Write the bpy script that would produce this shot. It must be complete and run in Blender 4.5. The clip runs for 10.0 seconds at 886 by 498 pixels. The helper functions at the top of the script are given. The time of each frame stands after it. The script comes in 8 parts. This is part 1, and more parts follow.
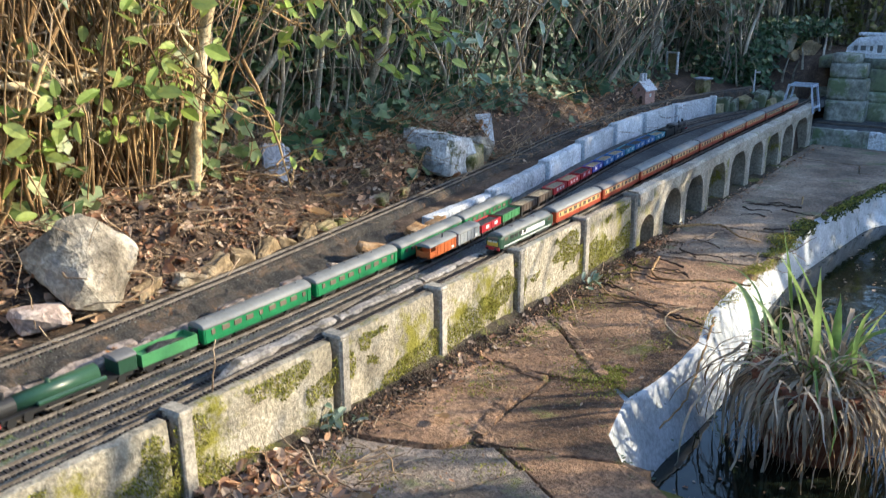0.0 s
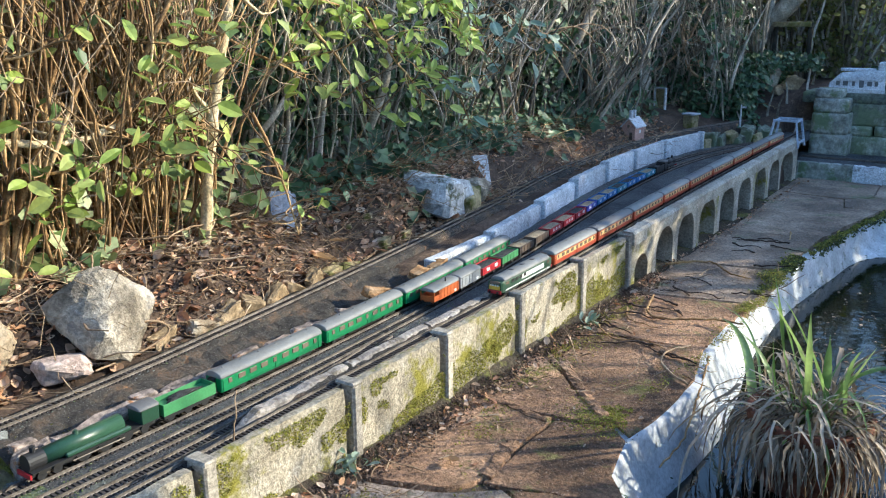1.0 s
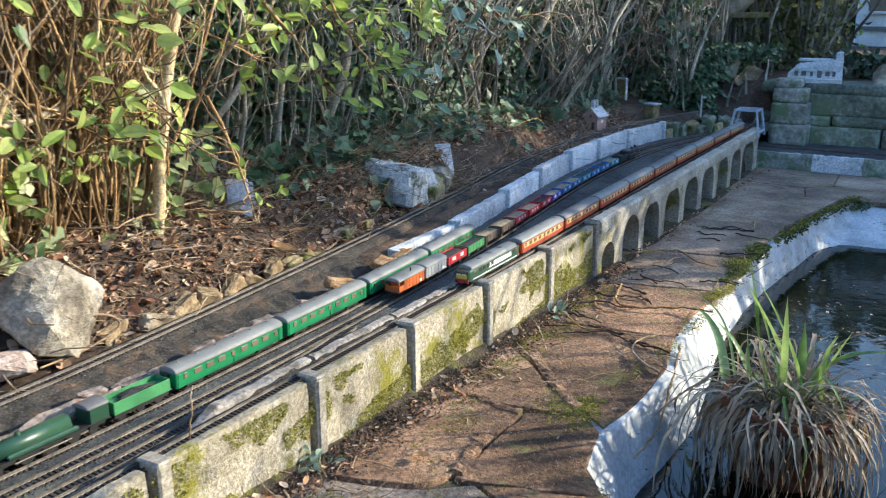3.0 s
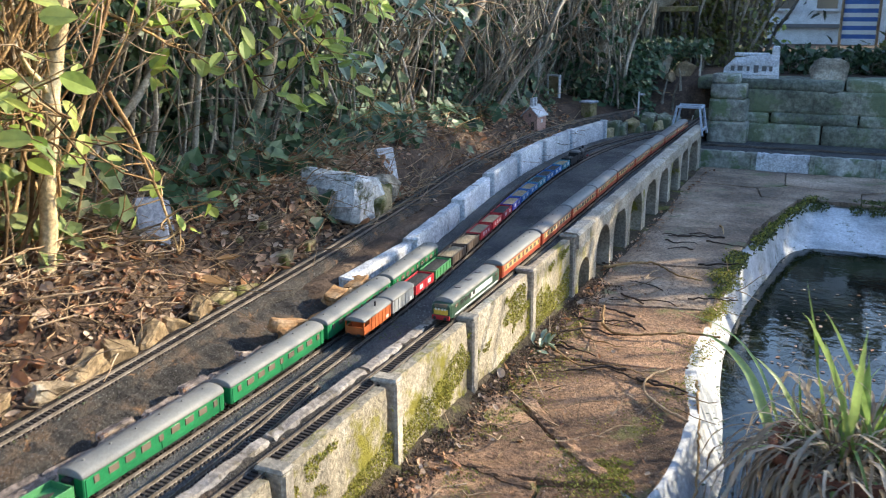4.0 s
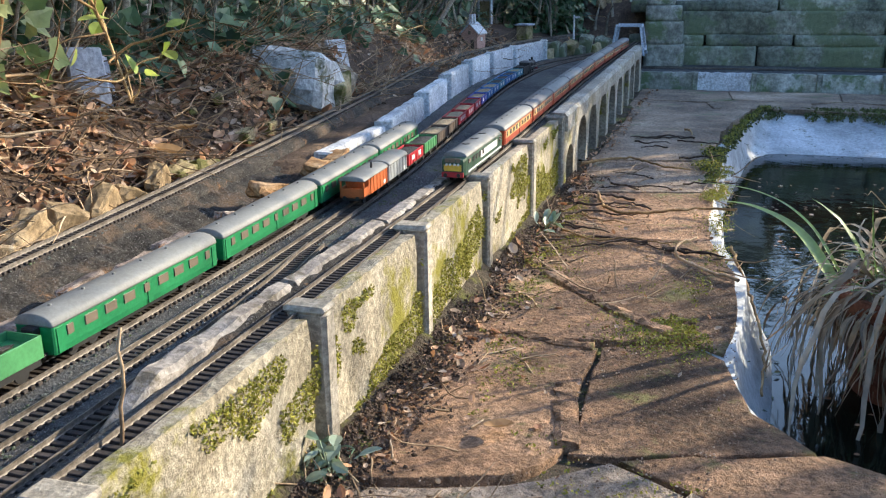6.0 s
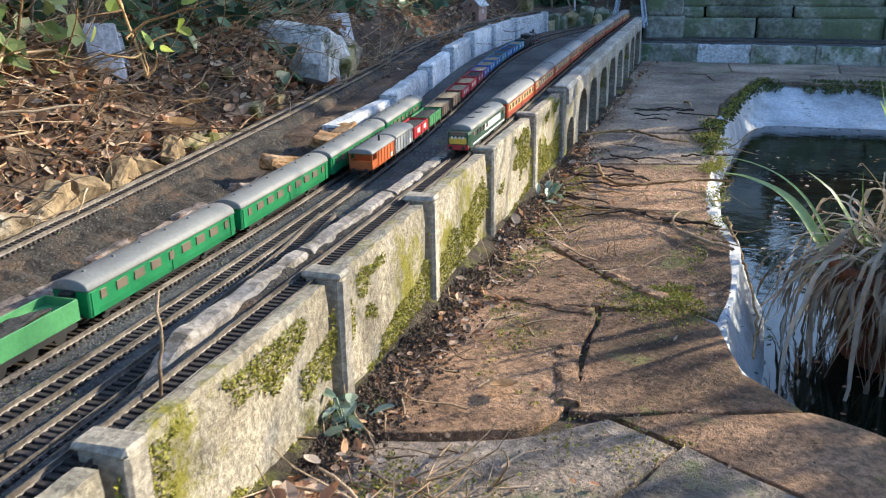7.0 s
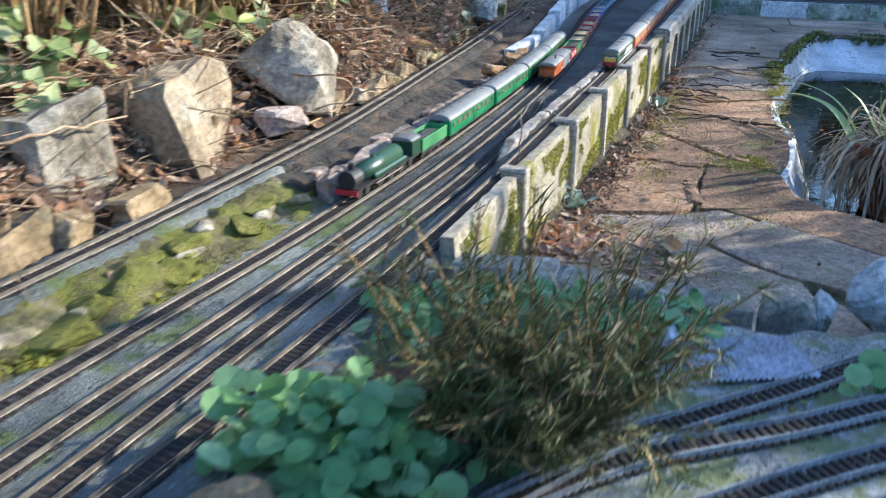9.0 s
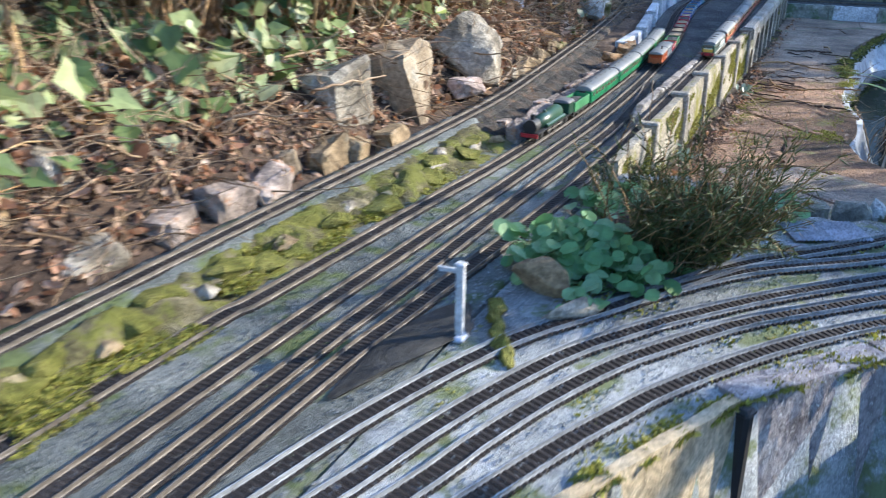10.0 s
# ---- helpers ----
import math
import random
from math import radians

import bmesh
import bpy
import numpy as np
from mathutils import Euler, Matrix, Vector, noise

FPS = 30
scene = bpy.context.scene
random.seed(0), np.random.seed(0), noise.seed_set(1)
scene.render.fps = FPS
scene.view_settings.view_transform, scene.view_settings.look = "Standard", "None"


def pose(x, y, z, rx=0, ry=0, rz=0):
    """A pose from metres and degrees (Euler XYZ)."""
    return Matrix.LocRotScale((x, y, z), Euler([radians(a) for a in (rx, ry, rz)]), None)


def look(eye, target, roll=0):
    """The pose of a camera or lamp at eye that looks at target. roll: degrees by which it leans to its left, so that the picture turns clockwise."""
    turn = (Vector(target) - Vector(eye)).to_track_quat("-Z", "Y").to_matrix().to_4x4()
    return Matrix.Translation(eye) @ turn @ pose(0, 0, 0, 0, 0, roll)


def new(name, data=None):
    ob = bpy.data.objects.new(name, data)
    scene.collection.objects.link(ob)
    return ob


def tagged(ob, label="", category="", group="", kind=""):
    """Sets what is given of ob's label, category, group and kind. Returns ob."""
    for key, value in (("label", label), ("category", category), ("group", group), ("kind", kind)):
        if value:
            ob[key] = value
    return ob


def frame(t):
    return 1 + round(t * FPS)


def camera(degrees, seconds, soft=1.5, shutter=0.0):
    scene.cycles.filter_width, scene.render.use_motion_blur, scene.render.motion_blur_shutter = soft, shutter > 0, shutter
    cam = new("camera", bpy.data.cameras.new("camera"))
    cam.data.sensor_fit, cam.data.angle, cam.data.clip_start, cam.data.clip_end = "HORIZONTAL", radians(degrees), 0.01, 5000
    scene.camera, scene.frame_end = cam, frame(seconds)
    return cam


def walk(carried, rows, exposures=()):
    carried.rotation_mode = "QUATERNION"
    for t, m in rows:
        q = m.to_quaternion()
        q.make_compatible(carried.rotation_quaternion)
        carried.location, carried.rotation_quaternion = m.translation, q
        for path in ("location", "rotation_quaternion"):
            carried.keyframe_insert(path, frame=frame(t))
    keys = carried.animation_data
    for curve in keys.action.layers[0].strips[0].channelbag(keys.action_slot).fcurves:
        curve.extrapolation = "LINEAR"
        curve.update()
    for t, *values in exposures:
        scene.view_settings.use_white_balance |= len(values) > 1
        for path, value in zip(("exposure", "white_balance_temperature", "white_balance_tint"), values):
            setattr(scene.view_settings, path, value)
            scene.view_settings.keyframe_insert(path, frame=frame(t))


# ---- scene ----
cam = camera(53.4, 10.0, 1.15, 0.4)
PATH = [
    (0, (0.824, 0.137, 0.645), (-0.273, 1.704, 0.06), -0.1),
    (0.5, (0.829, 0.09, 0.702), (-0.256, 1.678, 0.157), -0.2),
    (1, (0.826, 0.082, 0.698), (-0.258, 1.677, 0.169), -0.4),
    (1.5, (0.825, 0.07, 0.686), (-0.264, 1.664, 0.161), -0.7),
    (2, (0.823, 0.072, 0.687), (-0.261, 1.669, 0.161), -0.7),
    (2.5, (0.83, 0.082, 0.687), (-0.229, 1.693, 0.155), -0.6),
    (2.7, (0.824, 0.087, 0.682), (-0.22, 1.707, 0.147), -0.5),
    (3.8, (0.573, 0.3, 0.627), (-0.27, 2.033, 0.092), 0.2),
    (4, (0.515, 0.344, 0.62), (-0.29, 2.096, 0.087), -0.1),
    (4.5, (0.385, 0.412, 0.549), (-0.322, 2.207, 0.018), -0.2),
    (5, (0.321, 0.43, 0.453), (-0.32, 2.246, -0.083), -0.2),
    (5.5, (0.317, 0.446, 0.4), (-0.281, 2.272, -0.157), -0.3),
    (6, (0.306, 0.43, 0.393), (-0.281, 2.251, -0.187), -0.7),
    (7.5, (0.313, 0.297, 0.421), (-0.27, 2.087, -0.253), -0.7),
    (8, (0.3, 0.105, 0.444), (-0.305, 1.876, -0.259), -0.6),
    (8.5, (0.284, -0.108, 0.458), (-0.335, 1.649, -0.267), 0.1),
    (9, (0.287, -0.312, 0.464), (-0.361, 1.429, -0.276), 0.5),
    (9.5, (0.28, -0.533, 0.467), (-0.417, 1.189, -0.273), 0.6),
    (10, (0.287, -0.79, 0.5), (-0.475, 0.906, -0.238), 0.9),
]
EXPOSURES = [(0, -0.08, 5400, 6), (1, -0.08, 5100, 4), (2.7, -0.08, 5150, 4), (4.5, 0.05, 5650, 8), (6, -0.02, 5500, 7), (7.5, -0.08, 5200, 6), (8.5, 0.03, 4850, 4), (9.2, 0.11, 4900, 6), (10, 0.02, 4900, 8)]
walk(cam, [(t, look(eye, target, roll)) for t, eye, target, roll in PATH], EXPOSURES)

# ---- world and sun ----
SUN_AZ, SUN_EL = 46.0, 22.0
world = bpy.data.worlds.new("sky")
scene.world = world
world.use_nodes = True
wn = world.node_tree.nodes
sky = wn.new("ShaderNodeTexSky")
sky.sky_type, sky.sun_disc = "NISHITA", False
sky.sun_elevation, sky.sun_rotation = radians(SUN_EL), radians(SUN_AZ)
wn["Background"].inputs[1].default_value = 0.45
world.node_tree.links.new(sky.outputs[0], wn["Background"].inputs[0])
SUN_DIR = Vector((math.sin(radians(SUN_AZ)) * math.cos(radians(SUN_EL)), math.cos(radians(SUN_AZ)) * math.cos(radians(SUN_EL)), math.sin(radians(SUN_EL))))
sun = new("sun", bpy.data.lights.new("sun", "SUN"))
sun.data.energy, sun.data.angle, sun.data.color = 11.5, radians(0.5), (1.0, 0.77, 0.48)
sun.matrix_world = look(SUN_DIR * 20, (0, 0, 0))


# ---- materials ----
def nodes_of(name):
    m = bpy.data.materials.new(name)
    m.use_nodes = True
    return m, m.node_tree.nodes, m.node_tree.links, m.node_tree.nodes["Principled BSDF"]


def ramp_node(n, l, fac, stops):
    r = n.new("ShaderNodeValToRGB")
    while len(r.color_ramp.elements) < len(stops):
        r.color_ramp.elements.new(0.5)
    for e, (p, c) in zip(r.color_ramp.elements, stops):
        e.position, e.color = p, (*c, 1)
    l.new(fac, r.inputs[0])
    return r.outputs[0]


def noise_node(n, l, scale, detail=5.0, rough=0.6, vec=None):
    t = n.new("ShaderNodeTexNoise")
    t.inputs["Scale"].default_value, t.inputs["Detail"].default_value, t.inputs["Roughness"].default_value = scale, detail, rough
    if vec is not None:
        l.new(vec, t.inputs["Vector"])
    return t.outputs[0]


def mix_node(n, l, fac, a, b, mode="MIX"):
    m = n.new("ShaderNodeMix")
    m.data_type, m.blend_type = "RGBA", mode
    for k, v in ((0, fac), (6, a), (7, b)):
        if isinstance(v, (int, float)):
            m.inputs[k].default_value = v
        elif isinstance(v, tuple):
            m.inputs[k].default_value = (*v, 1)
        else:
            l.new(v, m.inputs[k])
    return m.outputs[2]


def surface(name, cols, big=6.0, fine=90.0, rough=0.85, bump=0.4, bump_d=0.002, per="", vary=0.35, patch=None, patch_scale=9.0, patch_at=0.55, metal=0.0, spec=0.3, speck=None, stain=0.0, grainy=0.75):
    """A weathered surface: a colour ramp over large noise, darker grain, an optional patch colour (moss, lime, rust), bump."""
    m, n, l, b = nodes_of(name)
    tc = n.new("ShaderNodeTexCoord").outputs["Object"]
    large = noise_node(n, l, big, 4, 0.6, tc)
    grain = noise_node(n, l, fine, 6, 0.7, tc)
    k = len(cols)
    col = ramp_node(n, l, large, [(0.32 + 0.36 * i / max(1, k - 1), c) for i, c in enumerate(cols)])
    g = ramp_node(n, l, grain, [(0.4, (0.5, 0.5, 0.5)), (0.6, (1.22, 1.22, 1.22))])
    col = mix_node(n, l, grainy, col, g, "MULTIPLY")
    if per:
        src = n.new("ShaderNodeObjectInfo").outputs["Random"] if per == "object" else n.new("ShaderNodeNewGeometry").outputs["Random Per Island"]
        v = ramp_node(n, l, src, [(0.0, (1 - vary,) * 3), (0.5, (1, 1 - vary * 0.12, 1 - vary * 0.3)), (1.0, (1 + vary,) * 3)])
        col = mix_node(n, l, 1.0, col, v, "MULTIPLY")
    if stain:
        st = ramp_node(n, l, noise_node(n, l, big * 0.6, 7, 0.75, tc), [(0.4, (1 - stain,) * 3), (0.56, (1.0, 1.0, 1.0))])
        col = mix_node(n, l, 1.0, col, st, "MULTIPLY")
    if speck:
        sp = ramp_node(n, l, noise_node(n, l, fine * 2.2, 2, 0.5, tc), [(0.62, (0, 0, 0)), (0.68, (1, 1, 1))])
        col = mix_node(n, l, sp, col, speck)
    if patch:
        pm = noise_node(n, l, patch_scale, 8, 0.72, tc)
        pf = ramp_node(n, l, pm, [(patch_at - 0.03, (0, 0, 0)), (patch_at + 0.05, (1, 1, 1))])
        pc = mix_node(n, l, grain, tuple(c * 0.55 for c in patch), tuple(min(1, c * 1.35) for c in patch))
        col = mix_node(n, l, pf, col, pc)
    l.new(col, b.inputs["Base Color"])
    b.inputs["Roughness"].default_value, b.inputs["Metallic"].default_value = rough, metal
    b.inputs["Specular IOR Level"].default_value = spec
    bp = n.new("ShaderNodeBump")
    bp.inputs["Strength"].default_value, bp.inputs["Distance"].default_value = bump, bump_d
    add = n.new("ShaderNodeMath")
    add.operation = "ADD"
    l.new(large, add.inputs[0]), l.new(grain, add.inputs[1])
    l.new(add.outputs[0], bp.inputs["Height"])
    l.new(bp.outputs[0], b.inputs["Normal"])
    return m


def paint(name, col, rough=0.45, dirt=0.25, metal=0.0):
    return surface(name, [tuple(c * (1 - dirt) for c in col), col], 25, 300, rough, 0.08, 0.0005, metal=metal, spec=0.4, grainy=0.25)


def leaf_mat(name, cols, trans=0.35, rough=0.5):
    m, n, l, b = nodes_of(name)
    src = n.new("ShaderNodeNewGeometry").outputs["Random Per Island"]
    col = ramp_node(n, l, src, [(i / max(1, len(cols) - 1), c) for i, c in enumerate(cols)])
    tc = n.new("ShaderNodeTexCoord").outputs["Object"]
    g = ramp_node(n, l, noise_node(n, l, 60, 4, 0.6, tc), [(0.3, (0.65, 0.65, 0.65)), (0.7, (1.2, 1.2, 1.2))])
    col = mix_node(n, l, 0.8, col, g, "MULTIPLY")
    l.new(col, b.inputs["Base Color"])
    b.inputs["Roughness"].default_value = rough
    if trans:
        tr = n.new("ShaderNodeBsdfTranslucent")
        l.new(col, tr.inputs[0])
        mx = n.new("ShaderNodeMixShader")
        mx.inputs[0].default_value = trans
        l.new(b.outputs[0], mx.inputs[1]), l.new(tr.outputs[0], mx.inputs[2])
        l.new(mx.outputs[0], n["Material Output"].inputs[0])
    return m


M = {
    "soil": surface("soil", [(0.035, 0.024, 0.018), (0.08, 0.055, 0.04), (0.13, 0.092, 0.066)], 7, 120, 0.95, 0.9, 0.006, patch=(0.2, 0.14, 0.09), patch_scale=35, patch_at=0.6),
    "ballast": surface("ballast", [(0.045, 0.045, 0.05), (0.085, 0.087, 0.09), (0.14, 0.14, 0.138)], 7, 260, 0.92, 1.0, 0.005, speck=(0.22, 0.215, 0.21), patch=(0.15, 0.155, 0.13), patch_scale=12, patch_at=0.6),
    # Near copy of the ballast: mossier, with skylight put into its paler tone.
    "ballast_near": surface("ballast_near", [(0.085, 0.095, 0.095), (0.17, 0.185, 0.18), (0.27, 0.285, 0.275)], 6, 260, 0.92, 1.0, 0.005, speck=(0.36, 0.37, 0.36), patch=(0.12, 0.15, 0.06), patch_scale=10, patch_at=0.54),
    # Mossy ballast; its pale blue tone stands in for skylight in the shade.
    "ballast_moss": surface("ballast_moss", [(0.19, 0.21, 0.22), (0.38, 0.405, 0.42), (0.58, 0.6, 0.62)], 9, 300, 0.92, 1.0, 0.004, patch=(0.2, 0.23, 0.11), patch_scale=13, patch_at=0.53, speck=(0.7, 0.71, 0.71), stain=0.38),
    "grit": surface("dark_grit", [(0.028, 0.026, 0.025), (0.06, 0.054, 0.048), (0.13, 0.09, 0.06)], 18, 200, 0.95, 1.0, 0.006, patch=(0.3, 0.17, 0.08), patch_scale=22, patch_at=0.62, speck=(0.16, 0.155, 0.15)),
    "gritstone": surface("loose_grit", [(0.14, 0.1, 0.075), (0.3, 0.22, 0.16), (0.42, 0.34, 0.27)], 60, 200, 0.92, 0.3, 0.002, per="island", vary=0.5),
    "concrete": surface("concrete", [(0.32, 0.29, 0.235), (0.47, 0.43, 0.36), (0.6, 0.56, 0.48)], 9, 160, 0.9, 0.7, 0.003, per="object", vary=0.12, patch=(0.22, 0.2, 0.1), patch_scale=14, patch_at=0.62, stain=0.3),
    "panel": surface("mossy_panel", [(0.3, 0.26, 0.19), (0.43, 0.385, 0.295), (0.53, 0.485, 0.395)], 12, 150, 0.92, 0.9, 0.004, patch=(0.22, 0.205, 0.03), patch_scale=8, patch_at=0.56, stain=0.3),
    "whitewall": surface("lime_wall", [(0.4, 0.42, 0.46), (0.62, 0.64, 0.68), (0.78, 0.8, 0.84)], 12, 170, 0.9, 0.5, 0.002, per="object", vary=0.12, patch=(0.22, 0.21, 0.2), patch_scale=20, patch_at=0.62),
    "farpanel": surface("far_panel", [(0.2, 0.22, 0.18), (0.38, 0.4, 0.36), (0.62, 0.63, 0.62)], 9, 70, 0.92, 0.8, 0.004, per="object", vary=0.2, patch=(0.15, 0.2, 0.11), patch_scale=7, patch_at=0.53, grainy=0.6, stain=0.4),
    # Slab colours: the orange one carries warm sunlight, the two greyer ones shade.
    "slab": surface("paving_slab", [(0.16, 0.093, 0.052), (0.38, 0.228, 0.133), (0.58, 0.37, 0.225)], 5, 130, 0.8, 1.0, 0.009, per="object", vary=0.26, spec=0.35, stain=0.55, patch=(0.18, 0.17, 0.055), patch_scale=9, patch_at=0.59, grainy=0.95),
    "farslab": surface("grey_paving_slab", [(0.18, 0.125, 0.085), (0.34, 0.25, 0.175), (0.5, 0.39, 0.29)], 5, 120, 0.65, 1.0, 0.007, per="object", vary=0.16, spec=0.4, stain=0.5, patch=(0.17, 0.17, 0.08), patch_scale=7, patch_at=0.6, grainy=0.9),
    # Near slabs: damp, with the grey of their shade in the colour.
    "greyslab": surface("damp_shaded_paving_slab", [(0.17, 0.125, 0.09), (0.34, 0.265, 0.205), (0.52, 0.425, 0.345)], 5, 120, 0.6, 1.0, 0.008, per="object", vary=0.15, spec=0.45, stain=0.5, patch=(0.19, 0.19, 0.08), patch_scale=9, patch_at=0.58, grainy=0.9),
    "mortar": surface("joint_fill", [(0.045, 0.036, 0.026), (0.1, 0.08, 0.055)], 14, 150, 0.95, 1.0, 0.006, patch=(0.14, 0.14, 0.035), patch_scale=12, patch_at=0.55),
    "terrace": surface("terrace_stone", [(0.17, 0.19, 0.15), (0.32, 0.345, 0.28), (0.48, 0.5, 0.43)], 3.2, 60, 0.85, 1.0, 0.006, per="object", vary=0.25, patch=(0.17, 0.2, 0.12), patch_scale=5, patch_at=0.5, stain=0.55, grainy=0.8),
    "terrace_pale": surface("pale_terrace_stone", [(0.2, 0.215, 0.19), (0.38, 0.39, 0.35), (0.55, 0.56, 0.52)], 6, 60, 0.85, 1.0, 0.006, per="object", vary=0.2, patch=(0.16, 0.2, 0.11), patch_scale=8, patch_at=0.54, stain=0.45),
    "rock": surface("grey_rock", [(0.24, 0.2, 0.15), (0.42, 0.37, 0.29), (0.6, 0.55, 0.46)], 9, 110, 0.88, 0.9, 0.007, per="object", vary=0.12, patch=(0.3, 0.28, 0.26), patch_scale=12, patch_at=0.6, stain=0.45),
    "sandstone": surface("sandstone", [(0.16, 0.115, 0.065), (0.27, 0.2, 0.115), (0.39, 0.3, 0.185)], 16, 140, 0.9, 0.7, 0.004, per="object", vary=0.22, patch=(0.2, 0.17, 0.12), patch_scale=22, patch_at=0.6),
    "tanrock": surface("tan_lichen_rock", [(0.2, 0.15, 0.1), (0.34, 0.27, 0.18), (0.45, 0.38, 0.28)], 11, 110, 0.9, 0.9, 0.006, patch=(0.42, 0.4, 0.34), patch_scale=16, patch_at=0.58),
    "palerock": surface("pale_lichen_rock", [(0.32, 0.33, 0.33), (0.58, 0.59, 0.6), (0.76, 0.77, 0.78)], 14, 100, 0.9, 1.0, 0.006, patch=(0.14, 0.15, 0.09), patch_scale=18, patch_at=0.56),
    "mossrock": surface("mossy_rock", [(0.24, 0.2, 0.12), (0.36, 0.3, 0.17), (0.4, 0.36, 0.25)], 16, 140, 0.9, 0.7, 0.004, per="object", vary=0.25, patch=(0.13, 0.125, 0.035), patch_scale=18, patch_at=0.52),
    "mossstrip": surface("moss_turf", [(0.07, 0.065, 0.035), (0.17, 0.15, 0.07), (0.3, 0.26, 0.17)], 16, 160, 0.98, 1.0, 0.008, patch=(0.17, 0.175, 0.035), patch_scale=20, patch_at=0.5),
    # Sand-toned panel with the warm sunlight on it put into the colour.
    "sunlit_sandwall": surface("sunlit_sand_panel", [(0.45, 0.34, 0.2), (0.6, 0.48, 0.3), (0.66, 0.57, 0.42)], 12, 130, 0.92, 0.8, 0.004, patch=(0.22, 0.2, 0.06), patch_scale=13, patch_at=0.6),
    "pebble": surface("pebbledash", [(0.28, 0.25, 0.26), (0.48, 0.44, 0.45), (0.66, 0.63, 0.63)], 24, 120, 0.92, 1.0, 0.008, patch=(0.12, 0.105, 0.11), patch_scale=60, patch_at=0.6, speck=(0.75, 0.73, 0.72)),
    "kerb": surface("kerb_cement", [(0.2, 0.18, 0.165), (0.31, 0.285, 0.26), (0.44, 0.41, 0.38)], 16, 140, 0.92, 0.8, 0.003, per="object", vary=0.12, patch=(0.14, 0.12, 0.09), patch_scale=26, patch_at=0.56),
    "kerbstone": surface("kerbstone", [(0.23, 0.225, 0.205), (0.4, 0.395, 0.36), (0.56, 0.56, 0.53)], 10, 130, 0.9, 1.0, 0.006, per="object", vary=0.3, patch=(0.18, 0.2, 0.1), patch_scale=14, patch_at=0.55, stain=0.45),
    "pinkrock": surface("pink_rock", [(0.36, 0.27, 0.23), (0.48, 0.38, 0.33), (0.56, 0.47, 0.42)], 20, 110, 0.9, 0.8, 0.005),
    "moss": surface("moss", [(0.09, 0.095, 0.018), (0.19, 0.19, 0.035), (0.3, 0.28, 0.075)], 22, 260, 0.98, 1.0, 0.006),
    "rust": surface("rusty_stone", [(0.24, 0.13, 0.06), (0.4, 0.24, 0.11), (0.5, 0.36, 0.22)], 24, 140, 0.92, 0.8, 0.004, per="object", vary=0.2),
    "bankstone": surface("pinkish_cement_block", [(0.2, 0.165, 0.145), (0.34, 0.28, 0.245), (0.48, 0.41, 0.36)], 16, 140, 0.92, 0.9, 0.005, per="object", vary=0.2, patch=(0.34, 0.16, 0.06), patch_scale=20, patch_at=0.6, stain=0.35),
    # Near black: the shade beside the wall posts as a colour, also the fence posts.
    "nearblack": surface("near_black_fill", [(0.02, 0.018, 0.015), (0.05, 0.045, 0.035)], 20, 160, 0.95, 0.6, 0.003),
    # Pond paint; its pale blue also stands in for sky reflected at the far end.
    "limepaint": surface("pond_render", [(0.33, 0.35, 0.37), (0.48, 0.5, 0.53), (0.62, 0.64, 0.67)], 7, 120, 0.55, 0.25, 0.002, patch=(0.16, 0.17, 0.14), patch_scale=16, patch_at=0.62, grainy=0.45, stain=0.3),
    # Rail copy for the shaded curves, the pale skylight put into its colour.
    "shaderail": surface("shaded_rail_steel", [(0.22, 0.23, 0.25), (0.38, 0.4, 0.43)], 40, 300, 0.6, 0.05, 0.0003, metal=0.1, spec=0.4),
    "rail": surface("rail_steel", [(0.1, 0.084, 0.07), (0.21, 0.185, 0.16)], 40, 300, 0.55, 0.05, 0.0003, metal=0.2, spec=0.3),
    "sleeper": surface("sleeper", [(0.035, 0.03, 0.03), (0.065, 0.055, 0.05)], 40, 300, 0.85, 0.3, 0.0005, per="island", vary=0.3),
    "shedwood": surface("stained_board", [(0.07, 0.022, 0.018), (0.12, 0.04, 0.032), (0.17, 0.065, 0.05)], 20, 120, 0.8, 0.5, 0.002, per="object", vary=0.2),
    "slate": surface("slate_grey", [(0.36, 0.38, 0.44), (0.54, 0.56, 0.64)], 20, 120, 0.7, 0.3, 0.002),
    "white": surface("weathered_white", [(0.5, 0.51, 0.54), (0.68, 0.69, 0.72)], 18, 160, 0.7, 0.3, 0.002),
    "whiteslate": surface("pale_slate", [(0.42, 0.44, 0.5), (0.62, 0.63, 0.7)], 20, 120, 0.7, 0.3, 0.002, stain=0.3),
    "portal": surface("pale_blue_paint", [(0.36, 0.42, 0.54), (0.5, 0.56, 0.66)], 30, 200, 0.6, 0.2, 0.001),
    "redbrick": surface("faded_pink_brick", [(0.4, 0.24, 0.2), (0.52, 0.34, 0.28)], 30, 200, 0.85, 0.4, 0.001),
    "bark": surface("bark", [(0.13, 0.075, 0.035), (0.33, 0.215, 0.1), (0.62, 0.46, 0.25)], 9, 160, 0.85, 0.8, 0.003, per="island", vary=0.55),
    "bark_grey": surface("bark_grey", [(0.13, 0.12, 0.1), (0.33, 0.305, 0.26), (0.56, 0.53, 0.47)], 9, 160, 0.9, 0.7, 0.003, per="island", vary=0.6),
    "palebark": surface("smooth_tan_bark", [(0.4, 0.29, 0.15), (0.6, 0.47, 0.27), (0.72, 0.6, 0.4)], 9, 160, 0.85, 0.7, 0.003),
    "twig": surface("dry_twig", [(0.16, 0.11, 0.07), (0.34, 0.25, 0.16), (0.48, 0.38, 0.27)], 9, 160, 0.9, 0.4, 0.001, per="island", vary=0.4),
    "black": paint("matt_black", (0.02, 0.02, 0.022), 0.6),
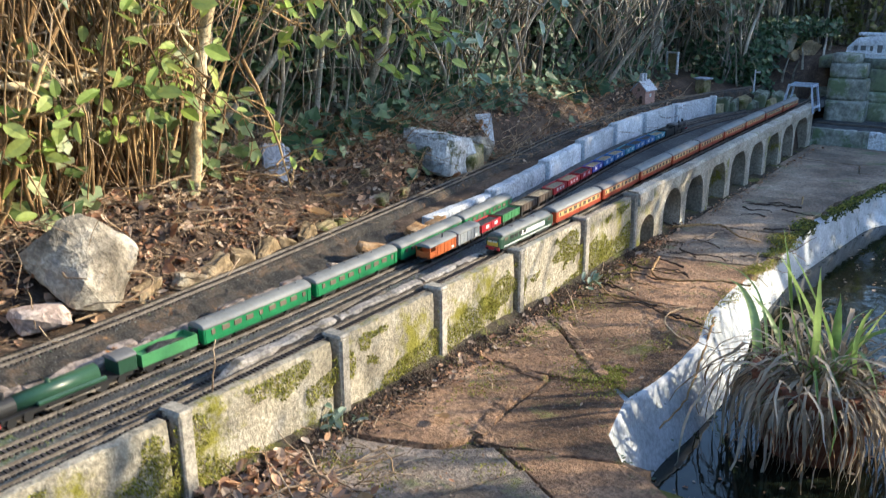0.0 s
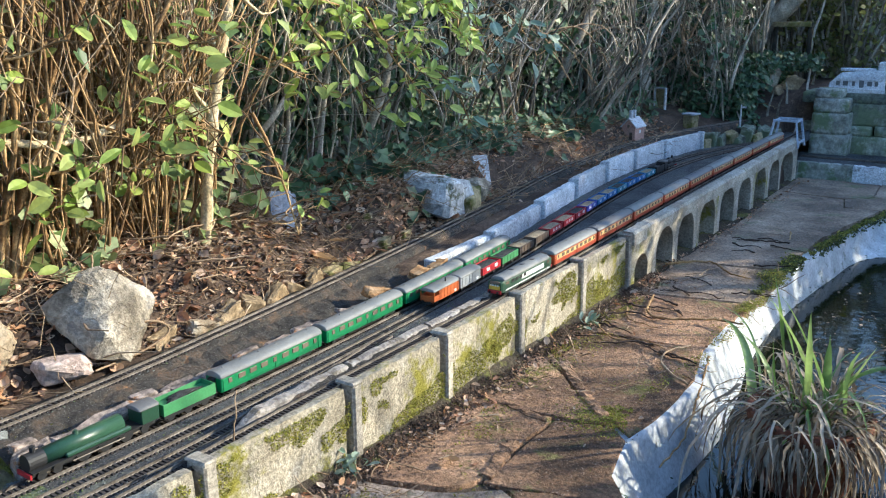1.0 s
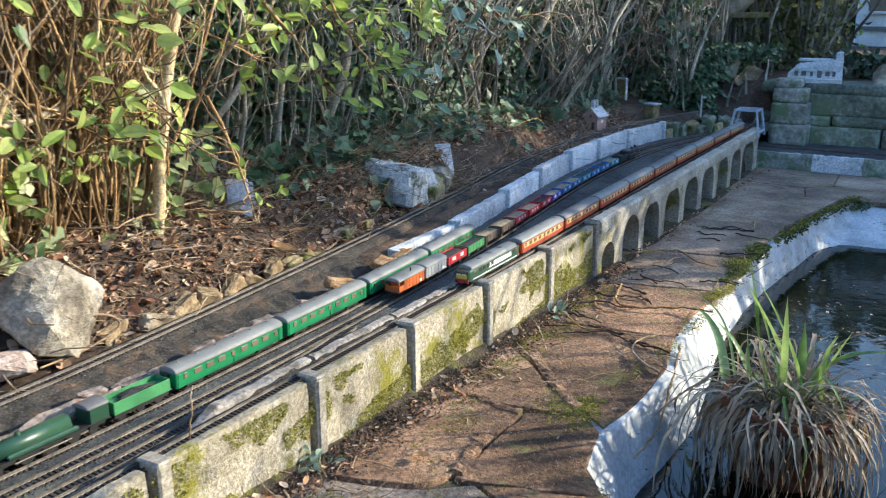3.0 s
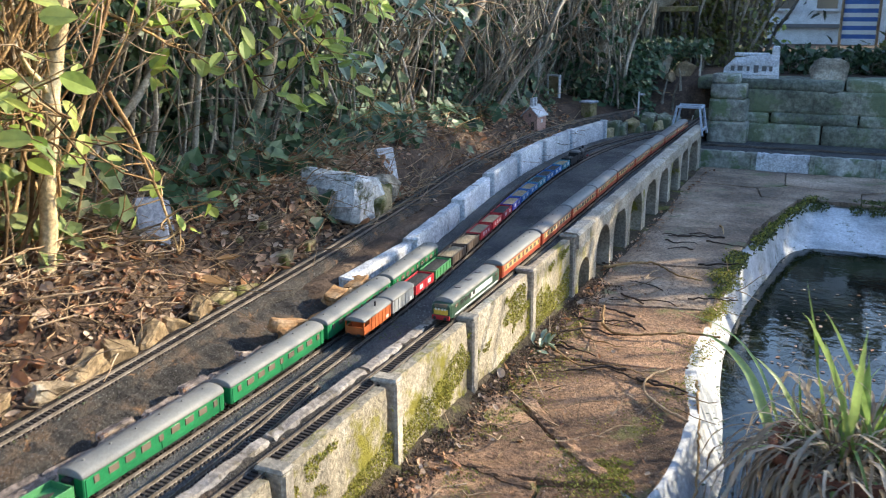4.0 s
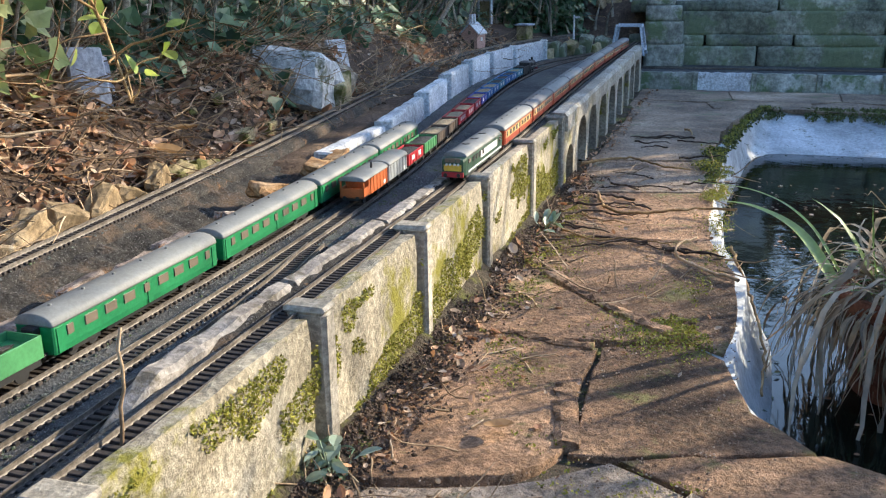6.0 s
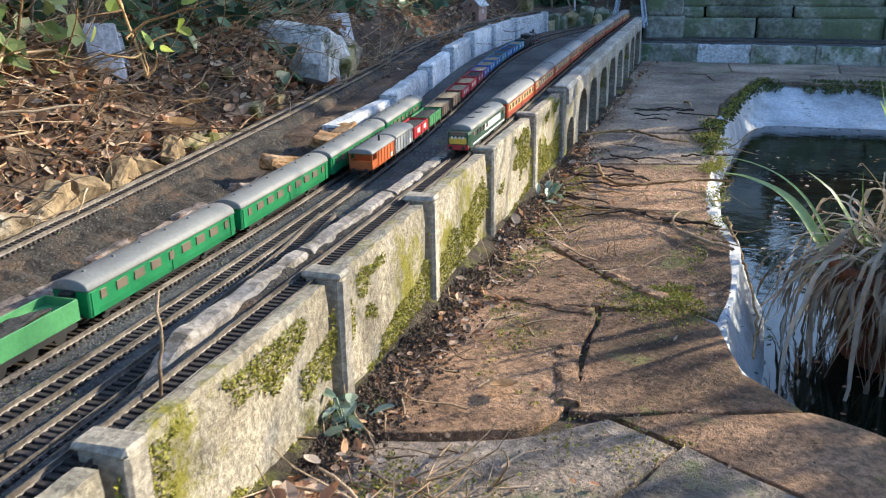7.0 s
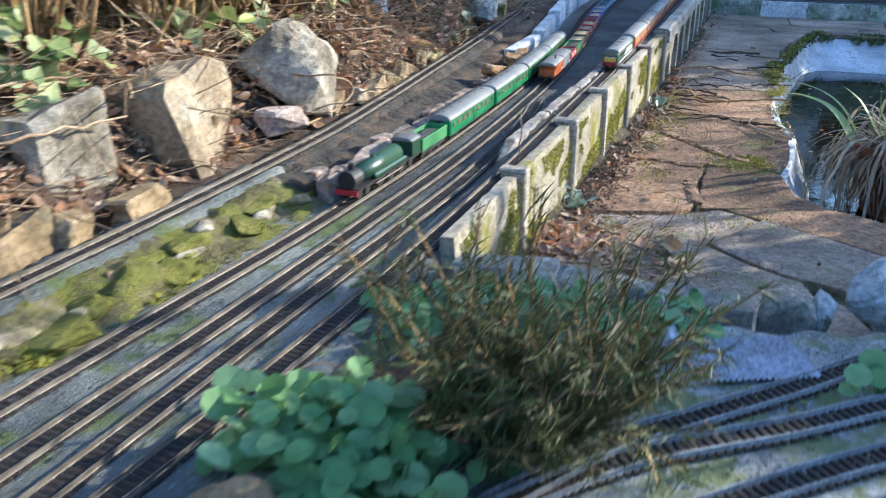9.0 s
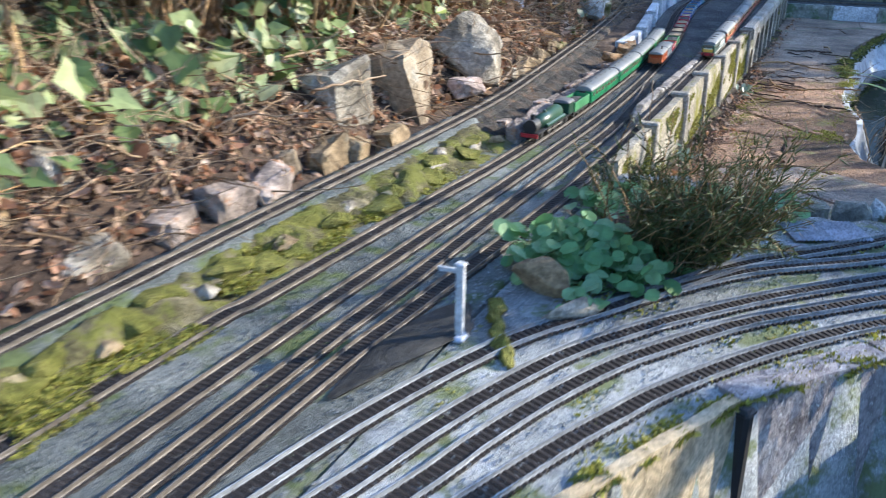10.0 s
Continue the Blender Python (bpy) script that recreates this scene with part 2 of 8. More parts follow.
    "roofgrey": paint("roof_grey", (0.21, 0.215, 0.21), 0.6),
    "roofdark": paint("roof_dark", (0.14, 0.14, 0.145), 0.6),
    "green": paint("coach_green", (0.03, 0.2, 0.075), 0.35),
    "darkgreen": paint("loco_green", (0.03, 0.075, 0.045), 0.35),
    "maroon": paint("coach_maroon", (0.34, 0.06, 0.025), 0.35),
    "cream": paint("coach_cream", (0.62, 0.42, 0.16), 0.4),
    "red": paint("wagon_red", (0.4, 0.025, 0.035), 0.4),
    "blue": paint("wagon_blue", (0.05, 0.16, 0.42), 0.4),
    "royal": paint("wagon_royal_blue", (0.05, 0.06, 0.38), 0.4),
    "teal": paint("wagon_teal", (0.07, 0.24, 0.34), 0.4),
    "brown": paint("wagon_brown", (0.09, 0.065, 0.05), 0.6),
    "orange": paint("van_orange", (0.5, 0.13, 0.035), 0.45),
    "wgreen": paint("wagon_green", (0.08, 0.26, 0.1), 0.45),
    "grey": paint("van_grey", (0.3, 0.32, 0.34), 0.5),
    "yellow": paint("warning_yellow", (0.75, 0.5, 0.06), 0.4),
    "letter": paint("lettering_white", (0.75, 0.75, 0.73), 0.5, 0.1),
    "load": surface("aggregate_load", [(0.2, 0.16, 0.11), (0.36, 0.3, 0.2)], 60, 300, 0.95, 0.9, 0.002),
    "coal": surface("coal", [(0.02, 0.02, 0.02), (0.05, 0.05, 0.05)], 60, 300, 0.7, 0.9, 0.002),
    "bluestripe": paint("stripe_blue", (0.08, 0.16, 0.45), 0.6),
    # Ivy in a dark shaded tone and a pale one with sunlight in its colour.
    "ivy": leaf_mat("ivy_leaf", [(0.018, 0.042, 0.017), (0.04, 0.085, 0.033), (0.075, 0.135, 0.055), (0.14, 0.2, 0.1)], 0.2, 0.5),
    "paleivy": leaf_mat("sunlit_tone_ivy_leaf", [(0.07, 0.12, 0.035), (0.18, 0.24, 0.07), (0.32, 0.37, 0.15), (0.44, 0.46, 0.25)], 0.3, 0.5),
    "leaf": leaf_mat("bright_leaf", [(0.2, 0.3, 0.045), (0.36, 0.47, 0.08), (0.52, 0.58, 0.16), (0.13, 0.22, 0.045)], 0.45, 0.48),
    "leafdark": leaf_mat("dark_leaf", [(0.025, 0.05, 0.024), (0.05, 0.09, 0.04), (0.1, 0.14, 0.07)], 0.3, 0.4),
    "oliveleaf": leaf_mat("olive_leaf", [(0.08, 0.095, 0.03), (0.17, 0.18, 0.05), (0.3, 0.3, 0.1), (0.13, 0.1, 0.05)], 0.4, 0.5),
    # Leaf green taken almost to black: the hedge's deep shade put into colour.
    "shadeleaf": leaf_mat("shaded_hedge_leaf", [(0.008, 0.018, 0.008), (0.018, 0.035, 0.014), (0.035, 0.055, 0.025)], 0.1, 0.5),
    "varie": leaf_mat("variegated_leaf", [(0.12, 0.2, 0.12), (0.35, 0.42, 0.32), (0.18, 0.28, 0.17)], 0.25, 0.4),
    "litter": leaf_mat("dead_leaf", [(0.2, 0.1, 0.055), (0.42, 0.22, 0.12), (0.6, 0.4, 0.26), (0.15, 0.095, 0.065), (0.68, 0.54, 0.41), (0.5, 0.25, 0.1)], 0.25, 0.75),
    "bigleaf": leaf_mat("dead_leaf_gold", [(0.34, 0.19, 0.07), (0.42, 0.26, 0.11), (0.24, 0.12, 0.055)], 0.25, 0.6),
    "primrose": leaf_mat("soft_green_leaf", [(0.11, 0.23, 0.07), (0.21, 0.37, 0.14), (0.33, 0.48, 0.25)], 0.35, 0.55),
    "heath": leaf_mat("heather_green", [(0.03, 0.045, 0.01), (0.06, 0.08, 0.018), (0.1, 0.115, 0.03), (0.085, 0.05, 0.026)], 0.2, 0.7),
    "reed": leaf_mat("reed_green", [(0.14, 0.25, 0.06), (0.3, 0.42, 0.12), (0.45, 0.52, 0.2)], 0.4, 0.4),
    "straw": leaf_mat("dead_reed", [(0.2, 0.15, 0.09), (0.45, 0.35, 0.24), (0.66, 0.56, 0.43), (0.09, 0.06, 0.04), (0.4, 0.29, 0.17)], 0.3, 0.7),
}


def glassy(name, col, rough):
    m, n, l, b = nodes_of(name)
    b.inputs["Base Color"].default_value = (*col, 1)
    b.inputs["Roughness"].default_value = rough
    b.inputs["Specular IOR Level"].default_value = 0.6
    return m


M["window"] = glassy("coach_glass", (0.16, 0.13, 0.1), 0.12)
mw, nw, lw, bw = nodes_of("pond_water")
tcw = nw.new("ShaderNodeTexCoord").outputs["Object"]
alg = ramp_node(nw, lw, noise_node(nw, lw, 38, 6, 0.7, tcw), [(0.52, (0.004, 0.006, 0.004)), (0.66, (0.022, 0.028, 0.016))])
bw.inputs["Roughness"].default_value = 0.05
lw.new(alg, bw.inputs["Base Color"])
bw.inputs["IOR"].default_value = 1.33
bmp = nw.new("ShaderNodeBump")
bmp.inputs["Strength"].default_value, bmp.inputs["Distance"].default_value = 0.3, 0.002
lw.new(noise_node(nw, lw, 22, 3, 0.5, tcw), bmp.inputs["Height"])
lw.new(bmp.outputs[0], bw.inputs["Normal"])
M["water"] = mw


# ---- building helpers ----
rnd = random.Random(7)
rng = np.random.default_rng(11)


def thing(name, at=(0, 0, 0), label="", category="", group="", kind="", rz=0.0):
    ob = new(name)
    ob.empty_display_size = 0.02
    ob.matrix_basis = Matrix.Translation(at) @ Matrix.Rotation(rz, 4, "Z")
    return tagged(ob, label, category, group, kind)


def finish(name, me, material, parent=None, label="", smooth=False):
    me.materials.append(material)
    if smooth:
        me.polygons.foreach_set("use_smooth", [True] * len(me.polygons))
    ob = new(name, me)
    if parent is not None:
        ob.parent = parent
    if label:
        ob["label"] = label
    return ob


def part(name, bm, material, parent=None, label="", smooth=False):
    """Links a bmesh as one mesh object under a thing or under a part."""
    me = bpy.data.meshes.new(name)
    bmesh.ops.recalc_face_normals(bm, faces=bm.faces)
    bm.to_mesh(me)
    bm.free()
    return finish(name, me, material, parent, label, smooth)


def arrays(name, verts, faces, material, parent=None, label="", smooth=False):
    me = bpy.data.meshes.new(name)
    me.from_pydata(verts, [], faces)
    me.update()
    return finish(name, me, material, parent, label, smooth)


def box(bm, c, s, rz=0.0, chamfer=0.0, jitter=0.0):
    """A box with chamfered edges, centre c, size s."""
    sub = bmesh.new()
    bmesh.ops.create_cube(sub, size=1.0, matrix=Matrix.Diagonal((*s, 1)))
    if chamfer:
        bmesh.ops.bevel(sub, geom=list(sub.edges), offset=chamfer, segments=1, affect="EDGES", clamp_overlap=True)
    m = Matrix.Translation(c) @ Matrix.Rotation(rz, 4, "Z")
    vs = {}
    for v in sub.verts:
        p = m @ v.co
        if jitter:
            p += Vector((rnd.uniform(-1, 1), rnd.uniform(-1, 1), rnd.uniform(-1, 1))) * jitter
        vs[v] = bm.verts.new(p)
    for f in sub.faces:
        bm.faces.new([vs[v] for v in f.verts])
    sub.free()
    return bm


def boxed(name, c, s, material, parent, label="", rz=0.0, chamfer=0.0, jitter=0.0):
    return part(name, box(bmesh.new(), c, s, rz, chamfer, jitter), material, parent, label)


def rod(bm, a, b, r1, r2=None, seg=8, cap=True):
    a, b = Vector(a), Vector(b)
    r2 = r1 if r2 is None else r2
    q = (b - a).to_track_quat("Z", "Y").to_matrix()
    ra, rb = [], []
    for i in range(seg):
        d = q @ Vector((math.cos(2 * math.pi * i / seg), math.sin(2 * math.pi * i / seg), 0))
        ra.append(bm.verts.new(a + d * r1))
        rb.append(bm.verts.new(b + d * r2))
    for i in range(seg):
        bm.faces.new((ra[i], ra[(i + 1) % seg], rb[(i + 1) % seg], rb[i]))
    if cap:
        bm.faces.new(ra[::-1]), bm.faces.new(rb)
    return bm


def smooth_path(pts, step):
    """A Catmull-Rom line through the points, resampled at even steps (numpy)."""
    p = np.array(pts, float)
    p = np.vstack([2 * p[0] - p[1], p, 2 * p[-1] - p[-2]])
    out = []
    for i in range(1, len(p) - 2):
        t = np.linspace(0, 1, 60, endpoint=False)[:, None]
        a, b, c, d = p[i - 1], p[i], p[i + 1], p[i + 2]
        out.append(0.5 * (2 * b + (c - a) * t + (2 * a - 5 * b + 4 * c - d) * t ** 2 + (3 * b - a - 3 * c + d) * t ** 3))
    q = np.vstack(out + [p[-2][None]])
    s = np.concatenate([[0], np.cumsum(np.linalg.norm(np.diff(q, axis=0), axis=1))])
    u = np.arange(0, s[-1], step)
    return np.stack([np.interp(u, s, q[:, k]) for k in range(q.shape[1])], 1)


def frames_along(path):
    t = np.gradient(path, axis=0)
    t[:, 2] = 0
    t /= np.linalg.norm(t, axis=1)[:, None]
    n = np.stack([t[:, 1], -t[:, 0], np.zeros(len(t))], 1)
    return t, n


def sweep(name, path, profile, material, parent, label="", jitter=0.0, smooth=False, rows=None):
    """Sweeps a closed profile of (sideways, up) along a path; the side to the right of the way is positive."""
    t, n = frames_along(path)
    k = len(profile)
    pr = np.array(profile)
    v = path[:, None, :] + n[:, None, :] * pr[None, :, 0:1] + np.array([0, 0, 1.0]) * pr[None, :, 1:2]
    if jitter:
        v = v + rng.normal(0, jitter, v.shape)
    m = len(path)
    f = [(i * k + j, (i + 1) * k + j, (i + 1) * k + (j + 1) % k, i * k + (j + 1) % k) for i in range(m - 1) for j in range(k)]
    f += [tuple(range(k)), tuple(range((m - 1) * k, m * k))[::-1]]
    return arrays(name, v.reshape(-1, 3).tolist(), f, material, parent, label, smooth)


def rock_mesh(name, seed, size, sharp=0.35, sub=3):
    """A broken stone: the hull of scattered points, its edges worn, its faces roughened."""
    r = random.Random(seed)
    bm = bmesh.new()
    for _ in range(12):
        v = Vector((r.gauss(0, 1), r.gauss(0, 1), r.gauss(0, 1))).normalized() * r.uniform(0.85, 1.12)
        bm.verts.new(v)
    bmesh.ops.convex_hull(bm, input=list(bm.verts))
    bmesh.ops.delete(bm, geom=[v for v in bm.verts if not v.link_faces], context="VERTS")
    bmesh.ops.bevel(bm, geom=list(bm.edges), offset=0.09, segments=1, affect="EDGES", clamp_overlap=True)
    bmesh.ops.triangulate(bm, faces=list(bm.faces))
    for _ in range(max(0, sub - 1)):
        long = [e for e in bm.edges if e.calc_length() > (0.3 if sub < 4 else 0.2)]
        if not long:
            break
        bmesh.ops.subdivide_edges(bm, edges=long, cuts=1)
        bmesh.ops.triangulate(bm, faces=[f for f in bm.faces if len(f.verts) > 3])
    off = Vector((r.uniform(0, 50), r.uniform(0, 50), r.uniform(0, 50)))
    for v in bm.verts:
        p = v.co.copy()
        p *= 1 + sharp * 0.22 * noise.noise(p * 1.8 + off) + sharp * 0.14 * noise.noise(p * 4.5 + off) + sharp * 0.08 * noise.noise(p * 11 + off)
        v.co = Vector((p.x * size[0], p.y * size[1], p.z * size[2]))
    me = bpy.data.meshes.new(name)
    bm.to_mesh(me)
    bm.free()
    return me


LEAF = (np.array([(0, 0, 0), (-0.3, 0.3, 0.05), (-0.24, 0.68, 0.05), (0, 1, -0.06), (0.24, 0.68, 0.05), (0.3, 0.3, 0.05), (0, 0.5, -0.02)]),
        [(0, 6, 1), (1, 6, 2), (2, 6, 3), (3, 6, 4), (4, 6, 5), (5, 6, 0)])
OVAL = (np.array([(0, 0, 0), (-0.13, 0.1, 0.03), (-0.23, 0.3, 0.06), (-0.25, 0.52, 0.06), (-0.17, 0.8, 0.02), (0, 1, -0.08), (0.17, 0.8, 0.02), (0.25, 0.52, 0.06), (0.23, 0.3, 0.06), (0.13, 0.1, 0.03), (0, 0.35, -0.01), (0, 0.7, -0.03)]),
        [(0, 10, 1), (1, 10, 2), (2, 10, 11, 3), (3, 11, 4), (4, 11, 5), (5, 11, 6), (6, 11, 7), (7, 11, 10, 8), (8, 10, 9), (9, 10, 0)])
IVY = (np.array([(0, 0, 0), (-0.3, -0.12, 0.03), (-0.5, 0.25, 0.07), (-0.3, 0.5, 0.02), (0, 1, -0.08), (0.3, 0.5, 0.02), (0.5, 0.25, 0.07), (0.3, -0.12, 0.03), (0, 0.4, -0.03)]),
       [(0, 8, 1), (1, 8, 2), (2, 8, 3), (3, 8, 4), (4, 8, 5), (5, 8, 6), (6, 8, 7), (7, 8, 0)])
ROUND = (np.array([(0, 0, 0), (-0.35, 0.1, 0.06), (-0.5, 0.5, 0.1), (-0.35, 0.88, 0.03), (0, 1, -0.04), (0.35, 0.88, 0.03), (0.5, 0.5, 0.1), (0.35, 0.1, 0.06), (0, 0.5, -0.03)]),
         [(0, 8, 1), (1, 8, 2), (2, 8, 3), (3, 8, 4), (4, 8, 5), (5, 8, 6), (6, 8, 7), (7, 8, 0)])
CURL = (np.array([(x * 1.3, y, 2.6 * x * x + 0.5 * (y - 0.45) ** 2 + 0.12 * x * y) for x, y, z in OVAL[0]]), OVAL[1])
TUFT = (np.array([(-0.3, 0, 0), (0.3, 0, 0), (0.22, 0.6, 0.12), (-0.15, 1, 0.0)]), [(0, 1, 2, 3)])
NEEDLE = (np.array([(-0.05, 0, 0), (0.05, 0, 0), (0.03, 0.6, 0.02), (0, 1, 0), (-0.03, 0.6, 0.02)]), [(0, 1, 2, 4), (4, 2, 3)])


def leaf_cloud(name, pos, size, material, parent, shape=LEAF, up=None, tilt=0.7, label="", spin=None):
    """Many leaves in one mesh: places (n, 3), sizes (n), the way that their faces look on the whole, and how far they stray from it."""
    pos = np.asarray(pos, float)
    n = len(pos)
    up = np.array([0, 0, 1.0]) if up is None else np.asarray(up, float)
    nz = up + rng.normal(0, tilt, (n, 3))
    nz /= np.linalg.norm(nz, axis=1)[:, None] + 1e-9
    a = rng.normal(0, 1, (n, 3)) if spin is None else np.asarray(spin) + rng.normal(0, 0.35, (n, 3))
    y = a - nz * np.sum(a * nz, 1)[:, None]
    y /= np.linalg.norm(y, axis=1)[:, None] + 1e-9
    x = np.cross(y, nz)
    t, f = shape
    s = np.asarray(size, float).reshape(-1, 1, 1) * np.ones((n, 1, 1))
    wx = rng.uniform(0.75, 1.2, (n, 1, 1))
    v = pos[:, None] + s * (t[None, :, 0:1] * wx * x[:, None] + t[None, :, 1:2] * y[:, None] + t[None, :, 2:3] * nz[:, None])
    k = len(t)
    faces = []
    for i in range(n):
        o = i * k
        faces += [tuple(o + j for j in g) for g in f]
    return arrays(name, v.reshape(-1, 3).tolist(), faces, material, parent, label)


def tubes(name, paths, radii, material, parent, label="", seg=4):
    """Many tapering stems in one mesh. paths: arrays (k, 3); radii: (base, tip)."""
    V, F, o = [], [], 0
    ang = np.arange(seg) * 2 * np.pi / seg
    for p, (r0, r1) in zip(paths, radii):
        p = np.asarray(p)
        k = len(p)
        t = np.gradient(p, axis=0)
        t /= np.linalg.norm(t, axis=1)[:, None] + 1e-9
        ref = np.array([0.31, 0.87, 0.38])
        a = np.cross(t, ref)
        a /= np.linalg.norm(a, axis=1)[:, None] + 1e-9
        b = np.cross(t, a)
        r = np.linspace(r0, r1, k)[:, None, None]
        v = p[:, None] + r * (np.cos(ang)[None, :, None] * a[:, None] + np.sin(ang)[None, :, None] * b[:, None])
        V.append(v.reshape(-1, 3))
        for i in range(k - 1):
            for j in range(seg):
                F.append((o + i * seg + j, o + i * seg + (j + 1) % seg, o + (i + 1) * seg + (j + 1) % seg, o + (i + 1) * seg + j))
        o += k * seg
    return arrays(name, np.vstack(V).tolist(), F, material, parent, label, True)


def stem(start, way, length, k=9, wander=0.12, pull=(0, 0, 0)):
    """A wandering line from start."""
    p = [np.array(start, float)]
    d = np.array(way, float)
    d /= np.linalg.norm(d)
    for _ in range(k - 1):
        d = d + rng.normal(0, wander, 3) + np.array(pull)
        d /= np.linalg.norm(d)
        p.append(p[-1] + d * length / (k - 1))
    return np.array(p)


# ---- plan ----
BED = 0.106                      # top of the yard ballast
HIGH = 0.128                     # top of the ballast under the running line
POSTS = [0.497, 0.752, 1.047, 1.307, 1.576, 1.866, 2.142]


def level(z, *xy):
    return [(x, y, z) for x, y in xy]


T1 = [(-0.1, -1.7, BED), (-0.087, -0.35, BED), (-0.075, -0.05, BED), (-0.052, 0.24, 0.109), (-0.035, 0.5, 0.117), (-0.026, 0.75, 0.125)] + level(HIGH, (-0.026, 0.95), (-0.029, 1.2), (-0.034, 1.55), (-0.042, 1.9), (-0.06, 2.4), (-0.078, 3.0), (-0.088, 3.8), (-0.09, 4.55))
T2 = level(BED, (-0.27, -1.7), (-0.243, -0.3), (-0.23, -0.1), (-0.21, 0.22), (-0.191, 0.5), (-0.183, 0.8), (-0.184, 1.05), (-0.193, 1.4), (-0.222, 1.8), (-0.27, 2.25), (-0.325, 2.65), (-0.355, 3.0), (-0.355, 3.4), (-0.31, 3.75), (-0.2, 4.15))
T3 = level(BED, (-0.185, -1.7), (-0.17, -0.37), (-0.155, 0.1), (-0.145, 0.3), (-0.136, 0.6), (-0.131, 0.88), (-0.14, 1.26), (-0.165, 1.7), (-0.212, 2.15), (-0.265, 2.6), (-0.295, 3.0), (-0.295, 3.4), (-0.25, 3.75), (-0.15, 4.1))
T5 = level(BED, (-0.137, -1.7), (-0.121, -0.35), (-0.111, 0.0), (-0.103, 0.3), (-0.091, 0.6), (-0.087, 0.82), (-0.1, 1.1), (-0.125, 1.3))
T4 = [(-0.35, -1.7, 0.133), (-0.335, -0.1, 0.133), (-0.325, 0.4, 0.133), (-0.325, 0.8, 0.133), (-0.343, 1.1, 0.135), (-0.365, 1.4, 0.14), (-0.385, 1.75, 0.15), (-0.43, 2.2, 0.158), (-0.485, 2.6, 0.162), (-0.52, 3.0, 0.162), (-0.52, 3.5, 0.162), (-0.46, 4.0, 0.162), (-0.33, 4.5, 0.162)]
C1 = level(BED, (-0.085, -0.55), (-0.048, -0.375), (-0.027, -0.277), (0.008, -0.16), (0.048, -0.06), (0.099, 0.023), (0.166, 0.138), (0.217, 0.222), (0.266, 0.275), (0.336, 0.35), (0.404, 0.425), (0.5, 0.505), (0.65, 0.58), (0.9, 0.62), (1.2, 0.65))
C1B = level(BED, (0.125, 0.068), (0.222, 0.198), (0.336, 0.29), (0.396, 0.342), (0.5, 0.42), (0.65, 0.49), (0.9, 0.54), (1.2, 0.57))
C2 = level(BED, (-0.05, -0.55), (0.008, -0.352), (0.034, -0.252), (0.062, -0.164), (0.093, -0.086), (0.126, -0.029), (0.176, 0.043), (0.262, 0.146), (0.37, 0.253), (0.45, 0.32), (0.6, 0.417), (0.8, 0.467), (1.2, 0.507))
C3 = level(BED, (-0.02, -0.55), (0.054, -0.328), (0.077, -0.245), (0.106, -0.16), (0.14, -0.084), (0.168, -0.037), (0.235, 0.058), (0.305, 0.13), (0.37, 0.193), (0.45, 0.258), (0.6, 0.355), (0.8, 0.405), (1.2, 0.435))
C4 = level(BED, (0.015, -0.55), (0.105, -0.305), (0.137, -0.223), (0.163, -0.165), (0.191, -0.107), (0.252, -0.01), (0.315, 0.07), (0.368, 0.126), (0.45, 0.198), (0.6, 0.288), (0.8, 0.338), (1.2, 0.375))
RWALL = [(-0.278, 1.665), (-0.286, 1.94), (-0.336, 2.3), (-0.379, 2.61), (-0.41, 2.92), (-0.42, 3.2), (-0.415, 3.5), (-0.372, 3.82)]
EDGE_A, EDGE_B = Vector((0.19, -0.24)), Vector((0.256, -0.1))   # edge of the raised bed at the near end
EDGE = [(-0.5, -1.75), (0.19, -0.24), (0.256, -0.1), (0.372, 0.042), (0.5, 0.14), (0.8, 0.24), (1.5, 0.29)]


def paving_z(y):
    return -0.011 * (y - 1.2)


def over_edge(x, y):
    """How far a place lies beyond the edge of the near raised bed."""
    return (float(np.interp(x, [e[0] for e in EDGE], [e[1] for e in EDGE])) - y) * 0.53


def bed_end(x):
    """The line of kerbstones that closes the near raised bed."""
    return 0.455 + 0.3 * max(0.0, x - 0.28)


def blend(a, b, t):
    t = min(1.0, max(0.0, t))
    t = t * t * (3 - 2 * t)
    return a + (b - a) * t


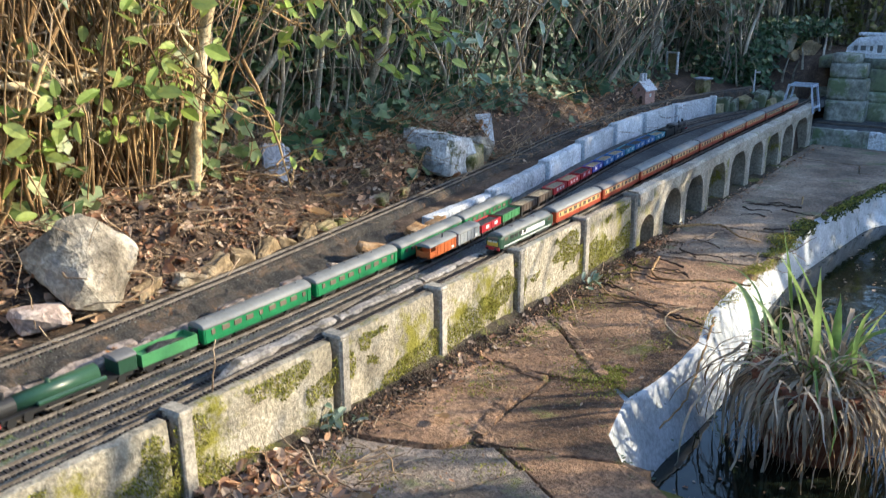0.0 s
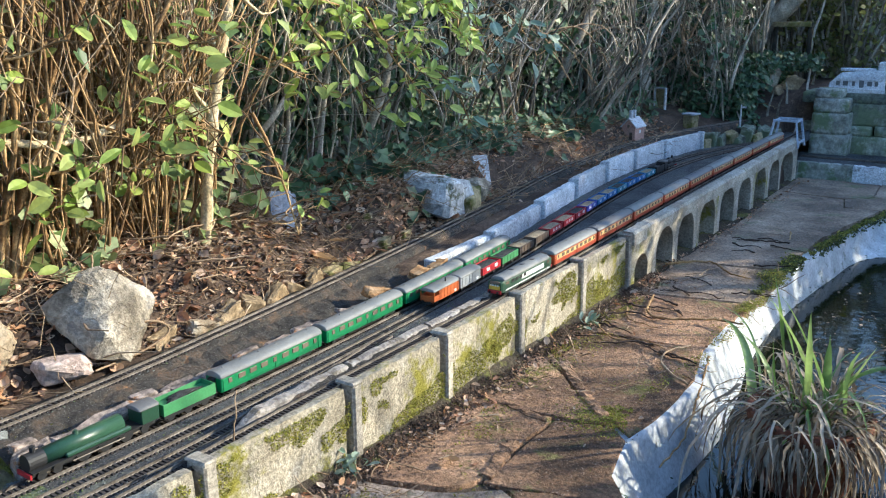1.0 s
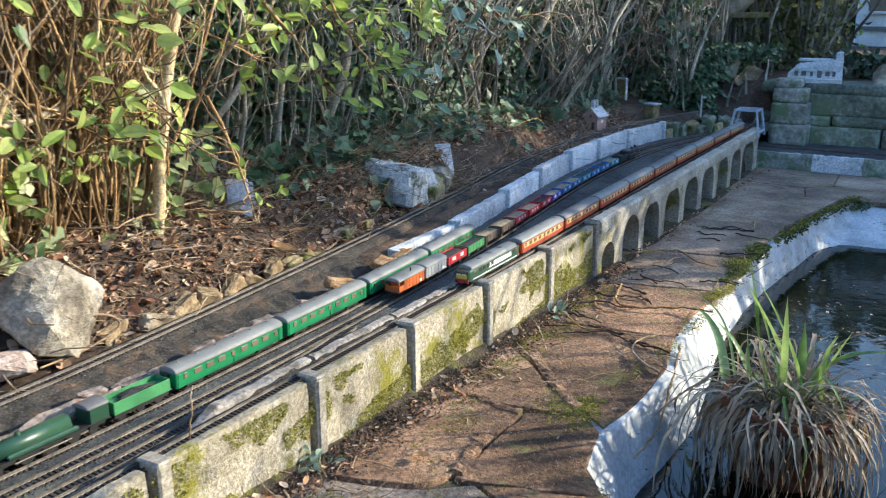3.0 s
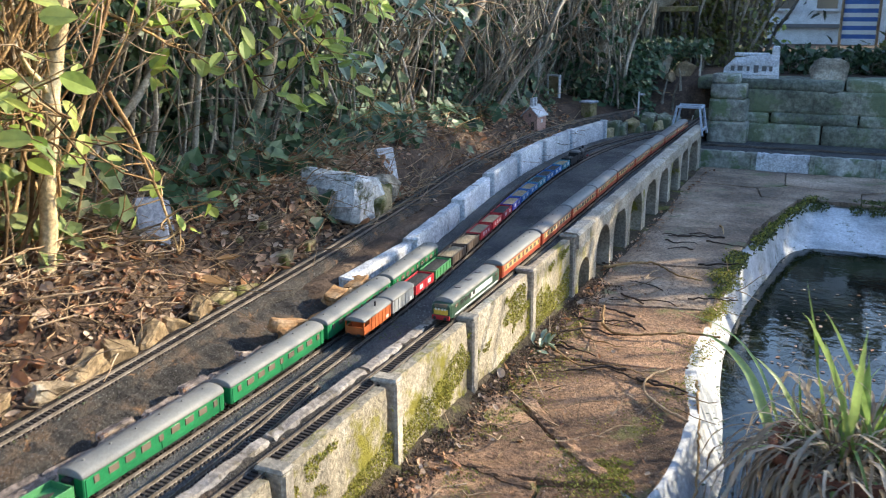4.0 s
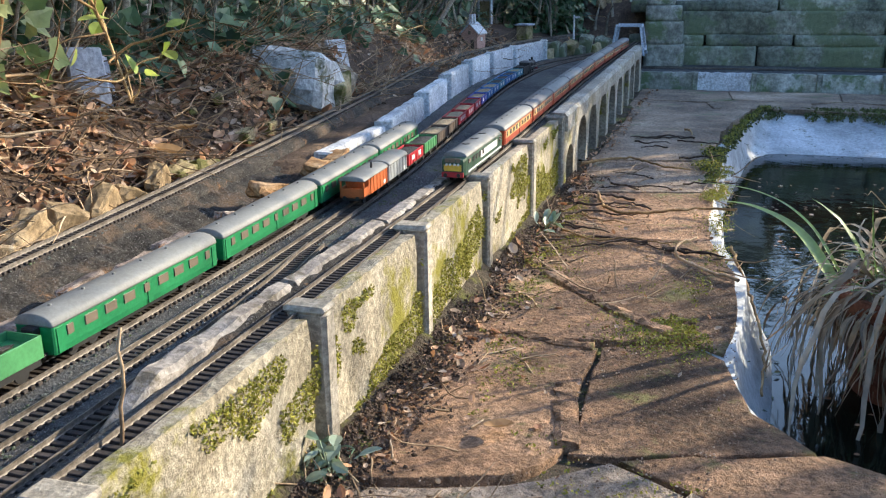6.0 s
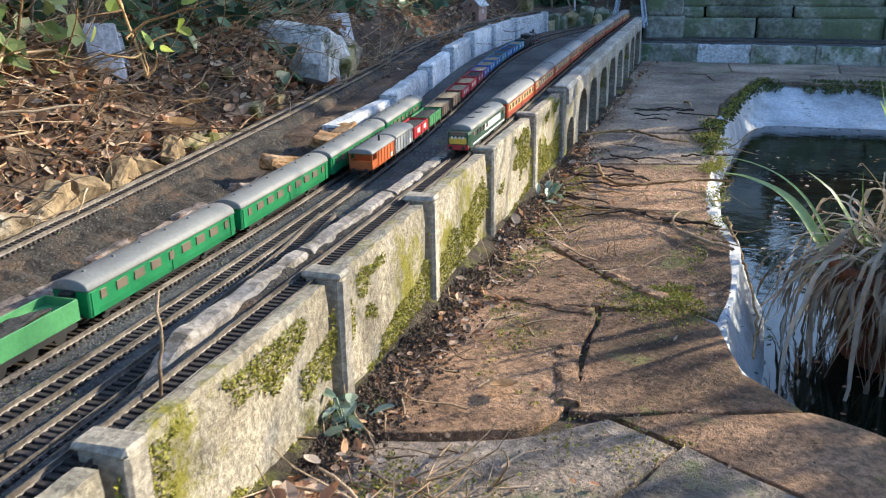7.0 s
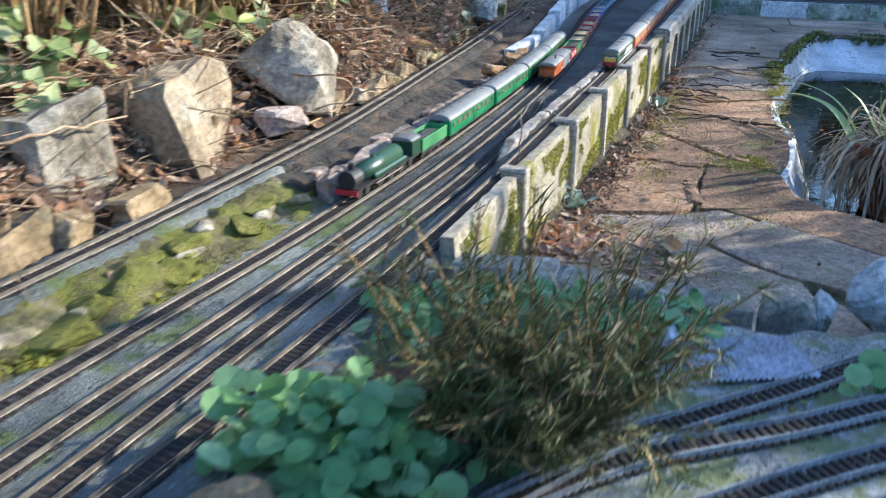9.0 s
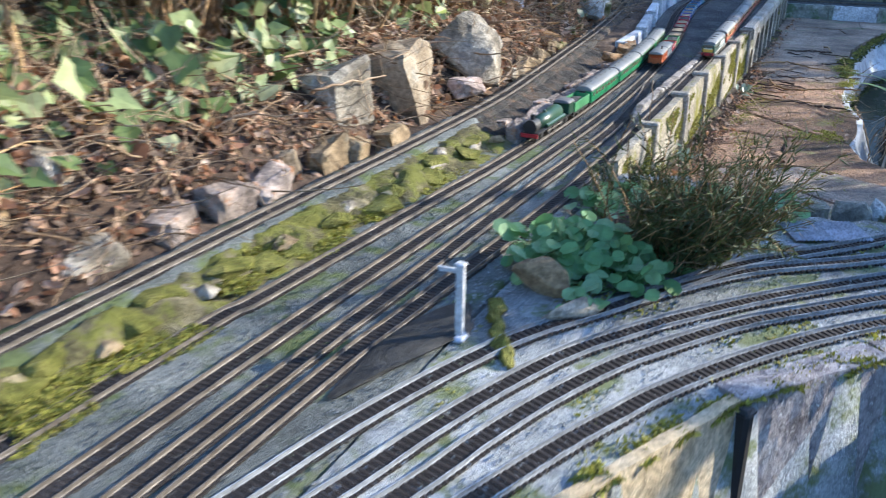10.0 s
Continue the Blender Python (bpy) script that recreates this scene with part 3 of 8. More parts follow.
def ground_z(x, y):
    edge_x = min(-0.375, float(np.interp(y, [q[1] for q in T4], [q[0] for q in T4])) - 0.042)
    shelf = float(np.interp(y, [q[1] for q in T4], [q[2] for q in T4])) - 0.008
    t = -0.375 - x
    if x < edge_x:
        k = blend(0.85, 0.33, (y - 2.5) / 0.8)
        z = 0.128 + k * min(t, 0.14) + 0.22 * max(0.0, min(t - 0.14, 0.6)) + 0.1 * max(0.0, min(t - 0.74, 1.0))
        z += 0.012 * noise.noise(Vector((x * 9, y * 9, 3))) * min(1, t * 12) + 0.03 * noise.noise(Vector((x * 2.5, y * 2.5, 8))) * min(1, t * 5)
        z = blend(shelf, z, (edge_x - x) / 0.07)
    elif x < (-0.285 if y < 1.66 else float(np.interp(y, [p[1] for p in RWALL], [p[0] for p in RWALL])) - 0.032):
        z = 0.118 if y < 1.6 else shelf - 0.006
    elif x < (-0.015 if y < 2.1 else -0.075):
        z = 0.08
    elif y < bed_end(x) - 0.015:
        z = 0.09
        if over_edge(x, y) > -0.01:
            z = -0.1
    else:
        z = paving_z(y) - 0.035
        if (x > 0.285 and 1.9 < y < 3.58) or (x > 0.34 and 1.24 < y <= 1.9) or (x > 0.44 and 1.14 < y < 1.3):
            z = -0.32
    if y > 4.12:
        if x > -0.2:
            z = blend(0.02, 0.3, (y - 4.5) / 0.2)
        else:
            z = max(z, blend(0.09, 0.3, (y - 4.3) / 0.5))
    if x > 1.3 and y < 4.4:
        z = blend(z, 0.0, (x - 1.3) / 0.3)
    far = max(abs(x) - 2.2, abs(y - 2) - 4.5, 0)
    return blend(z, 0.3 if y > 0 else 0.1, far / 3)


def axis(fine0, fine1, step, reach):
    a = list(np.arange(fine0, fine1 + 1e-6, step))
    d, lo, hi = step, fine0, fine1
    while hi < reach:
        d *= 1.35
        lo, hi = lo - d, hi + d
        a = [lo] + a + [hi]
    return a


gx, gy = axis(-1.5, 1.5, 0.025, 400), axis(-1.8, 5.2, 0.03, 400)
gv = [(x, y, ground_z(x, y)) for y in gy for x in gx]
W = len(gx)
gf = [(j * W + i, j * W + i + 1, (j + 1) * W + i + 1, (j + 1) * W + i) for j in range(len(gy) - 1) for i in range(W - 1)]
tagged(arrays("ground", gv, gf, M["soil"], None, "", True), "dark garden soil with scattered dead leaves", "ground", kind="structure")

# ballast of the main lines, between the near wall and the rear wall
bed = thing("track_bed", (0, 0, 0), "grey granite ballast bed under the railway tracks", "track bed", kind="structure")
ys = np.arange(-1.75, 4.55, 0.02)
K = 40
left = np.interp(ys, [-1.75, 1.45, 1.66] + [p[1] for p in RWALL[1:]] + [4.5], [-0.262, -0.262, -0.275] + [p[0] for p in RWALL[1:]] + [-0.3])
right = np.interp(ys, [-1.75, 2.0, 4.1, 4.5], [-0.012, -0.012, -0.045, -0.05])
bv, bf = [], []
for yy, a, b in zip(ys, left, right):
    for i in range(K):
        x = a + (b - a) * i / (K - 1)
        rise = (HIGH - BED) * blend(0, 1, (yy - 0.1) / 0.85) * blend(0, 1, (x - np.interp(yy, [0.1, 0.8, 1.6, 1.9, 2.4, 2.8, 4.1], [-0.085, -0.063, -0.063, -0.077, -0.1, -0.11, -0.115])) / 0.014)
        bv.append((x, yy, BED + rise + 0.0022 * noise.noise(Vector((x * 40, yy * 40, 0))) + 0.0015 * noise.noise(Vector((x * 140, yy * 140, 0))) - (0.03 if i in (0, K - 1) else 0)))
bf = [(j * K + i, j * K + i + 1, (j + 1) * K + i + 1, (j + 1) * K + i) for j in range(len(ys) - 1) for i in range(K - 1)]
# Nearer stretch takes the lighter copy, skylight being in its colour.
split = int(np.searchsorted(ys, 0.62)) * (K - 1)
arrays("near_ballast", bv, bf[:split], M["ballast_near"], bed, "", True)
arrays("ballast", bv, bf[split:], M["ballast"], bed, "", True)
# ballast of the near curves
xs2, ys2 = np.arange(-0.013, 1.5, 0.02), np.arange(-1.75, 0.8, 0.02)
bv = []
for yy in ys2:
    for x in xs2:
        z = BED - 0.001 + 0.0025 * noise.noise(Vector((x * 40, yy * 40, 5))) + 0.0018 * noise.noise(Vector((x * 140, yy * 140, 0)))
        over = over_edge(x, yy)
        if over > 0.002 or yy > bed_end(x):
            z = -0.06
        bv.append((x, yy, z))
W2 = len(xs2)
bf = [(j * W2 + i, j * W2 + i + 1, (j + 1) * W2 + i + 1, (j + 1) * W2 + i) for j in range(len(ys2) - 1) for i in range(W2 - 1)]
bf = [f for f in bf if max(bv[k][2] for k in f) > 0]
arrays("mossy_ballast", bv, bf, M["ballast_moss"], bed, "ballast grown through with moss, its pale tone standing in for skylight", True)
p4 = smooth_path(T4, 0.02)
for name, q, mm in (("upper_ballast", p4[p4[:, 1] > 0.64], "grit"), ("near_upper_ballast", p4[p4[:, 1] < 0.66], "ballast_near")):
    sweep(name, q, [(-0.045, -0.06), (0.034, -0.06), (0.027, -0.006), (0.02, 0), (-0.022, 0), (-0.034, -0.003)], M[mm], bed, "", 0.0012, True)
# loose stones of ballast
lp = np.stack([rng.uniform(-0.26, -0.07, 5200), rng.uniform(-0.6, 2.0, 5200), np.full(5200, BED + 0.001)], 1)
lq = p4[rng.integers(0, len(p4), 1600)] + np.stack([rng.uniform(-0.03, 0.024, 1600), rng.uniform(-0.01, 0.01, 1600), np.full(1600, 0.0006)], 1)
lp2 = np.stack([rng.uniform(-0.06, 0.42, 5000), rng.uniform(-0.5, 0.45, 5000), np.full(5000, BED + 0.001)], 1)
lp2 = lp2[[over_edge(p[0], p[1]) < -0.03 for p in lp2]]
CHIP = (np.array([(0.5, 0, 0), (0, 0.5, 0.1), (-0.5, 0.1, 0), (0, -0.5, 0.05), (0.05, 0, 0.45)]), [(0, 1, 4), (1, 2, 4), (2, 3, 4), (3, 0, 4)])
tagged(leaf_cloud("ballast_chips", np.vstack([lp, lq]), rng.uniform(0.002, 0.0045, len(lp) + len(lq)), M["ballast_near"], bed, CHIP, tilt=0.15), kind="stuff")
tagged(leaf_cloud("pale_chips", lp2, rng.uniform(0.002, 0.005, len(lp2)), M["ballast_moss"], bed, CHIP, tilt=0.15), kind="stuff")

# ---- near wall: concrete panels between posts ----
wall = thing("wall_near", (0, 0, 0), "low concrete panel wall with posts, streaked with yellow-green moss", "retaining wall", kind="structure")


def rough_panel(name, a, b, z0a, z0b, z1, thick, material, parent, back=0.0, seed=0, cap=True):
    """An upright panel from a to b (its face to the right of the way), finely divided, with a worn upper edge."""
    a, b = Vector((*a, 0)), Vector((*b, 0))
    d = (b - a)
    n = Vector((d.y, -d.x, 0)).normalized()
    cols, rows = max(4, int(d.length / 0.012)), 9
    V, F = [], []
    for i in range(cols + 1):
        u = i / cols
        base = a + d * u
        z0 = z0a + (z0b - z0a) * u
        top = z1 + 0.0022 * noise.noise(Vector((u * 9 + seed * 5, seed, 1))) + 0.001 * noise.noise(Vector((u * 30, seed, 4)))
        for j in range(rows + 1):
            z = z0 + (top - z0) * j / rows
            e = 0.0022 * noise.noise(Vector((u * 12 + seed * 3, z * 60, seed))) - (0.002 if j == rows else 0)
            V.append(base + n * (e - back) + Vector((0, 0, z)))
        V.append(base + n * (-thick * 0.5 - back) + Vector((0, 0, top + 0.001 * noise.noise(Vector((u * 40, 7, seed))))))
        V.append(base + n * (-thick - back) + Vector((0, 0, top - 0.001)))
        V.append(base + n * (-thick - back) + Vector((0, 0, z0)))
    R = rows + 4
    for i in range(cols):
        for j in range(R - 1):
            F.append((i * R + j, (i + 1) * R + j, (i + 1) * R + j + 1, i * R + j + 1))
    F += [tuple(range(R))[::-1], tuple(cols * R + j for j in range(R))]
    return arrays(name, [tuple(v) for v in V], F, material, parent)


def wall_post(at, z0, z1, parent, material, w=0.019, deep=0.036, rz=0.0):
    bm = bmesh.new()
    box(bm, (0, 0, (z0 + z1) / 2), (deep, w, z1 - z0), 0, 0.003, 0.0006)
    box(bm, (-0.001, 0, z1 + 0.001), (deep + 0.003, w + 0.003, 0.007), 0, 0.0026, 0.0008)
    ob = part("post", bm, material, parent)
    ob.matrix_basis = Matrix.Translation((at[0], at[1], 0)) @ Matrix.Rotation(rz, 4, "Z")
    return ob


for i in range(len(POSTS) - 1):
    y0, y1 = POSTS[i], POSTS[i + 1]
    rough_panel("panel", (0.0, y0), (0.0, y1 - 0.021), paving_z(y0) - 0.05, paving_z(y1) - 0.05, 0.134, 0.018, M["panel"], wall, 0.0, i)
    # Open joint and dark strip stand in for shade on the post's near face.
    boxed("shade_strip", (-0.021, y1 - 0.014, 0.03), (0.006, 0.03, 0.19), M["nearblack"], wall, "dark strip standing in for the shade beside the post")
for i, y in enumerate(POSTS[1:]):
    wall_post((-0.0105, y + 0.002), paving_z(y) - 0.05, 0.1355, wall, M["concrete"], 0.021)

V, F, KS = [], [], 8
ysm = np.arange(0.5, 4.1, 0.02)
for yy in ysm:
    h = 0.026 if yy < 2.14 else 0.003
    h *= 0.75 + 0.5 * noise.noise(Vector((yy * 5, 2, 0)))
    for k in range(KS):
        u = k / (KS - 1)
        x = (-0.002 if yy < 2.14 else -0.045) + u * (0.055 if yy < 2.2 else 0.085) * (0.75 + 0.7 * noise.noise(Vector((yy * 9, 0, 7))))
        V.append((x, yy, paving_z(yy) + h * (1 - u) ** 1.4 - 0.004 * u + 0.004 * noise.noise(Vector((x * 60, yy * 60, 2)))))
tagged(arrays("soil_fillet", V, [(j * KS + i, j * KS + i + 1, (j + 1) * KS + i + 1, (j + 1) * KS + i) for j in range(len(ysm) - 1) for i in range(KS - 1)], M["mortar"], None, "", True), "damp mossy soil banked against the foot of the wall", "soil", kind="structure")

# kerb between the through line and the yard
kerb = thing("kerb_wall", (0, 0, 0), "low pale cement kerb beside the running line", "kerb", kind="structure")
kp = smooth_path(level(BED, (-0.059, 0.85), (-0.06, 1.1), (-0.06, 1.5), (-0.066, 1.8), (-0.08, 2.1), (-0.1, 2.5), (-0.108, 2.9), (-0.112, 3.7), (-0.114, 4.1)), 0.008)
KERB = np.array([(-0.009, -0.02), (0.011, -0.02), (0.0105, 0.026), (0.0075, 0.0305), (-0.005, 0.0315), (-0.0085, 0.0285)])
cuts = [0, 32, 60, 95, 131, 168, 210, 255, 300, 348, len(kp)]
for ci, (a, b) in enumerate(zip(cuts[:-1], cuts[1:])):
    seg = kp[a:min(b, len(kp)) if b < len(kp) else b].copy()
    lift, shift = rng.uniform(-0.0022, 0.002), rng.uniform(-0.0015, 0.0015)
    _, nk = frames_along(seg)
    V = []
    for k, (c, n) in enumerate(zip(seg, nk)):
        end = min(1.0, 0.35 + 0.11 * k) if ci == 0 else 1.0
        wear = 0.0028 * noise.noise(Vector((c[1] * 26, ci, 3))) + 0.0016 * noise.noise(Vector((c[1] * 80, ci, 8)))
        for j, (u, h) in enumerate(KERB):
            w = u * (0.55 + 0.45 * end) + shift + 0.0018 * noise.noise(Vector((c[1] * 45, j, 5)))
            V.append(c + n * w + np.array([0, 0, (h + lift + wear) * end if h > 0 else h]))
    m = len(seg)
    F = [(i * 6 + j, (i + 1) * 6 + j, (i + 1) * 6 + (j + 1) % 6, i * 6 + (j + 1) % 6) for i in range(m - 1) for j in range(6)]
    arrays("kerb_length", [tuple(v) for v in V], F + [tuple(range(6)), tuple(range((m - 1) * 6, m * 6))[::-1]], M["kerb"], kerb)
# dirt and ballast banked against the running-line side of the kerb
V, KS = [], 7
for c in kp[4:]:
    for k in range(KS):
        u = k / (KS - 1)
        x = c[0] + 0.006 + 0.02 * u
        full = min(1.0, (c[1] - 0.86) / 0.12)
        V.append((x, c[1], BED - 0.004 + full * (blend(0.031, HIGH - BED + 0.002, u * 1.1)) + 0.004 * noise.noise(Vector((x * 70, c[1] * 50, 3))) * (1 - u) + 0.0018 * noise.noise(Vector((x * 160, c[1] * 160, 6)))))
arrays("dirt_shoulder", V, [(j * KS + i, j * KS + i + 1, (j + 1) * KS + i + 1, (j + 1) * KS + i) for j in range(len(kp) - 5) for i in range(KS - 1)], M["grit"], kerb, "dark gravelly dirt against the kerb", True)

# ---- viaduct ----
via = thing("viaduct", (0, 0, 0), "grey concrete model viaduct with round arches", "viaduct", kind="structure")
ARCH_Y = [2.215, 2.395, 2.58, 2.79, 3.01, 3.23, 3.45, 3.67, 3.89]
bounds = [2.145] + [(a + b) / 2 for a, b in zip(ARCH_Y[:-1], ARCH_Y[1:])] + [4.08]


def via_x(y):
    return 0.008 - 0.02 * max(0.0, y - 2.2)


for i, yc in enumerate(ARCH_Y):
    y0, y1 = bounds[i], bounds[i + 1]
    half = (y1 - y0) * (0.29 if i == 0 else 0.375)
    z0, spring, top = paving_z(yc) - 0.04, 0.048 if i else 0.032, 0.137
    rise = min(half * 0.85, 0.066)
    arc = [(yc - half, z0)] + [(yc - half * math.cos(a), spring + rise * math.sin(a)) for a in np.linspace(0, math.pi, 13)] + [(yc + half, z0)]
    outer = [(y0, z0), (y0, spring)] + [(y0 + (y1 - y0) * k / 10, top) for k in range(11)] + [(y1, spring), (y1, z0)]
    bm = bmesh.new()
    o = [bm.verts.new((via_x(y), y, z)) for y, z in outer]
    a = [bm.verts.new((via_x(y), y, z)) for y, z in arc]
    d = [bm.verts.new((via_x(y) - 0.05, y, z)) for y, z in arc]
    for k in range(len(arc) - 1):
        bm.faces.new((o[k], o[k + 1], a[k + 1], a[k]))
        bm.faces.new((a[k], a[k + 1], d[k + 1], d[k]))
    bm.faces.new(d)
    part("arch", bm, M["panel"] if i % 3 == 0 else M["concrete"], via)
vp = smooth_path([(via_x(y) - 0.012, y, 0.139) for y in (2.14, 2.6, 3.2, 3.7, 4.08)], 0.02)
sweep("parapet", vp, [(-0.02, -0.03), (0.018, -0.03), (0.018, 0.0), (0.012, 0.006), (-0.014, 0.006), (-0.02, 0)], M["concrete"], via, "", 0.0009)

# ---- rear wall carrying the upper line ----
rear = thing("wall_rear", (0, 0, 0), "stepped whitewashed panel wall behind the curved tracks", "retaining wall", kind="structure")
for i in range(len(RWALL) - 1):
    a, b = RWALL[i], RWALL[i + 1]
    rough_panel("panel", a, b, 0.09, 0.09, (0.142, 0.149, 0.157, 0.166, 0.173)[min(i, 4)], 0.024, M["whitewall"], rear, 0.0, 20 + i)
for i, (x, y) in enumerate(RWALL):
    j = min(i, len(RWALL) - 2)
    d = Vector((RWALL[j + 1][0] - RWALL[j][0], RWALL[j + 1][1] - RWALL[j][1]))
    wall_post((x, y), 0.09, (0.138, 0.148, 0.156, 0.165, 0.174)[min(i, 4)], rear, M["whitewall"], 0.012, 0.025, math.atan2(d.y, d.x) - math.pi / 2)

# ---- paving ----
pave = thing("pavement", (0, 0, 0), "worn brown concrete crazy paving beside the pond", "paving", kind="structure")


def clip(poly, p, n):
    """Keeps the part of a polygon where (v - p) . n <= 0."""
    out = []
    for i, a in enumerate(poly):
        b = poly[(i + 1) % len(poly)]
        da, db = (a - p).dot(n), (b - p).dot(n)
        if da <= 0:
            out.append(a)
        if da * db < 0:
            out.append(a + (b - a) * (da / (da - db)))
    return out


def slab(poly, seed, gap=0.0022, lift=0.0):
    c = sum(poly, Vector((0, 0))) / len(poly)
    # finer, slightly wavering outline
    pts = []
    for i, a in enumerate(poly):
        b = poly[(i + 1) % len(poly)]
        k = max(1, int((b - a).length / 0.03))
        for j in range(k):
            q = a + (b - a) * j / k
            w = Vector((noise.noise(Vector((q.x * 22, q.y * 22, 1))), noise.noise(Vector((q.x * 22, q.y * 22, 9))))) * 0.006
            q = q + w
            pts.append(q + (c - q).normalized() * gap)
    r = random.Random(seed)
    tx, ty, dz = r.uniform(-0.012, 0.012), r.uniform(-0.008, 0.008), r.uniform(-0.002, 0.003) + lift

    def top(q):
        return paving_z(q.y) + dz + (q.x - c.x) * tx + (q.y - c.y) * ty + 0.0022 * noise.noise(Vector((q.x * 18, q.y * 18, seed))) + 0.0012 * noise.noise(Vector((q.x * 60, q.y * 60, seed)))
    bm = bmesh.new()
    rings = []
    for f, drop in ((0.0, -0.045), (0.0, -0.0014), (0.0014, 0.0), (0.003, 0.0), (0.02, 0.0)):
        ring = []
        for q in pts:
            w = q + (c - q).normalized() * f
            ring.append(bm.verts.new((w.x, w.y, top(w) + drop)))
        rings.append(ring)
    for lo, hi in zip(rings[:-1], rings[1:]):
        for i in range(len(pts)):
            j = (i + 1) % len(pts)
            bm.faces.new((lo[i], lo[j], hi[j], hi[i]))
    mid = []
    for q in pts:
        w = q + (c - q) * 0.5
        mid.append(bm.verts.new((w.x, w.y, top(w))))
    for i in range(len(pts)):
        j = (i + 1) % len(pts)
        bm.faces.new((rings[-1][i], rings[-1][j], mid[j], mid[i]))
    cv = bm.verts.new((c.x, c.y, top(c)))
    for i in range(len(pts)):
        bm.faces.new((mid[i], mid[(i + 1) % len(pts)], cv))
    # Sunlit tone in the middle stretch, shaded tones beyond it and nearer.
    return part("slab", bm, M["slab"] if 0.98 < c.y < 2.3 else M["farslab"] if c.y > 2.3 else M["greyslab"], pave, "", True)


def crazy(region, seeds, s0):
    """Voronoi slabs of the seeds within a convex region."""
    seeds = [Vector(s) for s in seeds]
    for i, s in enumerate(seeds):
        poly = [Vector(p) for p in region]
        for j, q in enumerate(seeds):
            if i != j:
                poly = clip(poly, (s + q) / 2, (q - s).normalized())
                if len(poly) < 3:
                    break
        if len(poly) >= 3:
            slab(poly, s0 + i)


SLABS = [
    [(0.012, 1.385), (0.15, 1.36), (0.28, 1.395), (0.07, 1.585), (0.012, 1.63)],
    [(0.012, 1.635), (0.07, 1.59), (0.285, 1.402), (0.33, 1.37), (0.345, 1.52), (0.34, 1.68), (0.3, 1.84), (0.012, 1.8)],
    [(0.012, 1.8), (0.3, 1.84), (0.298, 2.2), (0.012, 2.14)],
    [(0.012, 2.14), (0.298, 2.2), (0.298, 2.55), (0.012, 2.5)],
    [(0.012, 2.5), (0.298, 2.55), (0.3, 3.0), (0.012, 2.95)],
    [(0.012, 2.95), (0.3, 3.0), (0.33, 3.2), (0.39, 3.54), (0.0, 3.54)],
    [(0.012, 1.0), (0.16, 1.05), (0.197, 1.105), (0.19, 1.24), (0.19, 1.355), (0.15, 1.36), (0.012, 1.385)],
    [(0.197, 1.105), (0.24, 1.112), (0.41, 1.172), (0.355, 1.24), (0.33, 1.36), (0.285, 1.395), (0.19, 1.36), (0.19, 1.24)],
    [(0.012, 0.75), (0.2, 0.8), (0.23, 0.925), (0.3, 1.075), (0.24, 1.11), (0.16, 1.05), (0.012, 1.0)],
    [(0.3, 1.075), (0.436, 0.993), (0.62, 0.9), (0.62, 1.05), (0.43, 1.165), (0.41, 1.17), (0.24, 1.11)],
    [(0.23, 0.925), (0.295, 0.866), (0.365, 0.829), (0.62, 0.75), (0.62, 0.9), (0.436, 0.993), (0.3, 1.075)],
    [(0.2, 0.8), (0.012, 0.75), (0.012, 0.5), (0.33, 0.5), (0.38, 0.78), (0.365, 0.829), (0.295, 0.866), (0.23, 0.925)],
    [(0.33, 0.5), (0.62, 0.63), (0.62, 0.75), (0.38, 0.78)],
    [(0.62, 0.62), (1.3, 0.82), (1.3, 1.05), (0.62, 1.05)],
]
for i, poly in enumerate(SLABS):
    slab([Vector(q) for q in poly], 1 + i, 0.0045)
crazy([(-0.02, 3.54), (1.4, 3.54), (1.4, 4.1), (-0.02, 4.1)],
      [(0.1, 3.55), (0.14, 3.9), (0.42, 3.6), (0.5, 3.92), (0.75, 3.6), (0.9, 3.9), (1.1, 3.6), (1.28, 3.9)], 60)
# strips of old cement standing proud along two joints
for pts, w in (([(0.172, 1.245), (0.18, 1.2), (0.19, 1.15), (0.196, 1.115)], 0.013), ([(0.085, 1.61), (0.15, 1.53), (0.22, 1.455), (0.275, 1.405)], 0.012), ([(0.02, 1.375), (0.09, 1.368), (0.15, 1.352), (0.19, 1.35)], 0.01)):
    cp = smooth_path([(x, y, paving_z(y)) for x, y in pts], 0.008)
    sweep("cement_strip", cp, [(-w, -0.01), (w, -0.01), (w * 0.8, 0.003), (w * 0.3, 0.0045), (-w * 0.5, 0.004), (-w * 0.9, 0.002)], M["slab"], pave, "old cement pointing", 0.0011)
# soil and moss in the joints
jv, jf = [], []
for x0, x1, y0, y1 in ((0.0, 0.29, 1.2, 3.54), (0.0, 1.32, 0.46, 1.15), (-0.02, 1.42, 3.53, 4.12)):
    o = len(jv)
    jv += [(x, y, paving_z(y) - 0.009) for y in (y0, y1) for x in (x0, x1)]
    jf.append((o, o + 1, o + 3, o + 2))
arrays("joint_filling", jv, jf, M["mortar"], pave)

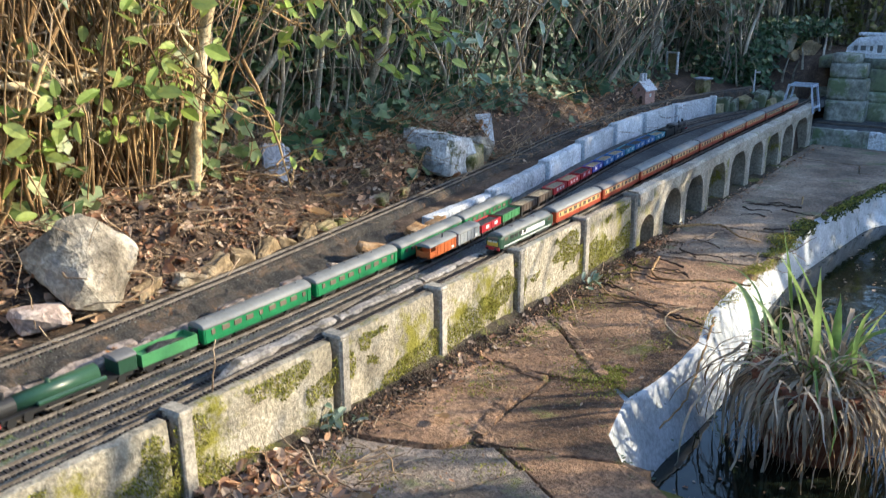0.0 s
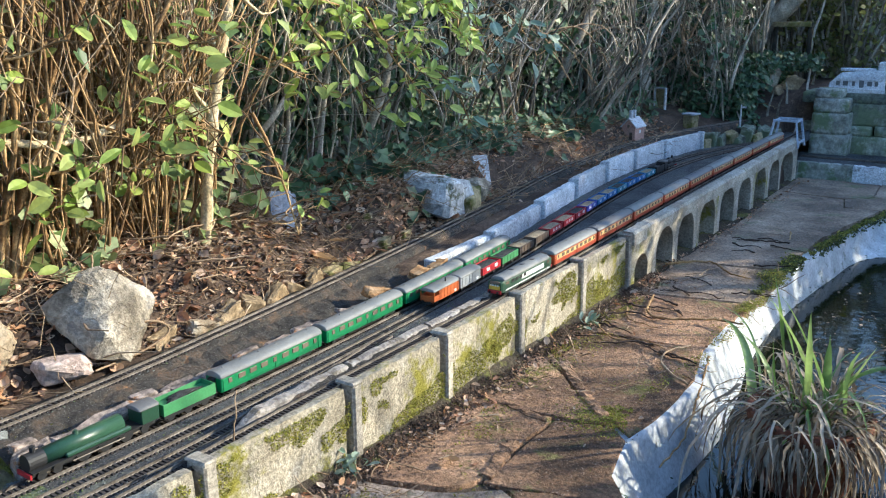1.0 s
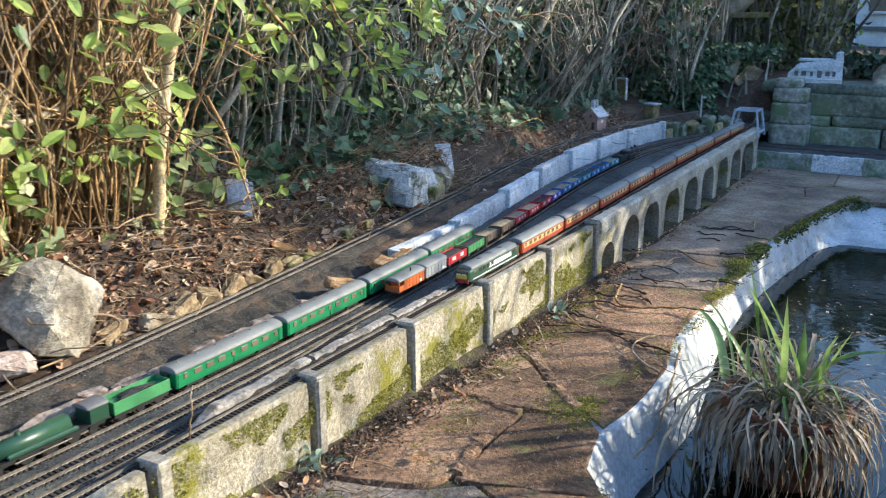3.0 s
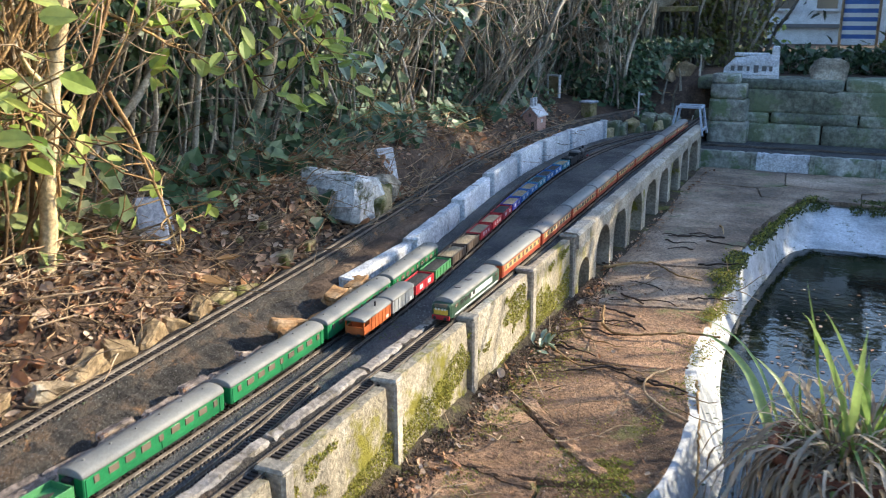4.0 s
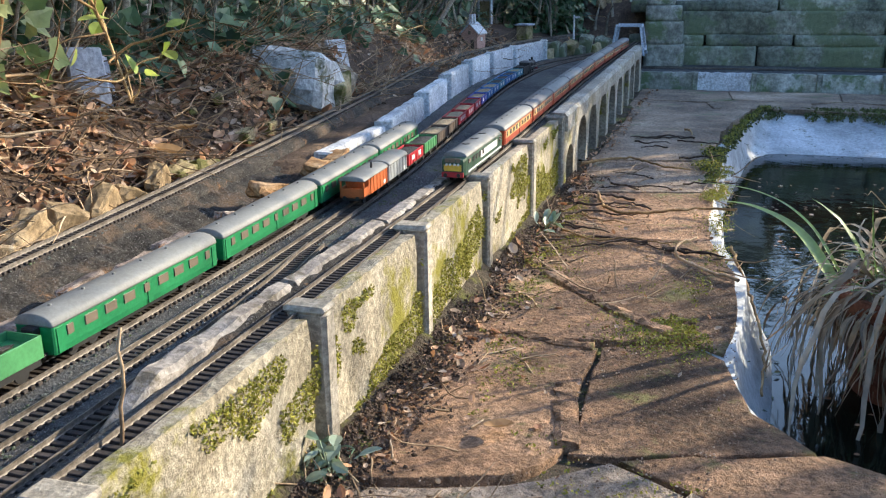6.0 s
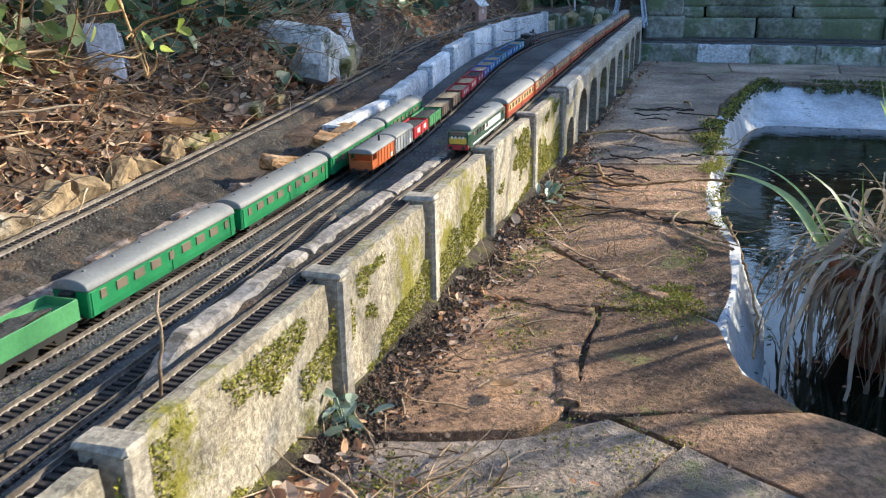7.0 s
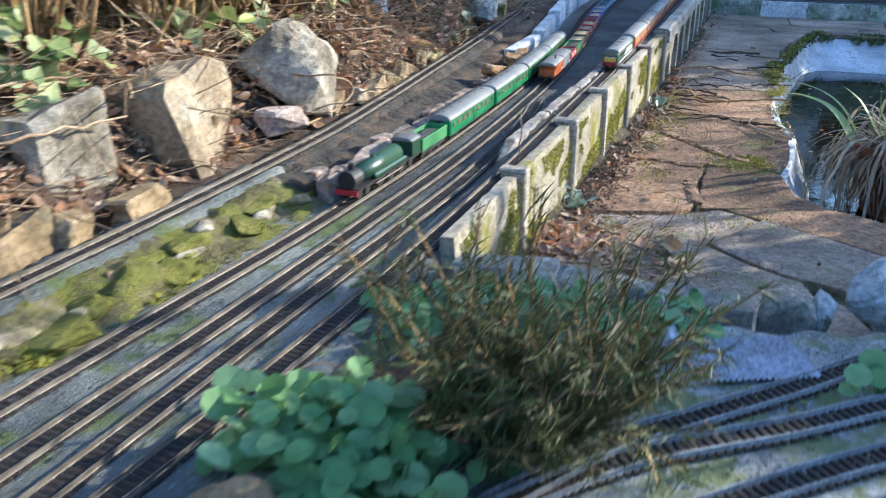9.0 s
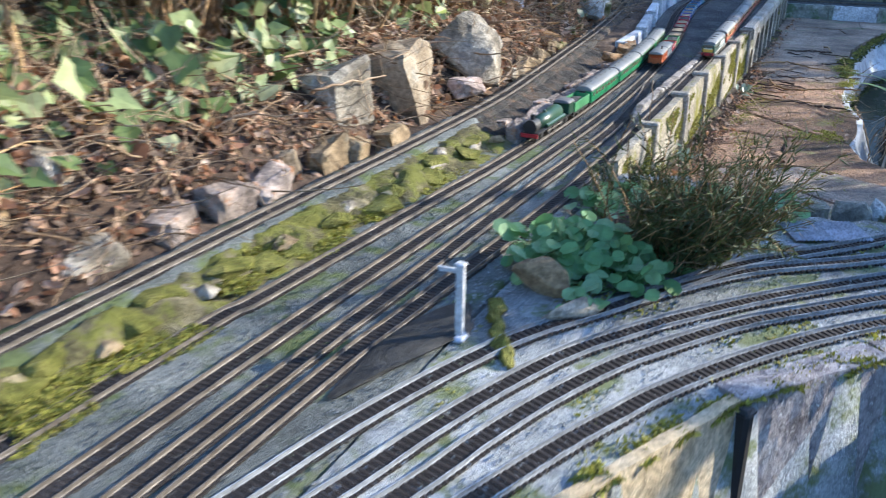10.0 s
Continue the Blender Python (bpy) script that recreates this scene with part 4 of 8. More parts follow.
# ---- pond ----
# rim and waterline in pairs (rim x, rim y, water x, water y); a painted slope joins them
POND = [(1.3, 1.04, 1.3, 1.09), (0.62, 1.05, 0.65, 1.1), (0.43, 1.15, 0.465, 1.185), (0.355, 1.24, 0.4, 1.27), (0.335, 1.36, 0.383, 1.38), (0.345, 1.52, 0.39, 1.53),
        (0.35, 1.68, 0.395, 1.68), (0.318, 1.85, 0.37, 1.86), (0.293, 2.1, 0.335, 2.1), (0.286, 2.4, 0.32, 2.4), (0.312, 2.72, 0.335, 2.69), (0.345, 3.05, 0.358, 2.92),
        (0.378, 3.3, 0.378, 3.09), (0.43, 3.51, 0.42, 3.22), (0.55, 3.55, 0.55, 3.265), (1.35, 3.55, 1.35, 3.27)]
WATER = -0.12
pond = thing("pond", (0, 0, 0), "garden pond with pale painted concrete sides and dark green water", "pond", kind="structure")
pw = smooth_path(POND, 0.028)
rim, wat = pw[:, :2], pw[:, 2:]
slope = wat - rim
away = -slope / np.linalg.norm(slope, axis=1)[:, None]
COLS = [(-1, -0.3), (-1, 0.02), (0.0, 0.0), (0.09, 0.14), (0.45, 0.52), (0.8, 0.85), (1.05, 1.02), (1.3, 1.6)]
PV = []
for q, s, d in zip(rim, slope, away):
    zr = paving_z(q[1]) - 0.005
    for u, f in COLS:
        xy = q + d * 0.05 if u < 0 else q + s * u
        n2 = 0.003 * noise.noise(Vector((xy[0] * 7, xy[1] * 7, 3))) if 0 <= u < 1.1 else 0.0
        PV.append((xy[0] + n2, xy[1], (-0.4 if f < 0 else zr + (WATER - 0.002 - zr) * f) + n2 * 0.6))
K = len(COLS)
arrays("pond_side", PV, [(j * K + i, j * K + i + 1, (j + 1) * K + i + 1, (j + 1) * K + i) for j in range(len(rim) - 1) for i in range(K - 1)], M["limepaint"], pond, "", True)
bm = bmesh.new()
bmesh.ops.create_grid(bm, x_segments=2, y_segments=2, size=0.5, matrix=Matrix.Translation((0.87, 2.2, WATER)) @ Matrix.Diagonal((1.16, 2.7, 1, 1)))
tagged(part("water", bm, M["water"]), "still dark pond water with floating weed", "water", kind="structure")

# ---- far wall, far bed, terrace ----
farw = thing("wall_far", (0, 0, 0), "low wall of lichened concrete panels closing the pond terrace", "retaining wall", kind="structure")
JX = [-0.04, 0.181, 0.402, 0.64, 0.87, 1.1, 1.33, 1.56]
for i in range(len(JX) - 1):
    rough_panel("panel", (JX[i], 4.12), (JX[i + 1], 4.12), -0.08, -0.08, 0.036, 0.04, M["whitewall"] if i == 1 else M["farpanel"], farw, 0, 50 + i)
    wall_post((JX[i], 4.12), -0.08, 0.036, farw, M["farpanel"], 0.02, 0.03, -math.pi / 2)
boxed("far_bed", (0.76, 4.3, 0.0), (1.7, 0.34, 0.07), M["ballast"], farw, "dark ballast", chamfer=0.004)
terr = thing("terrace", (0, 0, 0), "mossy green-grey stone terrace of large uneven courses", "terrace wall", kind="structure")


def weathered_block(x0, x1, y0, y1, z0, z1, seed, material, parent, worn=0.006):
    """A stone block, finely divided, its arrises worn round and its faces hollowed."""
    bm = bmesh.new()
    nx, ny, nz = max(3, int((x1 - x0) / 0.022)), 4, max(3, int((z1 - z0) / 0.014))
    off = Vector((seed * 3.7, seed * 1.3, 0))
    grid = {}

    def vert(i, j, k):
        if (i, j, k) not in grid:
            p = Vector((x0 + (x1 - x0) * i / nx, y0 + (y1 - y0) * j / ny, z0 + (z1 - z0) * k / nz))
            ends = (i in (0, nx)) + (j in (0, ny)) + (k in (0, nz))
            c = Vector(((x0 + x1) / 2, (y0 + y1) / 2, (z0 + z1) / 2))
            q = p + (c - p).normalized() * worn * (0.0, 0.0, 0.6, 1.1)[ends]
            q += Vector((0.3, 1.0, 0.5)) * (worn * 1.1 * noise.noise(p * 14 + off) + worn * 0.6 * noise.noise(p * 45 + off))
            grid[i, j, k] = bm.verts.new(q)
        return grid[i, j, k]
    for n1, n2, fix in ((nx, nz, 1), (nx, ny, 2), (ny, nz, 0)):
        for a in range(n1):
            for b in range(n2):
                for e in (0, 1):
                    corner = [(a, b), (a + 1, b), (a + 1, b + 1), (a, b + 1)]
                    if fix == 1:
                        idx = [(u, e * ny, v) for u, v in corner]
                    elif fix == 2:
                        idx = [(u, v, e * nz) for u, v in corner]
                    else:
                        idx = [(e * nx, u, v) for u, v in corner]
                    bm.faces.new([vert(*t) for t in idx])
    return part("block", bm, material, parent, "", True)


rt = random.Random(31)
z, y = 0.03, 4.47
for c, (h, lo, hi) in enumerate(((0.09, 0.45, 0.8), (0.045, 0.3, 0.6), (0.095, 0.6, 1.0), (0.046, 0.6, 1.0))):
    x = -0.04 - 0.09 * (c % 2)
    while x < 1.7:
        w = rt.uniform(lo, hi)
        sag = rt.uniform(-0.004, 0.004)
        weathered_block(x, x + w - rt.uniform(0.001, 0.004), y + rt.uniform(-0.012, 0.012), y + 0.24, z - 0.006, z + h + sag - 0.001, c * 20 + len(terr.children), M["terrace"], terr)
        x += w
    z += h
    y += 0.016
# pillar of larger blocks at the corner, one step forward
for k, (zz, h, w) in enumerate(((0.03, 0.1, 0.17), (0.13, 0.095, 0.16), (0.225, 0.065, 0.15), (0.29, 0.042, 0.12))):
    weathered_block(-0.055, -0.055 + w, 4.39 + 0.012 * k, 4.54, zz - 0.003, zz + h - 0.004, 200 + k, M["terrace_pale"], terr, 0.0045)

# ---- tracks ----
GAUGE = 0.0195
SLEEP = bpy.data.meshes.new("sleeper")
_b = box(bmesh.new(), (0, 0, 0.0012), (0.0265, 0.0045, 0.0028), 0, 0.0004)
_b.to_mesh(SLEEP)
_b.free()
SLEEP.materials.append(M["sleeper"])


def track(pts, label, single=None, steel="rail", name="railway_track"):
    """Two rails on sleepers. single: the stretch of y in which each sleeper is a part of its own."""
    t = thing(name, (0, 0, 0), label, "railway track", "railway tracks")
    p = smooth_path(pts, 0.012)
    prof = [(-0.0009, 0.002), (0.0009, 0.002), (0.0003, 0.0032), (0.0004, 0.0055), (0.0006, 0.0066), (-0.0006, 0.0066), (-0.0004, 0.0055), (-0.0003, 0.0032)]
    nn = frames_along(p)[1]
    for s in (-1, 1):
        sweep("rail", p + nn * s * GAUGE / 2, prof, M[steel], t, "", 0.00012)
    q = smooth_path(pts, 0.0075)
    tq, nq = frames_along(q)
    base = np.array([v.co for v in SLEEP.vertices])
    polys = [tuple(f.vertices) for f in SLEEP.polygons]
    V, F = [], []
    for c, d, n in zip(q, tq, nq):
        if single and single[0] < c[1] < single[1]:
            ob = new("sleeper", SLEEP)
            ob.parent = t
            ob.matrix_basis = Matrix.Translation(c) @ Matrix.Rotation(math.atan2(d[1], d[0]) - math.pi / 2 + rnd.uniform(-0.02, 0.02), 4, "Z")
            continue
        o = len(V)
        V += [tuple(c + n * b[0] + d * b[1] + np.array([0, 0, b[2]])) for b in base]
        F += [tuple(o + k for k in f) for f in polys]
    if V:
        tagged(arrays("sleeper_row", V, F, M["sleeper"], t), kind="stuff")
    return t


track(T1, "running line with bright rails on dark sleepers beside the wall", (-0.4, 1.8))
track(T2, "platform line curving below the whitewashed wall", (-0.4, 0.6))
track(T3, "goods line between the kerb and the platform line", (-0.4, 0.6))
track(T5, "dark yard siding running up to the kerb", (-0.4, 0.6))
track(T4, "upper line on its ballast shelf below the bank")
track(C1, "curved line swinging away from the yard", (-0.4, 0.6), "shaderail")
track(C1B, "diverging line leaving the curve at a turnout", None, "shaderail")
track(C2, "curved line with pale rails in mossy ballast", (-0.4, 0.6), "shaderail")
track(C3, "curved line with pale rails in mossy ballast", (-0.4, 0.6), "shaderail")
track(C4, "outermost curved line above the panel wall", (-0.4, 0.6), "shaderail")
track([(-0.05, 4.27, 0.036), (0.5, 4.27, 0.036), (1.6, 4.27, 0.036)], "far line along the foot of the terrace")

# ---- edge wall of the near raised bed ----
edge = thing("wall_edge", (0, 0, 0), "weathered panel wall at the edge of the raised bed", "retaining wall", kind="structure")
d = (EDGE_B - EDGE_A).normalized()
ep = [EDGE_A + d * s for s in (-1.1, -0.8, -0.5, -0.2)] + [Vector(e) for e in EDGE[2:]]
for i in range(len(ep) - 1):
    # Every other near panel takes the colour with sunlight in it.
    mm = M["sunlit_sandwall"] if i < 4 and i % 2 else M["pebble"]
    rough_panel("panel", tuple(ep[i]), tuple(ep[i + 1]), -0.1, -0.1, 0.112, 0.014 if i < 4 else 0.034, mm, edge, 0.0, 80 + i)
for p in ep[1:4] + [EDGE_B]:
    wall_post(tuple(p), -0.1, 0.103, edge, M["black"], 0.014, 0.02, math.atan2(d.y, d.x) - math.pi / 2)

# row of kerbstones closing the paving at the near end
for i, (x, y, w, h) in enumerate([(0.055, 0.478, 0.115, 0.055), (0.155, 0.474, 0.1, 0.06), (0.25, 0.474, 0.1, 0.06), (0.33, 0.495, 0.05, 0.045)]):
    ob = part("kerbstone", box(bmesh.new(), (0, 0, 0), (w + 0.003, h * 0.85, 0.15), 0, 0.009, 0.005), M["kerbstone"])
    ob.matrix_basis = Matrix.Translation((x, y, 0.039 + rnd.uniform(-0.003, 0.003))) @ Matrix.Rotation(rnd.uniform(-0.05, 0.05), 4, "Z")
    ob.location.y += 0.022
    tagged(ob, "mossy grey weathered kerbstone edging the raised bed", "kerbstone", "kerbstones")

# ---- rocks ----


def rock(name, at, size, seed, material, label, category="rock", group="", rz=0.0, sub=3, sink=0.3):
    me = rock_mesh(name, seed, size, 0.4, sub)
    me.materials.append(material)
    if sub > 2:
        me.polygons.foreach_set("use_smooth", [False] * len(me.polygons))
    ob = new(name, me)
    ob.matrix_basis = Matrix.Translation((at[0], at[1], at[2] + size[2] * (1 - sink))) @ Matrix.Rotation(rz, 4, "Z")
    return tagged(ob, label, category, group)


rock("boulder", (-0.424, 0.9, 0.12), (0.08, 0.11, 0.098), 5, M["rock"], "large pale grey boulder lit by the sun", "boulder", sub=4, sink=0.25)
rock("boulder", (-0.385, 0.805, 0.132), (0.036, 0.055, 0.036), 12, M["pinkrock"], "small pinkish boulder beside the upper track", "boulder", sub=4)
rock("boulder", (-0.485, -0.2, 0.165), (0.05, 0.07, 0.065), 41, M["sandstone"], "rounded ochre boulder on the bank", "boulder", sub=4)
rock("boulder", (-0.5, -0.11, 0.18), (0.036, 0.045, 0.045), 47, M["rock"], "pale boulder half sunk in the bank", "boulder", sub=4)
rock("boulder", (0.42, 4.62, 0.27), (0.1, 0.08, 0.085), 61, M["rock"], "pale boulder on the terrace", "boulder", sub=3)
rock("boulder", (-0.22, 4.74, 0.29), (0.07, 0.06, 0.045), 63, M["sandstone"], "brownish rock above the track", "boulder", sub=4)
rock("boulder", (-0.33, 4.76, 0.29), (0.05, 0.06, 0.075), 65, M["tanrock"], "pale buff upright rock above the track", "boulder", sub=4)
rock("boulder", (-0.39, 4.72, 0.28), (0.05, 0.05, 0.05), 67, M["rock"], "grey rock above the track", "boulder", sub=4)
rock("boulder", (-0.28, 4.68, 0.27), (0.04, 0.04, 0.03), 69, M["sandstone"], "small brown rock above the track", "boulder", sub=3)
rock("boulder", (0.03, 0.04, 0.1), (0.045, 0.035, 0.028), 71, M["sandstone"], "flat buff rock among the plants", "boulder", sub=3)
rock("boulder", (0.06, -0.005, 0.1), (0.055, 0.018, 0.02), 73, M["rock"], "long grey stone lying by the curve", "boulder", sub=3, rz=0.75)
rock("boulder", (0.225, 0.398, 0.09), (0.018, 0.046, 0.036), 77, M["slate"], "narrow grey stone standing in the bed", "boulder", sub=3, rz=0.3)
rock("boulder", (0.43, 0.61, 0.05), (0.075, 0.034, 0.05), 78, M["palerock"], "flat pale lichened rock at the end of the kerbstones", "boulder", sub=4, rz=0.55)
rock("boulder", (0.365, 0.54, 0.06), (0.022, 0.02, 0.036), 80, M["palerock"], "small broken pale stone beside the kerbstones", "boulder", sub=3)
for x, y, rz in ((0.56, 0.65, 0.3), (0.69, 0.67, 0.1), (0.83, 0.68, -0.1)):
    rock("boulder", (x, y, 0.04), (0.075, 0.034, 0.055), 86 + int(x * 10), M["rock"], "rough grey rock edging the raised bed", "boulder", sub=3, rz=rz)

# stones along the upper line and between the levels


def broken_slab(name, at, size, seed, material, label, category, group, rz=0.0, tilt=0.0):
    """A split block of stone: a box with skewed corners, chipped edges and a rough top."""
    r = random.Random(seed)
    bm = bmesh.new()
    bmesh.ops.create_cube(bm, size=1.0)
    for v in bm.verts:
        v.co = Vector((v.co.x * (1 + r.uniform(-0.25, 0.25)), v.co.y * (1 + r.uniform(-0.16, 0.1)), v.co.z * (1 + r.uniform(-0.32, 0.3) * (v.co.z > 0))))
    bmesh.ops.bevel(bm, geom=list(bm.edges), offset=0.09, segments=1, affect="EDGES", clamp_overlap=True)
    bmesh.ops.subdivide_edges(bm, edges=[e for e in bm.edges if e.calc_length() > 0.3], cuts=2, use_grid_fill=True)
    bmesh.ops.triangulate(bm, faces=list(bm.faces))
    off = Vector((r.uniform(0, 50), r.uniform(0, 50), r.uniform(0, 50)))
    for v in bm.verts:
        p = v.co * (1 + 0.2 * noise.noise(v.co * 2.5 + off) + 0.12 * noise.noise(v.co * 7 + off))
        v.co = Vector((p.x * size[0], p.y * size[1], p.z * size[2]))
    ob = part(name, bm, material)
    ob.matrix_basis = Matrix.Translation(at) @ Matrix.Rotation(rz, 4, "Z") @ Matrix.Rotation(tilt, 4, "X") @ Matrix.Rotation(r.uniform(-0.25, 0.25), 4, "Y")
    return tagged(ob, label, category, group)


broken_slab("boulder", (-0.478, 0.655, 0.182), (0.13, 0.2, 0.145), 29, M["tanrock"], "tan lichened boulder half buried in leaves", "boulder", "", 0.3, 0.12)
broken_slab("boulder", (-0.463, 0.432, 0.195), (0.085, 0.115, 0.115), 34, M["rock"], "grey and buff boulder among dead leaves", "boulder", "", -0.15, 0.1)
broken_slab("boulder", (-0.495, 2.0, 0.205), (0.13, 0.17, 0.1), 55, M["palerock"], "pale lichened quartz boulder under the ivy", "boulder", "", 0.25, -0.2)
broken_slab("boulder", (-0.462, 2.1, 0.175), (0.06, 0.09, 0.07), 56, M["mossrock"], "mossy lower flank of the quartz outcrop", "boulder", "", 0.1, 0.25)


def along(line, y):
    return float(np.interp(y, [q[1] for q in line], [q[0] for q in line]))


# (x, y, length, width, height, turn, tilt, material)
EDGING = [(-0.39, 1.152, 0.075, 0.034, 0.042, 0.1, 0.25, "sandstone"), (-0.392, 1.214, 0.05, 0.034, 0.046, -0.3, -0.35, "sandstone"), (-0.396, 1.285, 0.066, 0.03, 0.05, 0.25, 0.5, "sandstone"), (-0.402, 1.342, 0.046, 0.024, 0.04, -0.2, -0.5, "sandstone"),
          (-0.402, 1.408, 0.05, 0.024, 0.062, 0.3, 0.65, "sandstone"), (-0.41, 1.47, 0.06, 0.03, 0.036, 0.1, 0.1, "mossrock"), (-0.414, 1.535, 0.06, 0.03, 0.036, 0.0, -0.2, "mossrock"), (-0.43, 1.69, 0.04, 0.024, 0.045, 0.2, 0.1, "mossrock"), (-0.438, 1.775, 0.036, 0.024, 0.048, 0.1, -0.1, "mossrock"),
          (-0.4, 1.01, 0.06, 0.03, 0.036, 0.2, 0.2, "sandstone"), (-0.386, 1.085, 0.055, 0.028, 0.034, -0.1, -0.3, "tanrock"), (-0.362, 0.455, 0.085, 0.04, 0.045, 0.15, 0.0, "sandstone"), (-0.372, 0.36, 0.042, 0.032, 0.044, 0.1, -0.2, "sandstone"),
          (-0.39, 0.298, 0.085, 0.045, 0.066, 0.05, 0.1, "sandstone"), (-0.384, 0.135, 0.085, 0.05, 0.05, 0.2, 0.1, "bankstone"), (-0.392, 0.06, 0.08, 0.055, 0.055, 0.0, -0.1, "bankstone"), (-0.404, -0.03, 0.08, 0.05, 0.05, 0.3, 0.0, "bankstone"), (-0.43, 0.205, 0.08, 0.06, 0.05, -0.3, 0.2, "tanrock"), (-0.41, -0.16, 0.08, 0.05, 0.04, -0.2, 0.2, "rock"), (-0.4, -0.33, 0.07, 0.04, 0.045, 0.2, 0.0, "sandstone")]
i = 0
for x, y, L, w, h, rz, tilt, mm in EDGING:
    broken_slab("edging_stone", (x - 0.004, y, 0.134 + 0.012 * (y > 1.6) + h * 0.06), (w * 0.85, L, h * 0.8), 100 + i, M[mm], "rough sandstone edging stone set beside the upper track" if mm == "sandstone" else "pale pinkish rock lying beside the upper track" if mm == "bankstone" else "mossy edging stone set beside the upper track", "edging stone", "edging stones", rz, tilt)
    i += 1
y = -0.75
while y < 1.64:
    L = rnd.uniform(0.045, 0.1)
    x = along(T2, y + L / 2) - 0.032
    if y < 0.6:
        if rnd.random() < 0.75:
            rock("bank_stone", (x - rnd.uniform(0.0, 0.035), y + L / 2, 0.112), (rnd.uniform(0.01, 0.018), L * rnd.uniform(0.25, 0.45), rnd.uniform(0.008, 0.016)), 300 + i, M["mossrock"] if rnd.random() < 0.6 else M["rock"], "mossy stone between the two track levels", "stone", "stones between the levels", rnd.uniform(-0.5, 0.5), 3, 0.4)
    else:
        m, lab = (M["rust"], "rust-brown crumbling stone between the track levels") if y > 1.38 else (M["bankstone"], "pale pinkish cement block between the two track levels")
        h = rnd.uniform(0.036, 0.043)
        broken_slab("bank_stone", (x - 0.004 + rnd.uniform(-0.002, 0.002), y + L / 2, 0.117), (rnd.uniform(0.02, 0.028), L * 1.06, h), 300 + i, m, lab, "stone", "stones between the levels", rnd.uniform(-0.08, 0.08), rnd.uniform(-0.08, 0.08))
        if rnd.random() < (0.9 if y > 1.38 else 0.25):
            k = 1.5 if y > 1.38 else 1.0
            broken_slab("bank_stone", (x - 0.022 + rnd.uniform(-0.008, 0.008), y + L / 2, 0.134), (rnd.uniform(0.012, 0.02) * k, L * 0.55 * k, rnd.uniform(0.01, 0.014) * k), 800 + i, M["rust"] if y > 1.38 else M["bankstone"], "rust-brown crumbling stone between the track levels", "stone", "stones between the levels", rnd.uniform(-0.6, 0.6), rnd.uniform(-0.3, 0.3))
    y, i = y + L * 0.97, i + 1
# rubble that carries the bank on from the white wall to the portal
for k in range(9):
    u = k / 8
    broken_slab("rubble_stone", (-0.372 + 0.2 * u ** 1.2, 3.86 + 0.36 * u + 0.02 * (k % 2), 0.115 + 0.018 * (k % 2)), (0.05, 0.06, 0.05 + 0.016 * (k % 3)), 500 + k, M["mossrock"] if k % 3 == 0 else M["terrace"], "dark mossy rubble stone beyond the white wall", "stone", "rubble by the portal", -0.5 + 0.2 * (k % 3), 0.1)
# mossy strip between the two levels
V, F, KS = [], [], 15
ysm = np.arange(-1.7, 1.68, 0.007)
for yy in ysm:
    xa = np.interp(yy, [q[1] for q in T4], [q[0] for q in T4]) + 0.018
    xb = np.interp(yy, [q[1] for q in T2], [q[0] for q in T2]) - 0.016
    for k in range(KS):
        u = k / (KS - 1)
        x = xa + (xb - xa) * u
        mossy = 1.0 if yy < 0.62 else 0.2
        V.append((x, yy, blend(0.127, BED - 0.003, u * 1.2) + 0.013 * mossy * math.sin(math.pi * u) * (0.8 + 1.5 * noise.noise(Vector((x * 26, yy * 14, 1)))) + 0.007 * noise.noise(Vector((x * 60, yy * 60, 4)))))
cut = int(len(ysm) * 0.69)
for name, r0, r1, mm, lab in (("moss_strip", 0, cut, M["mossstrip"], "olive moss and turf bank between the two track levels"), ("gravel_strip", cut - 1, len(ysm) - 1, M["grit"], "dark gravelly soil bank between the two track levels")):
    F = [(j * KS + i, j * KS + i + 1, (j + 1) * KS + i + 1, (j + 1) * KS + i) for j in range(r0, r1) for i in range(KS - 1)]
    tagged(arrays(name, V, F, mm, None, "", True), lab, "bank", kind="structure")
for k in range(5):
    rock("moss_cushion", (0.0 + 0.012 * k, -0.02 - 0.022 * k + rnd.uniform(-0.01, 0.01), 0.1), (0.012, 0.026, 0.01), 540 + k, M["moss"], "olive green moss cushion at the fork of the lines", "moss", "moss cushions", 0.5, 3, 0.3)
rock("coal_spill", (-0.042, -0.12, BED - 0.003), (0.036, 0.125, 0.007), 560, M["coal"], "flat black patch between the diverging tracks", "coal", "", -0.18, 3, 0.3)

for k in range(30):
    y = -0.8 + 0.048 * k
    u = 0.25 + 0.5 * ((k * 0.618) % 1)
    x = along(T4, y) + 0.02 + (along(T2, y) - along(T4, y) - 0.04) * u
    if k % 3 == 2:
        rock("bank_stone", (x, y, 0.118 - 0.02 * u), (0.014 + 0.006 * (k % 2), 0.022, 0.014), 900 + k, M["sandstone"] if k % 2 else M["rock"], "ochre stone bedded in the moss", "stone", "stones between the levels", 0.3 * (k % 4), 3, 0.3)
    else:
        rock("moss_cushion", (x, y, 0.122 - 0.024 * u), (0.018 + 0.008 * ((k * 0.37) % 1), 0.03 + 0.014 * ((k * 0.71) % 1), 0.013), 900 + k, M["moss"], "bright olive moss cushion between the track levels", "moss", "moss cushions", 0.2 * (k % 3) - 0.2, 3, 0.3)

# ---- hedge on the bank ----


def bank_point(x, y, up=0.0):
    return np.array([x, y, ground_z(x, y) + up])


def clipped(p, limit=-0.47):
    """Stems trimmed back along the track: what leans past the limit bends upright."""
    p[:, 0] = np.where(p[:, 0] > limit, limit + (p[:, 0] - limit) * 0.18, p[:, 0])
    return p


